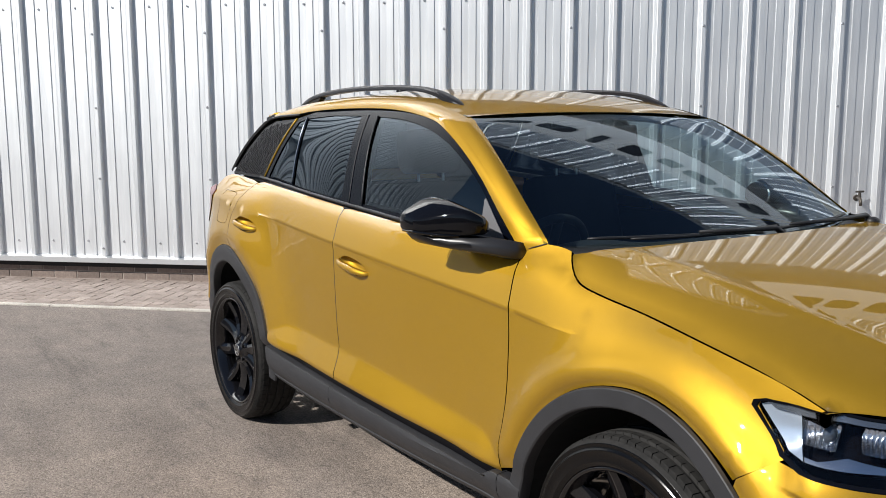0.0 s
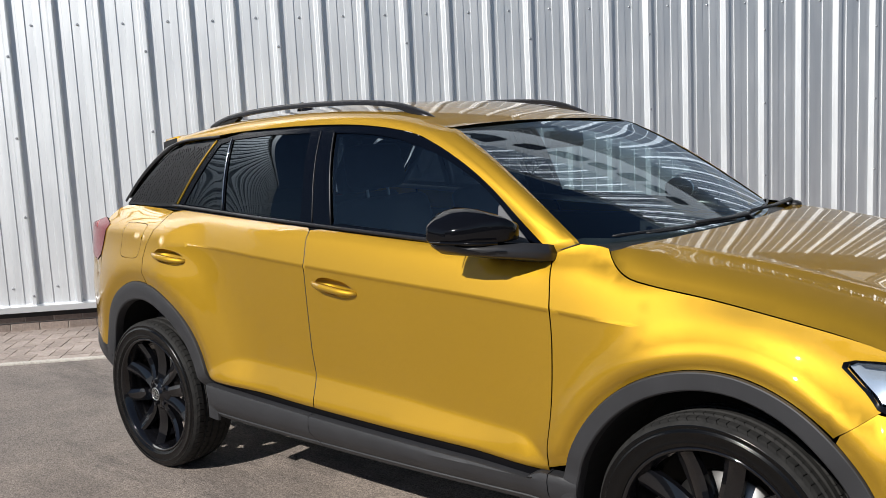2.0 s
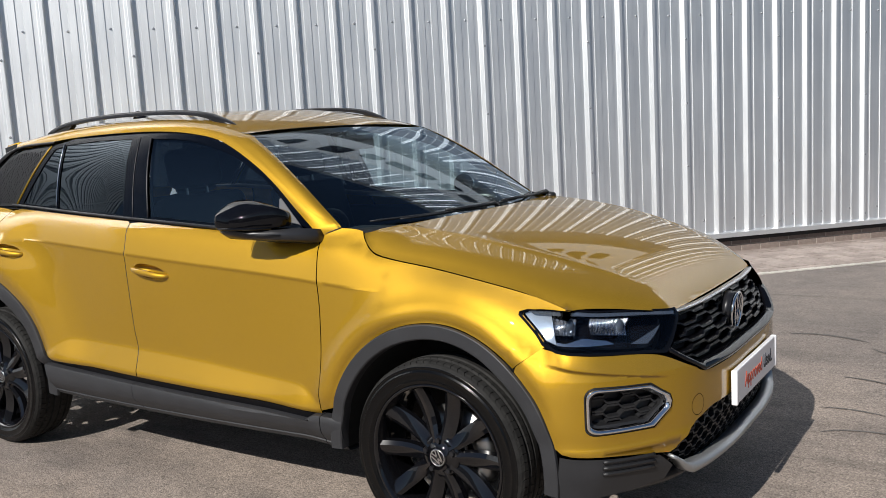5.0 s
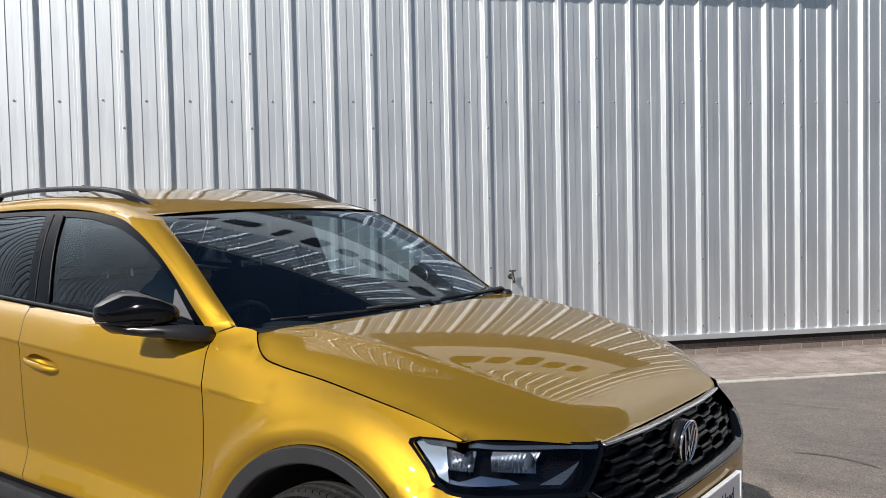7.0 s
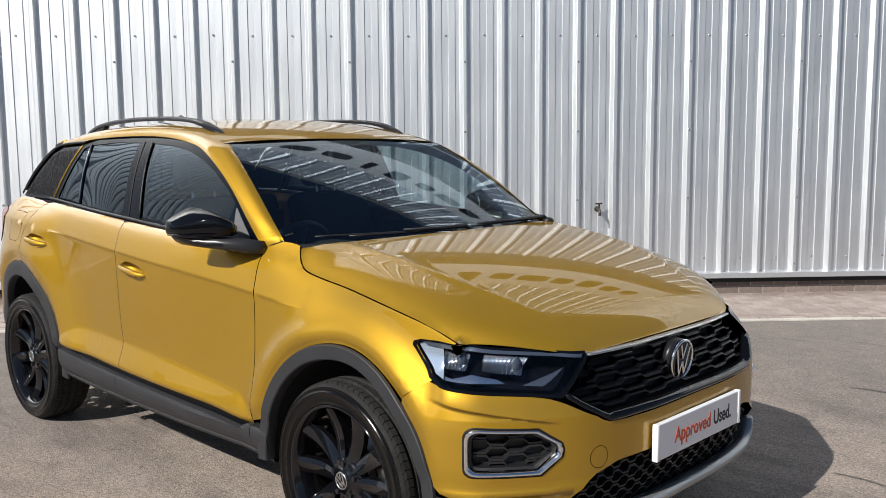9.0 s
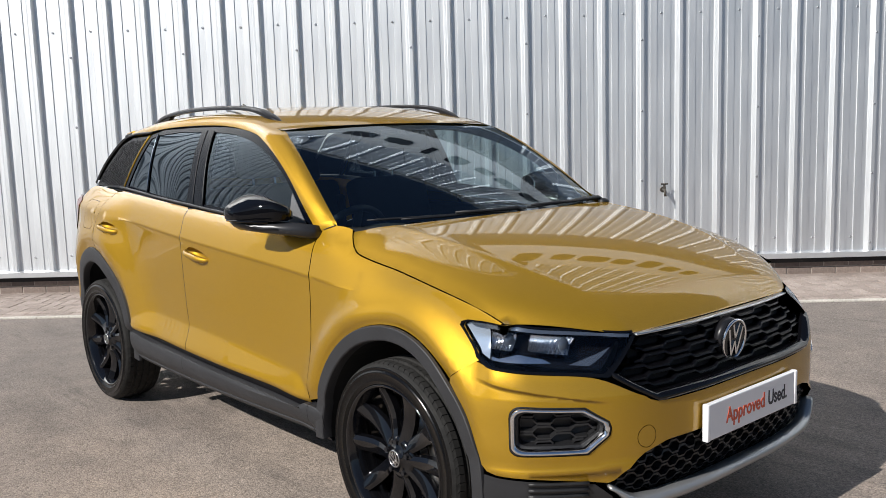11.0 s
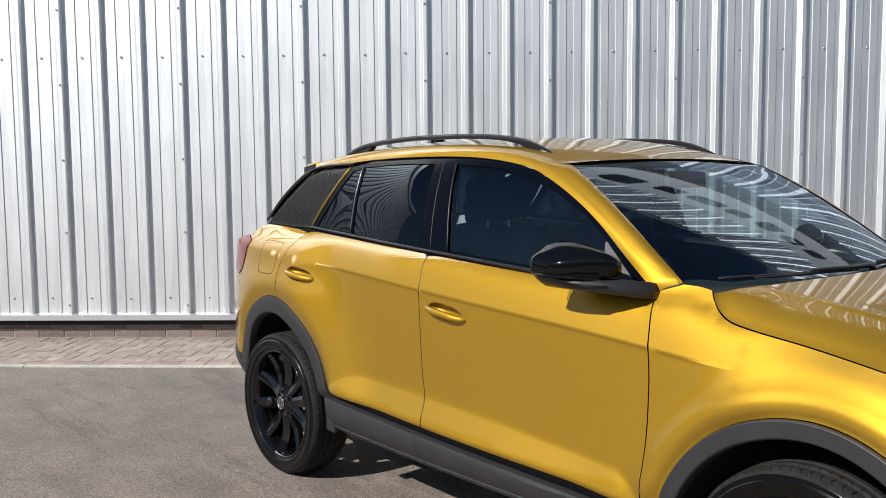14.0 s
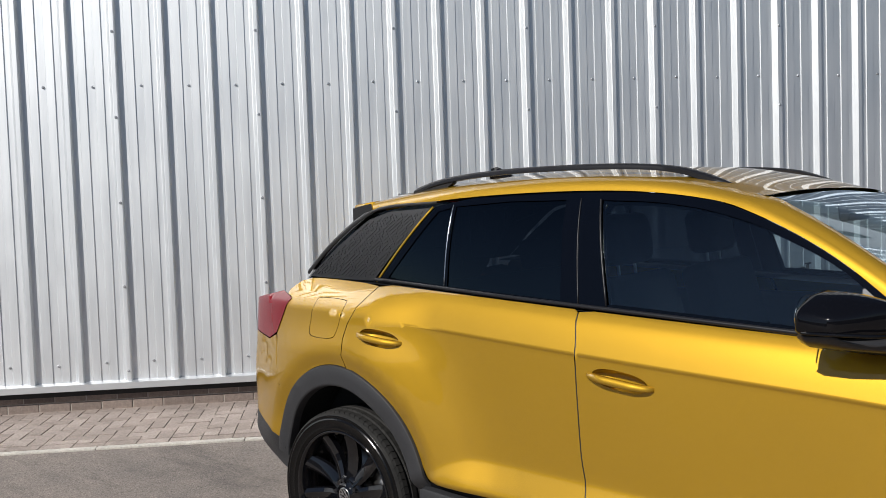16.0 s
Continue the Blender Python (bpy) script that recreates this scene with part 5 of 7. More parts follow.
def nose_side(sgn):
    surf = front_surf(sgn)
    flip = sgn < 0
    fog_out = [(0.908, 0.596), (0.9068, 0.607), (0.9025, 0.617), (0.895, 0.625), (0.886, 0.630), (0.875, 0.632), (0.690, 0.622), (0.618, 0.576), (0.610, 0.555), (0.616, 0.532), (0.682, 0.478), (0.875, 0.480), (0.886, 0.4815), (0.895, 0.4855), (0.9025, 0.492), (0.9068, 0.500), (0.908, 0.510)]
    fog_out = straight(fog_out + fog_out[:1], 0.02)[:-1]
    top = run(BUMP_TOP, 0.025)
    arc = []
    for x, z in arch_points(ARCH_F, 1.0, 50, 8, 24):
        if z < 0.685:
            arc.append((round_from_x(x), z))
    arc = [(round_from_x(1.66), 0.7160), (round_from_x(1.622), 0.6880)] + [p for p in arc if p[1] < 0.675 and p[1] > 0.43]
    low = run([(PLAN_A[5] - 0.01, 0.425), (0.95, 0.418), (0.80, 0.408), (0.66, 0.392), (0.62, 0.385)], 0.03)
    inner = straight([(0.60, 0.392), (0.50, 0.464), (0.41, 0.487)], 0.025) + straight([(0.38, 0.489), (0.0, 0.489)], 0.03)
    poly = top + arc + low + inner
    lines = [[(0.45 + 0.02 * i, z) for i in range(33)] for z in (0.645, 0.652)]
    lines += [[(0.60 + 0.02 * i, bumper_fold(0.60 + 0.02 * i) + d) for i in range(23)] for d in (-0.020, -0.009, -0.0008, 0.0008, 0.006)]
    lines += [[(0.66 + 0.02 * i, z) for i in range(20)] for z in (0.437, 0.447)]
    tow = [(0.490 + 0.035 * math.cos(t), 0.514 + 0.035 * math.sin(t)) for t in [i * math.tau / 28 for i in range(28)]] if sgn < 0 else None
    bp = panel("front_bumper", poly, surf, M_PAINT, car, "gold front bumper", 0.026, holes=[fog_out] + ([tow] if tow else []), lines=lines, flip=flip)
    if tow:
        panel("tow_eye_cover", [(0.490 + 0.033 * math.cos(t), 0.514 + 0.033 * math.sin(t)) for t in [i * math.tau / 28 for i in range(28)]], surf, M_PAINT, bp, "round gold towing eye cover", 0.02, flip=flip)
    # fog surround
    c = (0.78, 0.557)
    lamp = root("fog_surround", "daytime lamp surround")
    lamp.parent = car
    shrink = lambda k: [(c[0] + (p[0] - c[0]) * k, c[1] + (p[1] - c[1]) * (k - (1 - k) * 0.9)) for p in fog_out]
    surf_at = lambda off: front_surf(sgn, off)
    bm = bmesh.new()
    prof = ((0.962, -0.012), (0.956, 0.004), (0.940, 0.007), (0.905, 0.006), (0.870, -0.004), (0.858, -0.020))
    rings = []
    for k, off in prof:
        f = surf_at(off)
        rings.append([f(*p) for p in shrink(k)])
    loft(bm, rings, closed=True, caps=False)
    bmesh.ops.recalc_face_normals(bm, faces=bm.faces)
    part("ring", bm, M_CHROME, lamp, "bright silver daytime lamp ring", True)
    bm = bmesh.new()
    rings = []
    for k, off in ((1.0, -0.004), (0.994, -0.001), (0.965, -0.004), (0.955, -0.016)):
        f = surf_at(off)
        rings.append([f(*p) for p in shrink(k)])
    loft(bm, rings, closed=True, caps=False)
    part("ring_seal", bm, M_TRIM_DARK, lamp, "black seal", True)
    bm = bmesh.new()
    rings = []
    for k, off in ((0.866, -0.016), (0.82, -0.020), (0.80, -0.050)):
        f = surf_at(off)
        rings.append([f(*p) for p in shrink(k)])
    vs = loft(bm, rings, closed=True, caps=False)
    bm.faces.new(vs[-1])
    part("insert", bm, M_TRIM_DARK, lamp, "black insert")
    bm = bmesh.new()
    for row in range(5):
        for piece in hex_row(0.60, 0.92, 0.510 + 0.0225 * row, 0.0072, 0.040, 0.016, row % 2, shrink(0.805)):
            rings = []
            for p in piece:
                ring = [surf_at(off)(p[0], p[1] + h) for off, h in ((-0.048, -0.006), (-0.030, -0.0032), (-0.030, 0.0026), (-0.048, 0.006))]
                rings.append(ring)
            loft(bm, rings, closed=True)
    bmesh.ops.recalc_face_normals(bm, faces=bm.faces)
    part("mesh_insert", bm, M_TRIM_DARK, lamp, "zigzag mesh insert", False)
    # headlight: housing, lens, inner parts
    def head_surf(off=0.0):
        base = front_surf(sgn, 0.0)

        def f(al, z):
            back = 0.018 * smooth(0.50, 0.62, al) * (1 - smooth(0.98, 1.12, al)) * smooth(0.74, 0.82, z)
            return front_surf(sgn, off - back)(al, z)
        return f
    outline = [(1.143, 0.838), (1.085, 0.786), (1.058, 0.752), (1.00, 0.733), (0.85, 0.722), (0.70, 0.710), (0.61, 0.702), (0.545, 0.748), (0.475, 0.800), (0.478, 0.817), (0.60, 0.823), (0.695, 0.831), (0.80, 0.839), (0.905, 0.848), (1.035, 0.857), (1.115, 0.857), (1.14, 0.850)]
    outline = straight(outline + outline[:1], 0.02)[:-1]
    head = root("headlight", "black-edged clear headlight with bright optics")
    head.parent = car
    panel("housing", outline, head_surf(-0.075), M_GLOSS, head, "gloss black headlight housing", 0.03, rim=0.0, flip=flip)
    inner_poly = straight([(1.131, 0.838), (1.077, 0.788), (1.050, 0.760), (0.99, 0.740), (0.85, 0.729), (0.70, 0.719), (0.625, 0.712), (0.550, 0.758), (0.485, 0.806), (0.488, 0.812), (0.60, 0.818), (0.695, 0.826), (0.80, 0.834), (0.905, 0.843), (1.035, 0.853), (1.106, 0.853), (1.127, 0.847), (1.131, 0.838)], 0.02)[:-1]
    panel("lens", inner_poly, head_surf(0.002), M_LENS, head, "clear headlight lens", 0.03, rim=0.0, flip=flip).visible_shadow = False
    panel("bezel", outline, head_surf(0.002), M_GLOSS, head, "gloss black headlight edge", 0.03, rim=0.075, holes=[inner_poly], flip=flip)

    # two ribbed lamp modules with a round lens each
    def patch(corners, off, wave, ribs):
        (a0, z0), (a1, z1), (a2, z2), (a3, z3) = corners

        def fn(u, v):
            al = (a0 + (a1 - a0) * u) * (1 - v) + (a3 + (a2 - a3) * u) * v
            z = (z0 + (z1 - z0) * u) * (1 - v) + (z3 + (z2 - z3) * u) * v
            d = wave * (0.5 + 0.5 * math.cos(u * ribs * math.tau)) * (1 - 0.5 * v) - 0.012 * math.sin(math.pi * v)
            return head_surf(off + d)(al, z)
        return fn
    for corners, lens_at, ribs in ((((1.050, 0.826), (0.905, 0.815), (0.920, 0.772), (1.022, 0.774)), (0.940, 0.795), 9), (((0.832, 0.814), (0.690, 0.803), (0.722, 0.759), (0.850, 0.773)), (0.728, 0.783), 11)):
        grid_patch("led_reflector", patch(corners, -0.030, 0.010, ribs), 110, 8, M_LED, head, "bright ribbed lamp reflector", flip=flip)
        bm = bmesh.new()
        cpos = Vector(head_surf(-0.030)(*lens_at))
        bmesh.ops.create_uvsphere(bm, u_segments=20, v_segments=12, radius=0.023, matrix=Matrix.Translation(cpos) @ Matrix.Diagonal((0.55, 0.9, 1, 1)))
        part("projector_lens", bm, M_OPTIC, head, "round dark projector lens", True)
    blade = straight([(1.127, 0.841), (1.106, 0.850), (1.030, 0.848), (0.996, 0.752), (1.046, 0.762), (1.076, 0.791)], 0.02)
    panel("daytime_blade", blade, head_surf(-0.012), M_BLADE, head, "silver daytime running lamp blade", 0.02, rim=0.006, flip=flip)
    strip = straight([(1.105, 0.851), (1.035, 0.851), (0.905, 0.842), (0.80, 0.833), (0.695, 0.825), (0.60, 0.817), (0.49, 0.809), (0.50, 0.799), (0.60, 0.806), (0.695, 0.813), (0.80, 0.821), (0.905, 0.829), (1.035, 0.839), (1.09, 0.842)], 0.03)
    panel("top_strip", strip, head_surf(-0.003), M_STRIP, head, "thin blue-grey strip along the top", 0.02, rim=0.004, flip=flip)
    low_strip = straight([(1.012, 0.758), (0.96, 0.754), (0.89, 0.766), (0.80, 0.754), (0.775, 0.742), (0.90, 0.745), (1.00, 0.749)], 0.02)
    panel("lower_reflector", low_strip, head_surf(-0.020), M_LED, head, "bright lower reflector", 0.02, rim=0.004, flip=flip)
    tri_r = straight([(0.725, 0.736), (0.575, 0.775), (0.660, 0.730)], 0.02)
    panel("inner_blade", tri_r, head_surf(-0.018), M_STRIP, head, "grey inner blade", 0.02, rim=0.004, flip=flip)
    # lower side vent and skirt
    skirt = straight([(PLAN_A[5] - 0.005, 0.418), (0.95, 0.411), (0.80, 0.401), (0.66, 0.385), (0.60, 0.335), (0.62, 0.29), (0.80, 0.27), (1.0, 0.275), (PLAN_A[5] + 0.01, 0.29)], 0.03)
    panel("front_skirt", skirt, front_surf(sgn, 0.002), M_TRIM, car, "dark plastic lower bumper corner", 0.03, rim=0.02, flip=flip)
    bm = bmesh.new()
    for z in (0.352, 0.372, 0.392):
        f = front_surf(sgn, 0.004)
        tube(bm, [f(0.68 + 0.18 * i / 8, z + 0.004 * i / 8) for i in range(9)], 0.006, 6)
    part("vent_slats", bm, M_TRIM_DARK, car, "black vent slats", True)


for sgn in (-1, 1):
    nose_side(sgn)

# grille between the headlights
grille = root("grille", "black honeycomb radiator grille with a chrome top strip")
grille.parent = car
gf = front_surf(1, -0.060)
gpoly = [(-0.455, 0.806), (-0.47, 0.76), (-0.50, 0.72), (-0.60, 0.698), (-0.50, 0.645), (-0.44, 0.622), (0.44, 0.622), (0.50, 0.645), (0.60, 0.698), (0.50, 0.72), (0.47, 0.76), (0.455, 0.806)]
gpoly = straight(gpoly + gpoly[:1], 0.03)[:-1]
panel("grille_backing", gpoly, gf, M_LINER, grille, "dark grille opening", 0.04, rim=0.0)
inner_grille = straight([(-0.450, 0.797), (-0.465, 0.76), (-0.495, 0.724), (-0.575, 0.700), (-0.49, 0.652), (-0.435, 0.630), (0.435, 0.630), (0.49, 0.652), (0.575, 0.700), (0.495, 0.724), (0.465, 0.76), (0.450, 0.797), (-0.450, 0.797)], 0.03)[:-1]
for row, zc in enumerate((0.780, 0.7555, 0.731, 0.7065, 0.682, 0.6575)):
    bm = bmesh.new()
    sides = ((-0.60, -0.066), (0.058, 0.60)) if abs(zc - 0.719) < 0.055 else ((-0.60, 0.60),)
    for piece in [p for lo, hi in sides for p in hex_row(lo, hi, zc, 0.0050, 0.088, 0.019, row % 2, inner_grille)]:
        loft(bm, [[front_surf(1, off)(p[0], p[1] + h) for off, h in ((-0.058, -0.007), (-0.036, -0.0055), (-0.031, -0.003), (-0.031, 0.0015), (-0.036, 0.004), (-0.058, 0.007))] for p in piece], closed=True)
    bmesh.ops.recalc_face_normals(bm, faces=bm.faces)
    part("grille_bar", bm, M_GRILLE, grille, "gloss black wavy grille bar")
bm = bmesh.new()
rings = []
for i in range(61):
    a = -0.462 + 0.924 * i / 60
    s = 1 if a >= 0 else -1
    f = lambda off, z: front_surf(1, off)(a, z)
    rings.append([f(-0.02, 0.799), f(-0.001, 0.800), f(0.0, 0.8045), f(-0.02, 0.806)])
loft(bm, rings, closed=True)
bmesh.ops.recalc_face_normals(bm, faces=bm.faces)
part("chrome_strip", bm, M_SATIN_CHROME, grille, "slim chrome strip along the grille top", True)
bm = bmesh.new()
rings = []
frame_line = straight([(-0.60, 0.706), (-0.50, 0.650), (-0.442, 0.622), (0.442, 0.622), (0.50, 0.650), (0.60, 0.706)], 0.03)
for a, z in frame_line:
    f = lambda off, dz: front_surf(1, off)(a, z + dz)
    rings.append([f(-0.04, -0.004), f(0.004, -0.006), f(0.006, 0.006), f(-0.012, 0.016), f(-0.04, 0.016)])
loft(bm, rings, closed=True)
bmesh.ops.recalc_face_normals(bm, faces=bm.faces)
part("grille_frame", bm, M_GLOSS, grille, "gloss black lower grille frame", True)

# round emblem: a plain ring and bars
emblem = root("emblem", "round chrome emblem on a dark disc")
emblem.parent = car
EM = Matrix.Translation((2.052, -0.004, 0.719)) @ pose(0, 0, 0, 90, 0, 90) @ pose(0, 0, 0, 6)


def disc(bm, r, depth, m, segments=40):
    bmesh.ops.create_cone(bm, segments=segments, radius1=r, radius2=r * 0.97, depth=depth, cap_ends=True, matrix=m)


bm = bmesh.new()
disc(bm, 0.070, 0.034, EM @ Matrix.Translation((0, 0, -0.019)))
part("emblem_base", bm, M_SATIN, emblem, "dark emblem housing", True)
bm = bmesh.new()
disc(bm, 0.068, 0.008, EM @ Matrix.Translation((0, 0, 0.001)))
part("emblem_disc", bm, M_GLOSS, emblem, "dark emblem disc")


def torus(bm, big, small, m, n=40, k=8):
    rings = []
    for i in range(n):
        t = i * math.tau / n
        rings.append([m @ Vector(((big + small * math.cos(q)) * math.cos(t), (big + small * math.cos(q)) * math.sin(t), small * math.sin(q))) for q in [j * math.tau / k for j in range(k)]])
    rings.append(rings[0])
    loft(bm, rings, closed=True, caps=False)
    bmesh.ops.remove_doubles(bm, verts=bm.verts, dist=1e-6)
    bmesh.ops.recalc_face_normals(bm, faces=bm.faces)


def flat_bars(bm, m, strokes, w, h):
    for (x0, y0), (x1, y1) in strokes:
        d = Vector((x1 - x0, y1 - y0))
        nn = Vector((-d.y, d.x)).normalized() * w
        q = [Vector((x0, y0)) + nn, Vector((x1, y1)) + nn, Vector((x1, y1)) - nn, Vector((x0, y0)) - nn]
        loft(bm, [[m @ Vector((p.x, p.y, z)) for p in q] for z in (0, h)], closed=True)
    bmesh.ops.recalc_face_normals(bm, faces=bm.faces)


CHEVRONS = [((-0.62, 0.62), (-0.24, -0.78)), ((-0.24, -0.78), (0.0, -0.06)), ((0.0, -0.06), (0.24, -0.78)), ((0.24, -0.78), (0.62, 0.62)), ((-0.28, 0.82), (0.0, 0.10)), ((0.0, 0.10), (0.28, 0.82))]


def strokes(r):
    return [((a[0] * r, a[1] * r), (b[0] * r, b[1] * r)) for a, b in CHEVRONS]


bm = bmesh.new()
torus(bm, 0.066, 0.005, EM @ Matrix.Translation((0, 0, 0.006)))
part("emblem_ring", bm, M_CHROME, emblem, "chrome ring", True)
bm = bmesh.new()
flat_bars(bm, EM @ Matrix.Translation((0, 0, 0.004)), strokes(0.066), 0.0038, 0.006)
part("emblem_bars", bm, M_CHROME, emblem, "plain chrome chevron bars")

# dealer plate
plate = root("dealer_plate", "white dealer plate on the front bumper")
plate.parent = car
PM = Matrix.Translation((2.120, 0.012, 0.509)) @ pose(0, 0, 0, 90, 0, 90) @ Matrix.Diagonal((1.03, 1.03, 1, 1))
bm = bmesh.new()
add_box(bm, -0.262, -0.0575, -0.012, 0.262, 0.0575, 0.006, 0.004)
bmesh.ops.transform(bm, matrix=PM, verts=bm.verts)
part("plate_board", bm, M_PLATE, plate, "white plate board")
for s in (-1, 1):
    bm = bmesh.new()
    add_box(bm, s * 0.262 - 0.009, -0.0585, -0.012, s * 0.262 + 0.009, 0.0585, 0.009, 0.004)
    bmesh.ops.transform(bm, matrix=PM, verts=bm.verts)
    part("plate_end", bm, M_PLATE, plate, "white plastic plate end", True)


def words(text, size, wide, m, mat, parent, name, label):
    cu = bpy.data.curves.new(name, "FONT")
    cu.body, cu.size, cu.extrude, cu.offset = text, size, 0.0006, 0.0012
    ob = new(name, cu)
    dg = bpy.context.evaluated_depsgraph_get()
    me = bpy.data.meshes.new_from_object(ob.evaluated_get(dg))
    bpy.data.objects.remove(ob)
    xs_ = [v.co.x for v in me.vertices]
    me.transform(m @ Matrix.Diagonal((wide / (max(xs_) - min(xs_)), 1, 1, 1)))
    me.materials.clear()
    me.materials.append(mat)
    out = new(name, me)
    out.parent = parent
    out["label"] = label
    return out


words("Approved", 0.068, 0.228, PM @ Matrix.Translation((-0.165, -0.021, 0.0066)), M_INK_RED, plate, "word_approved", "red word Approved")
words("Used.", 0.068, 0.118, PM @ Matrix.Translation((0.082, -0.021, 0.0066)), M_INK_DARK, plate, "word_used", "dark word Used")

# lower intake and lip
ipoly = [(-0.60, 0.389), (-0.50, 0.460), (-0.40, 0.484), (0.40, 0.484), (0.50, 0.460), (0.60, 0.389), (0.60, 0.33), (0.48, 0.318), (0, 0.312), (-0.48, 0.318), (-0.60, 0.33)]
ipoly = straight(ipoly + ipoly[:1], 0.03)[:-1]
panel("lower_intake", ipoly, front_surf(1, -0.055), M_LINER, car, "dark lower air intake", 0.04, rim=0.0)
bm = bmesh.new()
for row in range(8):
    for piece in hex_row(-0.60, 0.60, 0.318 + 0.0235 * row, 0.0065, 0.024, 0.012, row % 2, ipoly):
        loft(bm, [[front_surf(1, off)(p[0], p[1] + h) for off, h in ((-0.052, -0.005), (-0.026, -0.0035), (-0.026, 0.003), (-0.052, 0.005))] for p in piece], closed=True)
bmesh.ops.recalc_face_normals(bm, faces=bm.faces)
part("intake_mesh", bm, M_TRIM_DARK, car, "black wavy intake mesh")
bm = bmesh.new()
rings = []
for i in range(81):
    a = -0.62 + 1.24 * i / 80
    z = 0.302 + 0.070 * smooth(0.50, 0.64, abs(a)) + 0.004 * (abs(a) / 0.5) ** 2
    f = lambda off, dz: front_surf(1, off)(a, z + dz)
    w = 0.020 - 0.013 * smooth(0.5, 0.62, abs(a))
    g = -nose(z) * 0.6
    rings.append([f(-0.04 + g, -w), f(0.008 + g, -w * 0.9), f(0.016 + g, -w * 0.2), f(0.008 + g, w * 0.8), f(-0.04 + g, w)])
loft(bm, rings, closed=True)
bmesh.ops.recalc_face_normals(bm, faces=bm.faces)
part("front_lip", bm, M_SILVER, car, "silver painted lower lip", True)
bm = bmesh.new()
rings = []
for i in range(41):
    a = -0.80 + 1.6 * i / 40
    f = lambda off, z: front_surf(1, off)(a, z)
    rings.append([f(-0.30, 0.24), f(-0.03, 0.252), f(-0.01, 0.285), f(-0.05, 0.30)])
loft(bm, rings, closed=False)
bmesh.ops.recalc_face_normals(bm, faces=bm.faces)
part("chin", bm, M_TRIM_DARK, car, "black chin under the lip", True)


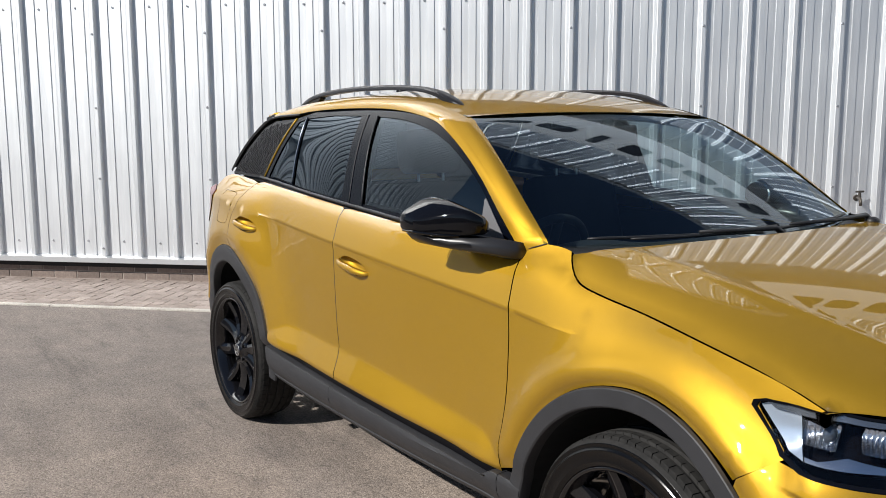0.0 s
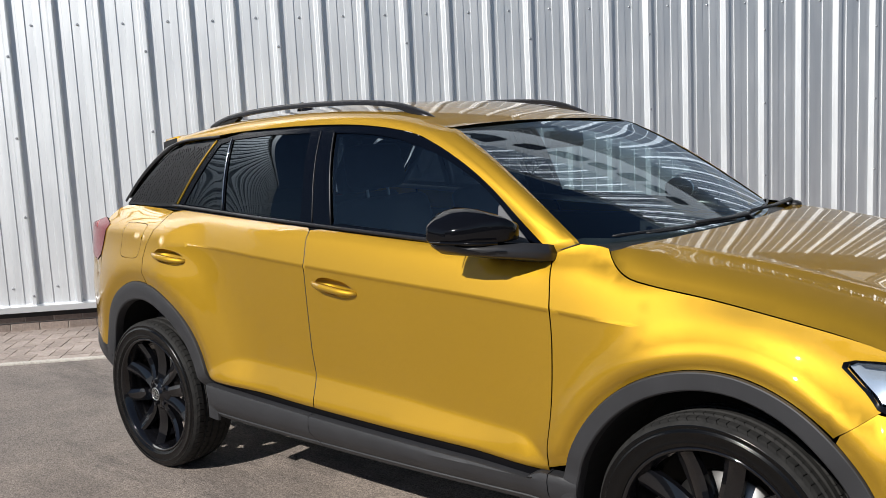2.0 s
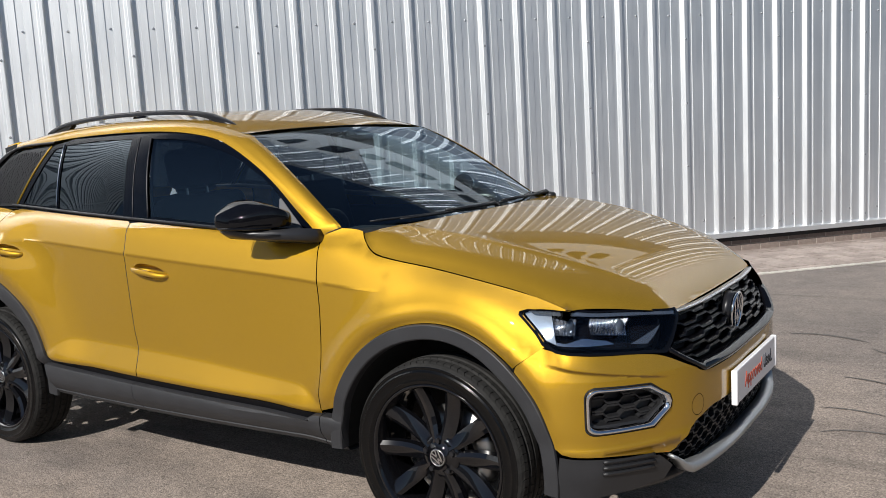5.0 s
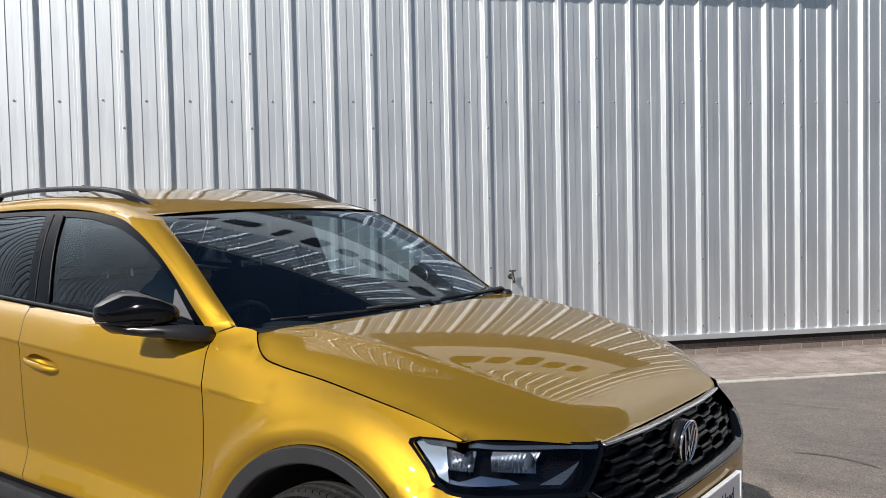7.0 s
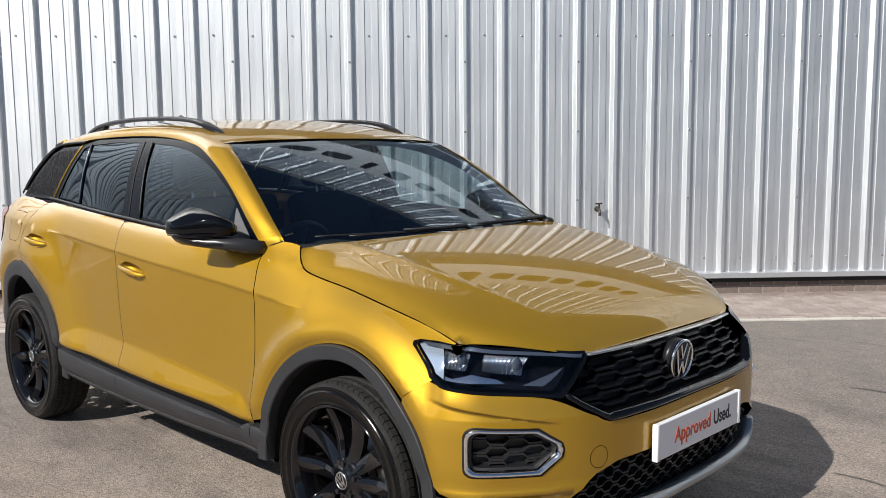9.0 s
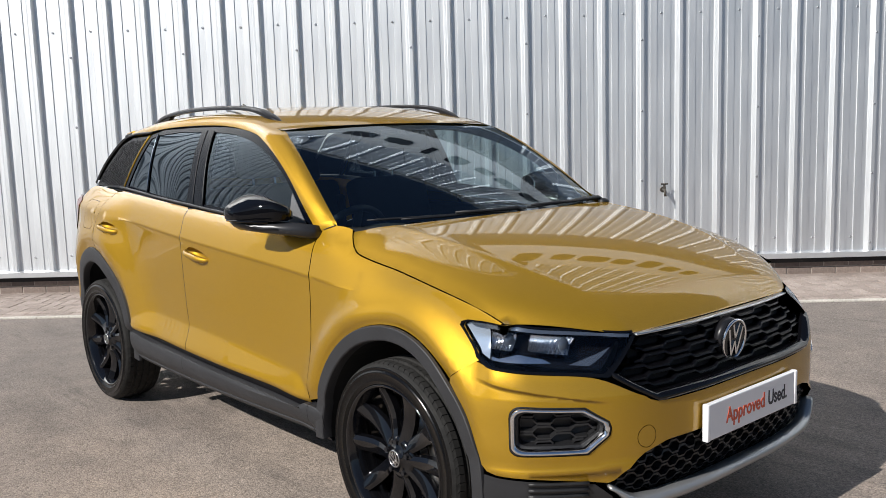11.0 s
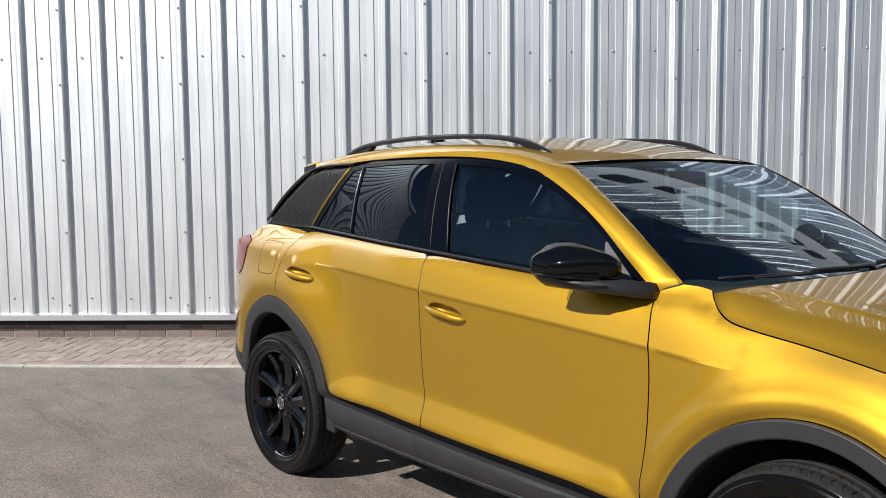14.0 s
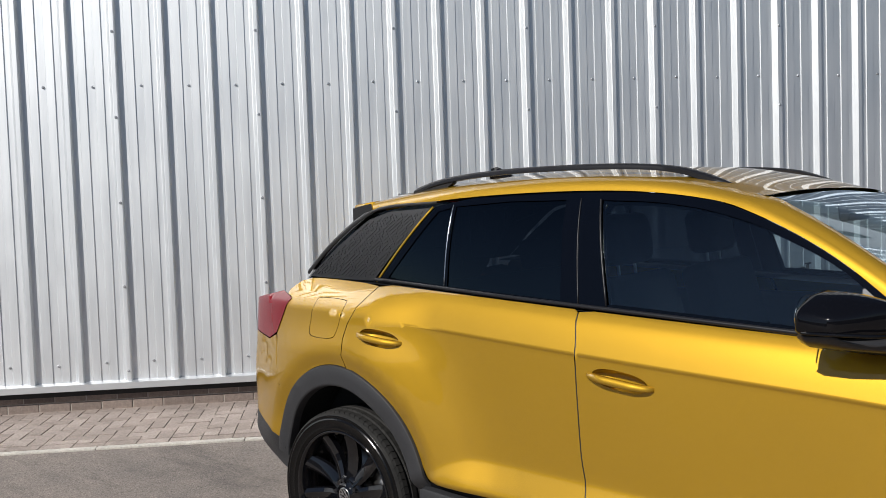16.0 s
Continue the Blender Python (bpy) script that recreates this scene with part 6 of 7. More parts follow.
# -- wheels --
def wheel(x, sgn, turn):
    wh = root("wheel", "gloss black ten-spoke alloy wheel with a tyre")
    wh.parent = car
    wh.matrix_local = Matrix.Translation((x, 0, AXLE_Z))
    W = lambda r, a, y: (r * math.cos(a), sgn * y, r * math.sin(a))
    outer = 0.872
    bm = bmesh.new()
    tread = [(0.250, 0.842), (0.254, 0.856), (0.261, 0.865), (0.266, 0.8655), (0.268, 0.8685), (0.2715, 0.8695), (0.2735, 0.868), (0.284, 0.8715), (0.296, 0.8705), (0.298, 0.8725), (0.3015, 0.872), (0.303, 0.869), (0.312, 0.8665), (0.314, 0.8685), (0.318, 0.867), (0.3255, 0.857), (0.3310, 0.845), (0.3335, 0.825), (0.327, 0.8195), (0.327, 0.811), (0.3345, 0.8085), (0.335, 0.788), (0.328, 0.7855), (0.328, 0.7765), (0.335, 0.774), (0.335, 0.752), (0.328, 0.7495), (0.328, 0.7405), (0.335, 0.738), (0.334, 0.716), (0.327, 0.7135), (0.327, 0.705), (0.333, 0.7025), (0.331, 0.686), (0.325, 0.672), (0.30, 0.655), (0.262, 0.655), (0.250, 0.672)]
    angles = []
    n = 76
    for i in range(n):
        base = i * math.tau / n
        angles += [(base, False), (base + math.tau / n * 0.90, False), (base + math.tau / n * 0.905, True), (base + math.tau / n * 0.995, True)]
    rings = []
    for a, cutin in angles:
        ring = []
        for r, y in tread:
            rr = r
            lean = 0.0
            if r > 0.3295:
                lean = (y - 0.76) * 0.35
                if cutin and not (0.75 < y < 0.79):
                    rr = r - 0.006
            ring.append(W(rr, a + lean, y))
        rings.append(ring)
    rings.append(rings[0])
    loft(bm, rings, closed=False)
    bmesh.ops.remove_doubles(bm, verts=bm.verts, dist=1e-6)
    bmesh.ops.recalc_face_normals(bm, faces=bm.faces)
    tyre = part("tyre", bm, [M_TYRE, M_SIDEWALL], wh, "black tyre with a shiny sidewall and worn tread")
    for f in tyre.data.polygons:
        c = f.center
        f.material_index = 0 if math.hypot(c.x, c.z) > 0.319 or abs(c.y) < 0.84 else 1
        f.use_smooth = f.material_index == 1
    bm = bmesh.new()
    rim_profile = [(0.256, 0.850), (0.2585, 0.860), (0.254, 0.865), (0.247, 0.861), (0.244, 0.850), (0.236, 0.835), (0.231, 0.80), (0.226, 0.72), (0.236, 0.67), (0.250, 0.665)]
    rings = [[W(r, i * math.tau / 64, y) for r, y in rim_profile] for i in range(64)]
    rings.append(rings[0])
    loft(bm, rings, closed=False)
    bmesh.ops.remove_doubles(bm, verts=bm.verts, dist=1e-6)
    bmesh.ops.recalc_face_normals(bm, faces=bm.faces)
    part("rim", bm, M_RIM, wh, "gloss black rim barrel", True)
    for s in range(5):
        for pair in (-1, 1):
            bm = bmesh.new()
            mid = s * math.tau / 5 + turn
            rings = []
            for i in range(13):
                t = i / 12
                r = 0.050 + 0.197 * t
                ang = mid + pair * math.asin((0.021 + 0.053 * t) / r)
                dip = 0.852 - 0.020 * math.sin(math.pi * t) - 0.012 * (1 - t) - 0.004
                wd = 0.0235 + 0.004 * math.sin(math.pi * t) + 0.005 * t * t
                c = Vector((r * math.cos(ang), 0, r * math.sin(ang)))
                side = Vector((-math.sin(ang), 0, math.cos(ang)))
                ring = []
                for k, d in ((-1.0, 0.032), (-0.95, 0.008), (-0.45 * 1.0, 0.0), (0.15, 0.003), (0.95, 0.016), (1.0, 0.034)):
                    kk = k * pair
                    p = c + side * wd * kk
                    ring.append((p.x, sgn * (dip - d), p.z))
                rings.append(ring)
            loft(bm, rings, closed=True)
            bmesh.ops.recalc_face_normals(bm, faces=bm.faces)
            part("spoke", bm, M_RIM, wh, "", True).data.set_sharp_from_angle(angle=radians(24))
    bm = bmesh.new()
    hub_prof = [(0.0, 0.846), (0.030, 0.846), (0.033, 0.842), (0.036, 0.834), (0.060, 0.832), (0.074, 0.826), (0.078, 0.79), (0.05, 0.77)]
    rings = [[W(r, i * math.tau / 40, y) for r, y in hub_prof] for i in range(40)]
    rings.append(rings[0])
    loft(bm, rings, closed=False)
    bmesh.ops.remove_doubles(bm, verts=bm.verts, dist=1e-6)
    bmesh.ops.recalc_face_normals(bm, faces=bm.faces)
    part("hub", bm, M_RIM, wh, "black wheel hub", True)
    HM = Matrix.Translation((0, sgn * 0.8463, 0)) @ pose(0, 0, 0, 90 if sgn < 0 else -90, 0, 0) @ Matrix.Rotation(turn * 2, 4, "Z")
    bm = bmesh.new()
    torus(bm, 0.0275, 0.0022, HM, 28, 6)
    part("cap_ring", bm, M_SATIN_CHROME, wh, "silver cap ring", True)
    bm = bmesh.new()
    flat_bars(bm, HM, strokes(0.0275), 0.0021, 0.0012)
    part("cap_bars", bm, M_SATIN_CHROME, wh, "plain silver cap bars")
    for s in range(5):
        bm = bmesh.new()
        a = s * math.tau / 5 + turn
        c = Vector(W(0.056, a, 0.834))
        bmesh.ops.create_cone(bm, segments=6, radius1=0.0105, radius2=0.009, depth=0.014, cap_ends=True, matrix=Matrix.Translation(c) @ pose(0, 0, 0, 90))
        part("wheel_bolt", bm, M_SATIN, wh)
    bm = bmesh.new()
    disc_prof = [(0.06, 0.745), (0.155, 0.745), (0.157, 0.735), (0.155, 0.722), (0.06, 0.722)]
    rings = [[W(r, i * math.tau / 48, y) for r, y in disc_prof] for i in range(48)]
    rings.append(rings[0])
    loft(bm, rings, closed=False)
    bmesh.ops.remove_doubles(bm, verts=bm.verts, dist=1e-6)
    bmesh.ops.recalc_face_normals(bm, faces=bm.faces)
    part("brake_disc", bm, M_DISC, wh, "steel brake disc", True)
    bm = bmesh.new()
    rings = []
    for i in range(9):
        a = radians(-28 + 56 * i / 8)
        rings.append([W(0.105, a, 0.70), W(0.105, a, 0.775), W(0.13, a, 0.785), W(0.165, a, 0.785), W(0.182, a, 0.77), W(0.182, a, 0.70)])
    loft(bm, rings, closed=True)
    bmesh.ops.recalc_face_normals(bm, faces=bm.faces)
    part("brake_caliper", bm, M_DISC, wh, "pale metal brake caliper", True)
    # arch liner
    bm = bmesh.new()
    arch = ARCH_F if x > 0 else ARCH_R
    rings = []
    for i in range(33):
        a = radians((-2 if x > 0 else 4) + (186 if x > 0 else 160) * i / 32)
        rings.append([(arch[0] + arch[2] * 0.892 * math.cos(a), sgn * y, arch[1] + arch[3] * 0.892 * math.sin(a)) for y in (0.835, 0.60, 0.50)])
    rings2 = loft(bm, rings, closed=False)
    bm.faces.new([r[-1] for r in rings2])
    part("arch_liner", bm, M_LINER, car, "black wheel arch liner")


for x, sgn, turn in ((AXLE_F, -1, 0.34), (AXLE_R, -1, 0.52), (AXLE_F, 1, 0.3), (AXLE_R, 1, 0.9)):
    wheel(x, sgn, turn)


# -- mirrors, handles, rails, wipers --
def door_mirror(sgn):
    mir = root("door_mirror", "gloss black door mirror on a plastic foot")
    mir.parent = car
    if sgn > 0:
        # the far mirror is folded in
        mir.matrix_local = Matrix.Translation((0.72, 0.80, 0)) @ Matrix.Rotation(radians(68), 4, "Z") @ Matrix.Translation((-0.72, -0.80, 0))
    bm = bmesh.new()
    rings = []
    # sections across, from the door outwards
    for y, x0, x1, z0, z1 in ((0.830, 0.61, 0.680, 1.116, 1.142), (0.836, 0.585, 0.712, 1.110, 1.160), (0.862, 0.555, 0.732, 1.107, 1.186), (0.905, 0.53, 0.728, 1.106, 1.211), (0.925, 0.52, 0.708, 1.106, 1.2135), (0.955, 0.506, 0.670, 1.106, 1.202), (0.985, 0.498, 0.625, 1.108, 1.181), (1.002, 0.497, 0.595, 1.112, 1.168), (1.009, 0.502, 0.575, 1.120, 1.158)):
        c = ((x0 + x1) / 2, (z0 + z1) / 2)
        ring = []
        for k in range(24):
            t = k * math.tau / 24
            ct, st = math.cos(t), math.sin(t)
            ex = math.copysign(abs(ct) ** 0.30, ct)
            ez = math.copysign(abs(st) ** 0.30, st)
            xx = c[0] + (x1 - x0) / 2 * ex
            zz = c[1] + (z1 - z0) / 2 * ez
            zz = z0 + 0.012 + (zz - z0 - 0.012) * (1 - 0.50 * max(0.0, (xx - x0) / (x1 - x0) - 0.35))
            ring.append((xx, sgn * y, zz))
        rings.append(ring)
    loft(bm, rings, closed=True)
    bmesh.ops.recalc_face_normals(bm, faces=bm.faces)
    part("shell", bm, M_GLOSS, mir, "gloss black mirror shell", True)
    bm = bmesh.new()
    rings = []
    for y, x0, x1, z0, z1 in ((0.765, 0.62, 0.806, 1.036, 1.088), (0.80, 0.58, 0.800, 1.040, 1.096), (0.85, 0.535, 0.780, 1.054, 1.103), (0.92, 0.508, 0.700, 1.066, 1.105), (0.955, 0.496, 0.640, 1.074, 1.106), (0.978, 0.494, 0.60, 1.088, 1.107), (0.992, 0.500, 0.58, 1.101, 1.108)):
        rings.append([(x0, sgn * y, z0 + 0.01), (x0 + 0.02, sgn * y, z0), (x1 - 0.04, sgn * y, z0), (x1, sgn * y, z0 + 0.008), (x1 - 0.012, sgn * y, z1), (x0 + 0.008, sgn * y, z1)])
    loft(bm, rings, closed=True)
    bmesh.ops.recalc_face_normals(bm, faces=bm.faces)
    part("foot", bm, M_FOOT, mir, "dark plastic mirror foot", True)
    bm = bmesh.new()
    tube(bm, [(0.508, sgn * 0.93, 1.112), (0.502, sgn * 0.985, 1.114), (0.515, sgn * 1.006, 1.115), (0.58, sgn * 1.006, 1.115), (0.66, sgn * 0.992, 1.115), (0.715, sgn * 0.945, 1.113)], 0.0045, 8)
    part("repeater", bm, M_GLOSS, mir, "slim indicator strip", True)
    bm = bmesh.new()
    rings = []
    for k, d in ((1.0, 0.0), (0.95, 0.004)):
        rings.append([(0.494 - d, sgn * (0.905 + 0.085 * k * math.cos(t)), 1.148 + 0.050 * k * math.sin(t)) for t in [i * math.tau / 24 for i in range(24)]])
    loft(bm, rings, closed=True)
    part("mirror_glass", bm, M_CHROME, mir, "mirror glass")
    # triangle behind the mirror
    tri = straight([(0.742, 1.066), (0.600, 1.070), (0.586, 1.200), (0.592, 1.203)], 0.03)
    panel("mirror_triangle", tri, glass_surf(sgn, 0.003), M_SAIL, mir, "satin grey plastic triangle", 0.03, rim=0.006, flip=sgn > 0)


def door_handle(place, sgn):
    """A body-coloured pull bar over a scooped cup."""
    x0, x1, z0, z1 = place
    hd = root("door_handle", "gold door handle over a scooped cup")
    hd.parent = car
    n = 20
    bm = bmesh.new()
    rings = []
    for i in range(n + 1):
        t = i / n
        x = x0 + (x1 - x0) * t
        z = z0 + (z1 - z0) * t
        y = half_width(x, z)
        out = 0.004 + 0.030 * min(1.0, math.sin(math.pi * min(1, max(0, t))) ** 0.55 * 1.15)
        h = 0.0125 * (0.55 + 0.45 * math.sin(math.pi * t) ** 0.5)
        z -= 0.004
        rings.append([(x, sgn * (y + out - 0.012), z - h), (x, sgn * (y + out - 0.003), z - h * 0.9), (x, sgn * (y + out), z - h * 0.1), (x, sgn * (y + out - 0.004), z + h * 0.8), (x, sgn * (y + out - 0.013), z + h)])
    loft(bm, rings, closed=True)
    bmesh.ops.recalc_face_normals(bm, faces=bm.faces)
    part("pull_bar", bm, M_PAINT, hd, "gold pull bar", True)
    bm = bmesh.new()
    rings = []
    for k, d in ((1.0, 0.0), (0.97, 0.006), (0.90, 0.020), (0.75, 0.033), (0.45, 0.040)):
        rings.append([(x, sgn * (half_width(x, z) - d), z) for x, z in cup_outline(x0, x1, z0, z1, k)])
    vs = loft(bm, rings, closed=True, caps=False)
    bm.faces.new(vs[-1])
    bmesh.ops.recalc_face_normals(bm, faces=bm.faces)
    bmesh.ops.reverse_faces(bm, faces=bm.faces)
    part("cup", bm, M_PAINT, hd, "gold scooped handle cup", True)


for sgn in (-1, 1):
    door_mirror(sgn)
    door_handle(HANDLE_F, sgn)
    door_handle(HANDLE_R, sgn)
    # roof rail
    rail = root("roof_rail", "satin black raised roof rail")
    rail.parent = car
    rail_top = pchip([(-1.150, 1.516), (-1.12, 1.528), (-0.98, 1.558), (-0.80, 1.573), (-0.60, 1.579), (-0.40, 1.578), (-0.22, 1.572), (-0.10, 1.563), (0.0, 1.548), (0.06, 1.530), (0.12, 1.507), (0.166, 1.485)])

    def rail_section(x, low):
        """A flat-topped bar, rounded over, a little wider towards its feet."""
        w = 0.017 + 0.006 * smooth(-0.15, 0.05, x) * (1 - smooth(0.08, 0.166, x)) - 0.010 * smooth(0.10, 0.166, x) - 0.008 * smooth(-1.05, -1.15, x)
        top_line, yc = rail_top(x), 0.533 - 0.004 * smooth(0.0, 0.166, x)
        sec = ((-1.0, low), (-1.0, top_line - 0.007), (-0.75, top_line - 0.002), (-0.3, top_line), (0.3, top_line), (0.75, top_line - 0.003), (1.0, top_line - 0.009), (1.0, low))
        return [(x, sgn * (yc + w * k), max(z, low)) for k, z in sec]

    bm = bmesh.new()
    loft(bm, [rail_section(x, rail_top(x) - 0.020 - 0.004 * smooth(-0.1, 0.1, x)) for x in [-1.150 + 1.316 * i / 60 for i in range(61)]], closed=True)
    bmesh.ops.recalc_face_normals(bm, faces=bm.faces)
    part("rail_bar", bm, M_SATIN, rail, "satin black rail bar", True).data.set_sharp_from_angle(angle=radians(38))
    for x0, x1 in ((0.035, 0.162), (-1.146, -0.945)):
        bm = bmesh.new()
        rings = []
        for i in range(13):
            x = x0 + (x1 - x0) * i / 12
            ze, ye = rail_u(x)
            zr = ze + (roof_mid(x) - ze) * (1 - (0.533 / ye) ** 2.6) - 0.012
            lift = smooth(-0.99, -0.945, x) * 0.022 if x < 0 else (1 - smooth(0.035, 0.075, x)) * 0.014
            w = 0.013 * (1 - 0.45 * smooth(0.09, 0.162, abs(x)) * (x > 0))
            rings.append([(x, sgn * (0.532 - w), zr + lift), (x, sgn * (0.532 + w), zr + lift), (x, sgn * (0.532 + w), rail_top(x) - 0.012), (x, sgn * (0.532 - w), rail_top(x) - 0.012)])
        loft(bm, rings, closed=True)
        bmesh.ops.recalc_face_normals(bm, faces=bm.faces)
        part("rail_foot", bm, M_TRIM_DARK, rail, "black rail foot")

bm = bmesh.new()
rings = []
for x, h, w in ((-1.00, 0.0, 0.03), (-1.05, 0.020, 0.027), (-1.10, 0.052, 0.02), (-1.135, 0.070, 0.012), (-1.165, 0.066, 0.010), (-1.17, 0.0, 0.02)):
    zb = roof_mid(x) - 0.004
    rings.append([(x, -w, zb), (x, -w * 0.25, zb + h + 0.004), (x, w * 0.25, zb + h + 0.004), (x, w, zb)])
loft(bm, rings, closed=True)
bmesh.ops.recalc_face_normals(bm, faces=bm.faces)
part("antenna_fin", bm, M_GLOSS, car, "black shark fin antenna", True)

# cowl and wipers
bm = bmesh.new()
rings = []
for i in range(41):
    s = -1 + 2 * i / 40
    k = abs(s)
    p = Vector(screen_fn((s + 1) / 2, 0.0))
    x1 = 1.16 - 0.155 * k ** 2.2
    rings.append([(p.x + 0.004, 0.722 * s, p.z - 0.006), (p.x + 0.03, 0.722 * s, p.z - 0.018), (x1, 0.722 * s, 1.050)])
loft(bm, rings, closed=False)
bmesh.ops.recalc_face_normals(bm, faces=bm.faces)
part("cowl", bm, M_TRIM_DARK, car, "black plastic cowl below the windscreen", True)
for y0, y1, yp in ((0.60, -0.50, 0.62), (-0.02, -0.62, 0.05)):
    wip = root("wiper", "black windscreen wiper")
    wip.parent = car
    bm = bmesh.new()
    pts = []
    for i in range(17):
        t = i / 16
        y = y0 + (y1 - y0) * t
        p = Vector(screen_fn((y / 0.73 + 1) / 2, 0.020 + 0.012 * math.sin(math.pi * t)))
        pts.append(p + Vector((0.010, 0, 0.012)))
    tube(bm, pts, [0.005] * 16 + [0.003], 6)
    part("blade", bm, M_TRIM_DARK, wip, "black wiper blade", True)
    bm = bmesh.new()
    base = Vector((1.075 - 0.12 * abs(yp) ** 2, yp, 1.078))
    mid = pts[7] + Vector((0.010, 0, 0.010))
    tube(bm, [base, base + Vector((-0.01, -0.04, 0.03)), base.lerp(mid, 0.5) + Vector((0, 0, 0.012)), mid], [0.012, 0.010, 0.007, 0.005], 8)
    part("wiper_arm", bm, M_TRIM_DARK, wip, "black wiper arm", True)
# far corner of the cowl, a raised black cap
for s in (1,):
    bm = bmesh.new()
    bmesh.ops.create_uvsphere(bm, u_segments=12, v_segments=8, radius=0.020, matrix=Matrix.Translation((1.036, s * 0.597, 1.088)) @ Matrix.Diagonal((1.2, 1.4, 0.8, 1)))
    part("cowl_cap", bm, M_TRIM_DARK, car, "black cowl corner cap", True)

# -- tail --
def tail_fn(u, v):
    s = 2 * u - 1
    z = 0.565 + 0.605 * v
    x = -2.02 - 0.07 * (1 - abs(s) ** 3) + 0.35 * smooth(0.85, 1.17, z)
    return (x, s * min(0.74, half_width(-2.0, min(max(z, 0.35), 1.10)) - 0.02), z)


grid_patch("tailgate", tail_fn, 16, 16, M_PAINT, car, "gold tailgate", flip=True)


def rear_glass_fn(u, v):
    s = 2 * u - 1
    a = Vector((-1.73 + 0.06 * s * s, 0.66 * s, 1.16))
    b = Vector((-1.38 + 0.06 * s * s, 0.56 * s, 1.470 + 0.03 * (1 - s * s)))
    p = a.lerp(b, v)
    return p + Vector((-0.3, 0, 0.9)) * 0.03 * 4 * v * (1 - v)


for sgn in (-1, 1):
    bm = bmesh.new()
    outer = run([(-1.600, 1.170), (-1.46, 1.292), (-1.30, 1.405), (-1.20, 1.440)], 0.03)
    rows = []
    for i, (x, z) in enumerate(outer):
        v = i / (len(outer) - 1)
        q = rear_glass_fn(1.0 if sgn > 0 else 0.0, v)
        rows.append([(x, sgn * (glass_y(x, z) - 0.012), z), ((x + q.x) / 2, sgn * (glass_y(x, z) - 0.02 + abs(q.y)) / 2, (z + q.z) / 2), tuple(q)])
    loft(bm, rows, closed=False)
    part("rear_pillar_trim", bm, M_TRIM_DARK, car, "black trim beside the tailgate window", True)

grid_patch("tailgate_glass", rear_glass_fn, 16, 10, M_DARK_GLASS, car, "dark tailgate window", flip=True)
bm = bmesh.new()
rings = []
for i in range(21):
    s = -1 + 2 * i / 20
    ye = 0.592
    z = 1.470 + 0.035 * (1 - s * s)
    rings.append([(-1.33, s * ye, z + 0.006), (-1.44, s * (ye - 0.01), z - 0.004), (-1.455, s * (ye - 0.012), z - 0.020), (-1.43, s * (ye - 0.01), z - 0.045), (-1.33, s * ye, z - 0.03)])
loft(bm, rings, closed=True)
bmesh.ops.recalc_face_normals(bm, faces=bm.faces)
part("roof_spoiler", bm, M_PAINT, car, "gold roof spoiler", True)
for sgn in (-1, 1):
    bm = bmesh.new()
    loft(bm, [[(-1.34, sgn * y, 1.470), (-1.45, sgn * y, 1.452), (-1.45, sgn * y, 1.36), (-1.33, sgn * y, 1.395)] for y in (0.560, 0.592)], closed=True)
    part("spoiler_end", bm, M_TRIM_DARK, car, "black spoiler end plate")

# shoulder between body and windows at the rear, inner structure and floor
for sgn in (-1, 1):
    bm = bmesh.new()
    rings = []
    for i in range(31):
        x = -1.60 + 2.22 * i / 30
        z = min(top_z(x), 1.165) - 0.004
        rings.append([(x, sgn * (half_width(x, z) - 0.006), z), (x, sgn * 0.60, z - 0.006)])
    loft(bm, rings, closed=False)
    part("window_ledge", bm, M_TRIM_DARK, car, "black ledge under the windows")
    bm = bmesh.new()
    add_box(bm, -1.05, sgn * 0.70, 0.33, 0.78, sgn * 0.76, 1.03, 0.02)
    add_box(bm, -1.70, sgn * 0.56, 0.40, -1.02, sgn * 0.62, 1.05, 0.02)
    part("door_card", bm, M_INSIDE, car, "dark door lining")
bm = bmesh.new()
add_box(bm, -0.86, -0.80, 0.305, 0.90, 0.80, 0.37, 0.02)
add_box(bm, 0.86, -0.50, 0.25, 1.85, 0.50, 0.36, 0.03)
add_box(bm, -1.95, -0.50, 0.22, -0.82, 0.50, 0.40, 0.03)
part("underbody", bm, M_LINER, car, "black underbody")
bm = bmesh.new()
add_box(bm, 0.92, -0.49, 0.36, 1.90, 0.49, 0.76, 0.05)
add_box(bm, 0.96, -0.66, 0.86, 1.60, 0.66, 0.90, 0.02)
part("engine_bay", bm, M_LINER, car, "dark engine bay")
bm = bmesh.new()
add_box(bm, -1.95, -0.60, 0.40, -1.10, 0.60, 0.80, 0.05)
add_box(bm, -1.90, -0.56, 0.60, -1.84, 0.56, 0.98, 0.02)
part("boot_floor", bm, M_INSIDE, car, "dark boot")


def liner_fn(u, v):
    x, y, z = roof_fn(u, v)
    return (x, y * 0.97, z - 0.03)


grid_patch("headliner", liner_fn, 20, 12, M_HEADLINER, car, "grey headliner", flip=True)

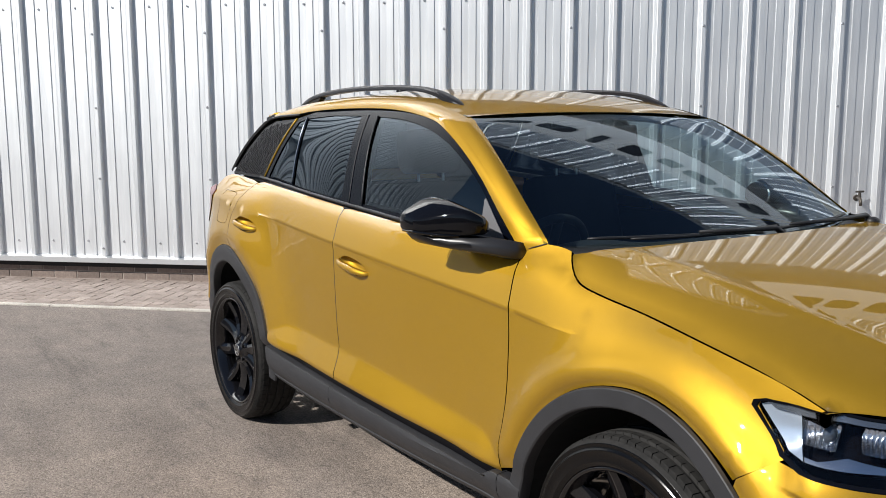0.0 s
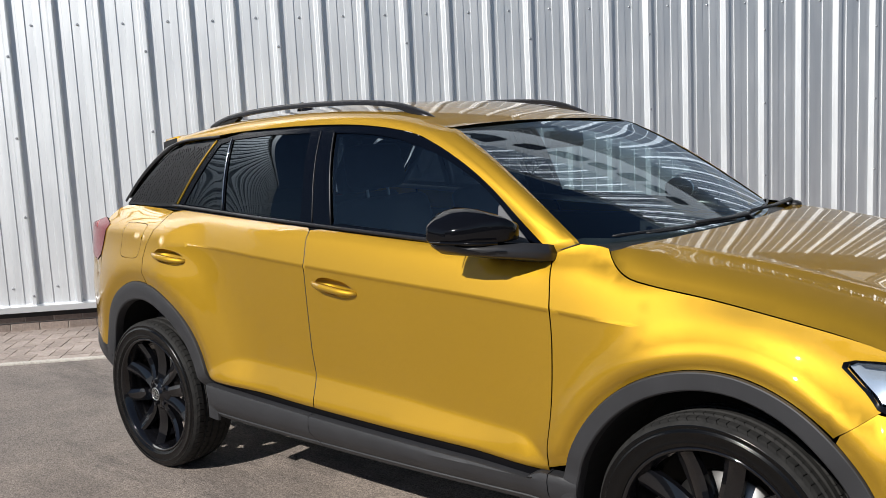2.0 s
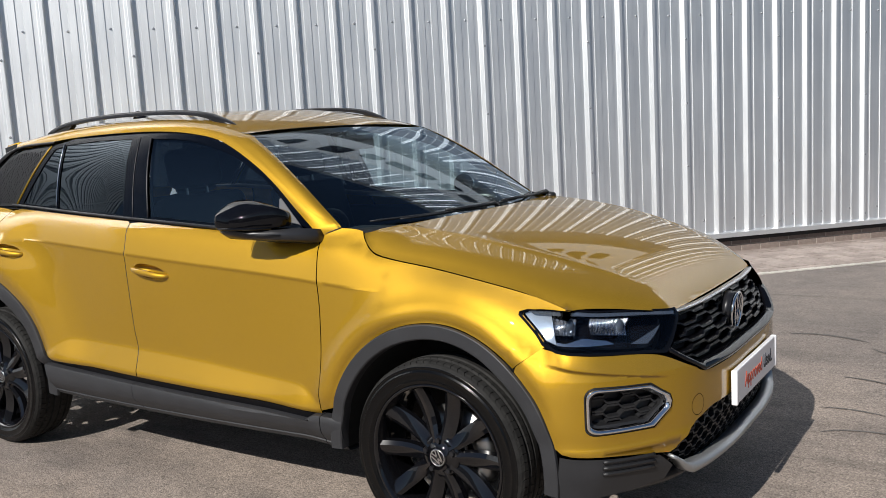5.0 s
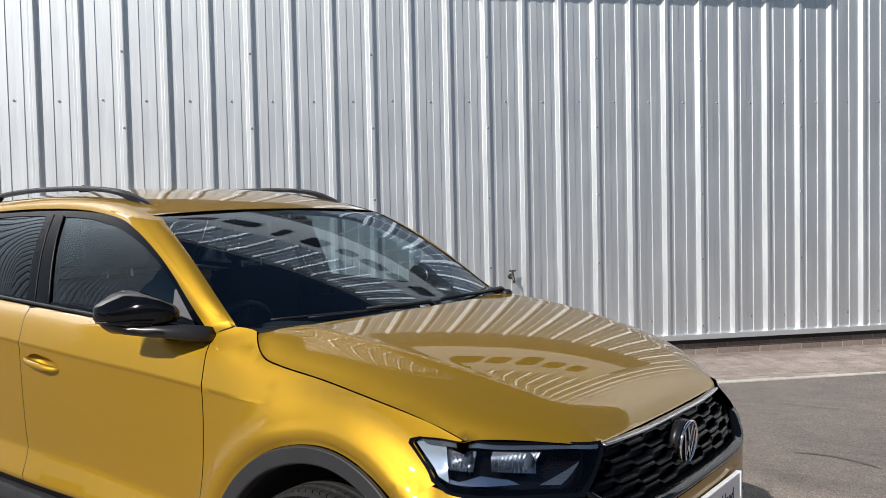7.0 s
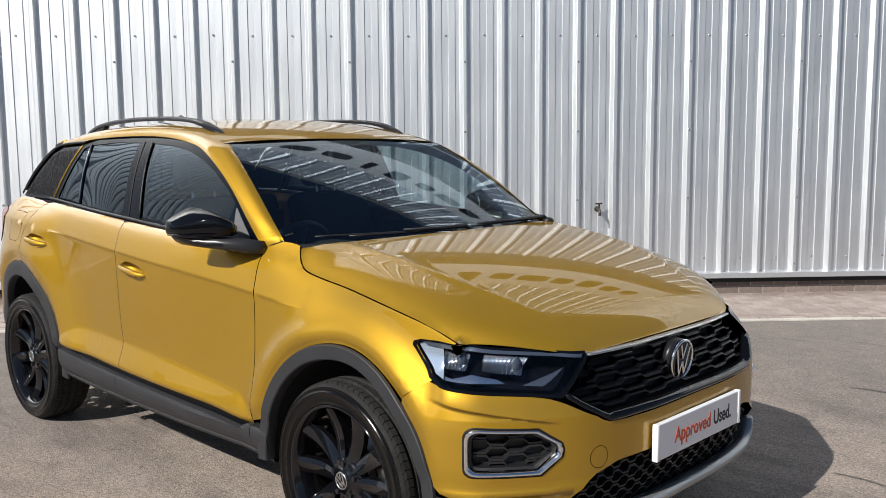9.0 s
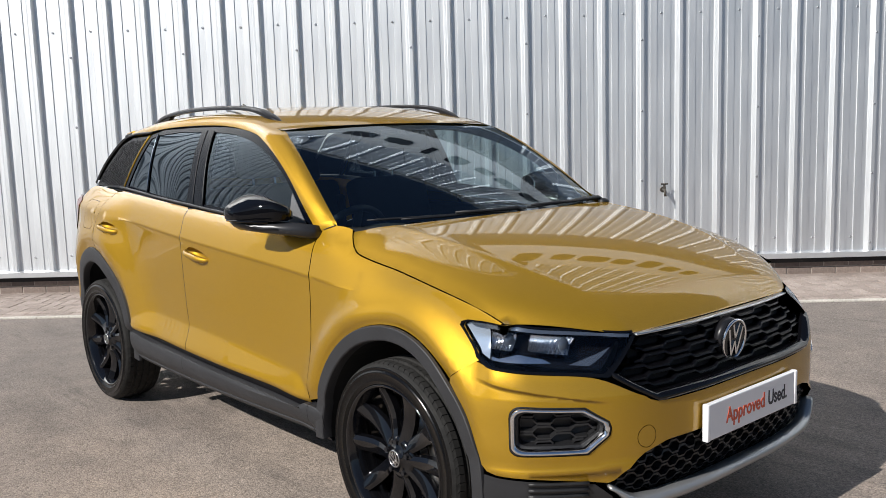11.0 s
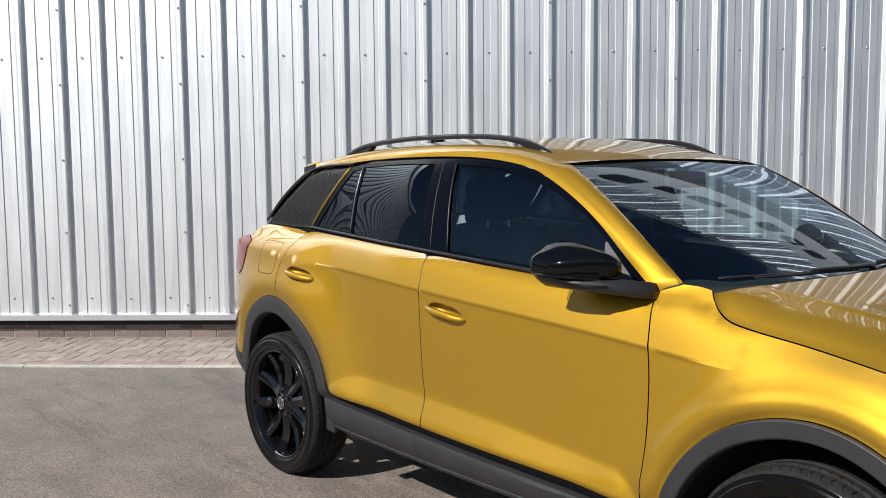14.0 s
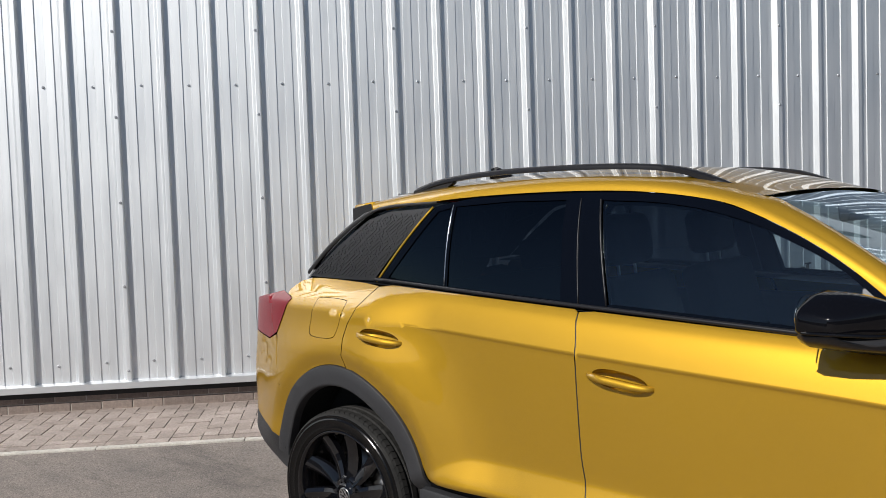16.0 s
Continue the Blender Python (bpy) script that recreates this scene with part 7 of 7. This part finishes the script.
# -- cabin --
bm = bmesh.new()
rings = []
for i in range(31):
    s = -1 + 2 * i / 30
    y = 0.68 * s
    hump = 0.035 * math.exp(-((y + 0.36) / 0.19) ** 2)
    xr = 0.50
    rings.append([(1.02 - 0.16 * s * s, y, 1.035), (0.80, y, 1.030 + hump * 0.6), (0.62, y, 1.015 + hump), (xr, y, 0.985 + hump), (xr + 0.02, y, 0.90), (xr + 0.10, y, 0.72), (0.80, y, 0.62)])
loft(bm, rings, closed=False)
bmesh.ops.recalc_face_normals(bm, faces=bm.faces)
part("dashboard", bm, M_INSIDE, car, "dark dashboard", True)
wheel_m = Matrix.Translation((0.40, -0.36, 0.945)) @ pose(0, 0, 0, 0, -64, 0)
steer = root("steering_wheel", "dark steering wheel")
steer.parent = car
bm = bmesh.new()
torus(bm, 0.18, 0.016, wheel_m, 36, 10)
part("steering_rim", bm, M_INSIDE, steer, "dark leather rim", True)
bm = bmesh.new()
for a in (0, 180, 270):
    p = Vector((0.18 * math.cos(radians(a)), 0.18 * math.sin(radians(a)), 0))
    tube(bm, [wheel_m @ Vector((0, 0, -0.02)), wheel_m @ p], 0.018, 8)
bmesh.ops.create_uvsphere(bm, u_segments=16, v_segments=10, radius=0.07, matrix=wheel_m @ Matrix.Diagonal((1, 1, 0.4, 1)))
part("steering_boss", bm, M_INSIDE, steer, "dark centre boss", True)


def rounded_slab(bm, m, w, h, d, r=0.04):
    made = add_box(bm, -w / 2, -d / 2, 0, w / 2, d / 2, h)
    edges = list({e for v in made for e in v.link_edges})
    bmesh.ops.bevel(bm, geom=edges, offset=r, segments=4, affect="EDGES", profile=0.6)
    bmesh.ops.transform(bm, matrix=m, verts=bm.verts)


def seat(x, y):
    st = root("seat", "dark fabric seat with headrest")
    st.parent = car
    bm = bmesh.new()
    rounded_slab(bm, Matrix.Translation((x + 0.24, y, 0.52)) @ pose(0, 0, 0, 0, 0, 90), 0.50, 0.17, 0.52, 0.05)
    part("cushion", bm, M_FABRIC, st, "dark seat cushion", True)
    bm = bmesh.new()
    rounded_slab(bm, Matrix.Translation((x, y, 0.60)) @ pose(0, 0, 0, 0, -16, 0) @ pose(0, 0, 0, 0, 0, 90), 0.48, 0.61, 0.13, 0.05)
    part("backrest", bm, M_FABRIC, st, "dark seat backrest", True)
    bm = bmesh.new()
    rounded_slab(bm, Matrix.Translation((x - 0.175, y, 1.222)) @ pose(0, 0, 0, 0, -8, 0) @ pose(0, 0, 0, 0, 0, 90), 0.27, 0.18, 0.115, 0.05)
    part("headrest", bm, M_FABRIC, st, "dark headrest", True)
    for dy in (-0.06, 0.06):
        bm = bmesh.new()
        tube(bm, [(x - 0.165, y + dy, 1.12), (x - 0.178, y + dy, 1.23)], 0.006, 8)
        part("headrest_post", bm, M_SATIN_CHROME, st)


seat(-0.125, -0.37)
seat(-0.125, 0.37)
bench = root("rear_bench", "dark rear bench seat")
bench.parent = car
bm = bmesh.new()
rounded_slab(bm, Matrix.Translation((-0.72, 0, 0.50)) @ pose(0, 0, 0, 0, 0, 90), 1.24, 0.18, 0.48, 0.05)
part("cushion", bm, M_FABRIC, bench, "dark bench cushion", True)
bm = bmesh.new()
rounded_slab(bm, Matrix.Translation((-0.98, 0, 0.60)) @ pose(0, 0, 0, 0, -18, 0) @ pose(0, 0, 0, 0, 0, 90), 1.24, 0.56, 0.13, 0.05)
part("backrest", bm, M_FABRIC, bench, "dark bench backrest", True)
for y in (-0.38, 0.38):
    bm = bmesh.new()
    rounded_slab(bm, Matrix.Translation((-1.16, y, 1.14)) @ pose(0, 0, 0, 0, -10, 0) @ pose(0, 0, 0, 0, 0, 90), 0.26, 0.14, 0.09, 0.035)
    part("headrest", bm, M_FABRIC, bench, "dark rear headrest", True)
inner = root("rearview_mirror", "dark interior mirror")
inner.parent = car
bm = bmesh.new()
rounded_slab(bm, Matrix.Translation((0.36, 0, 1.355)) @ pose(0, 0, 0, 0, -6, 0) @ pose(0, 0, 0, 0, 0, 90), 0.24, 0.065, 0.035, 0.014)
part("mirror_body", bm, M_INSIDE, inner, "dark mirror body", True)
bm = bmesh.new()
tube(bm, [(0.36, 0, 1.40), (0.33, 0, 1.435)], 0.02, 8)
part("mirror_stem", bm, M_INSIDE, inner, "dark mirror stem", True)
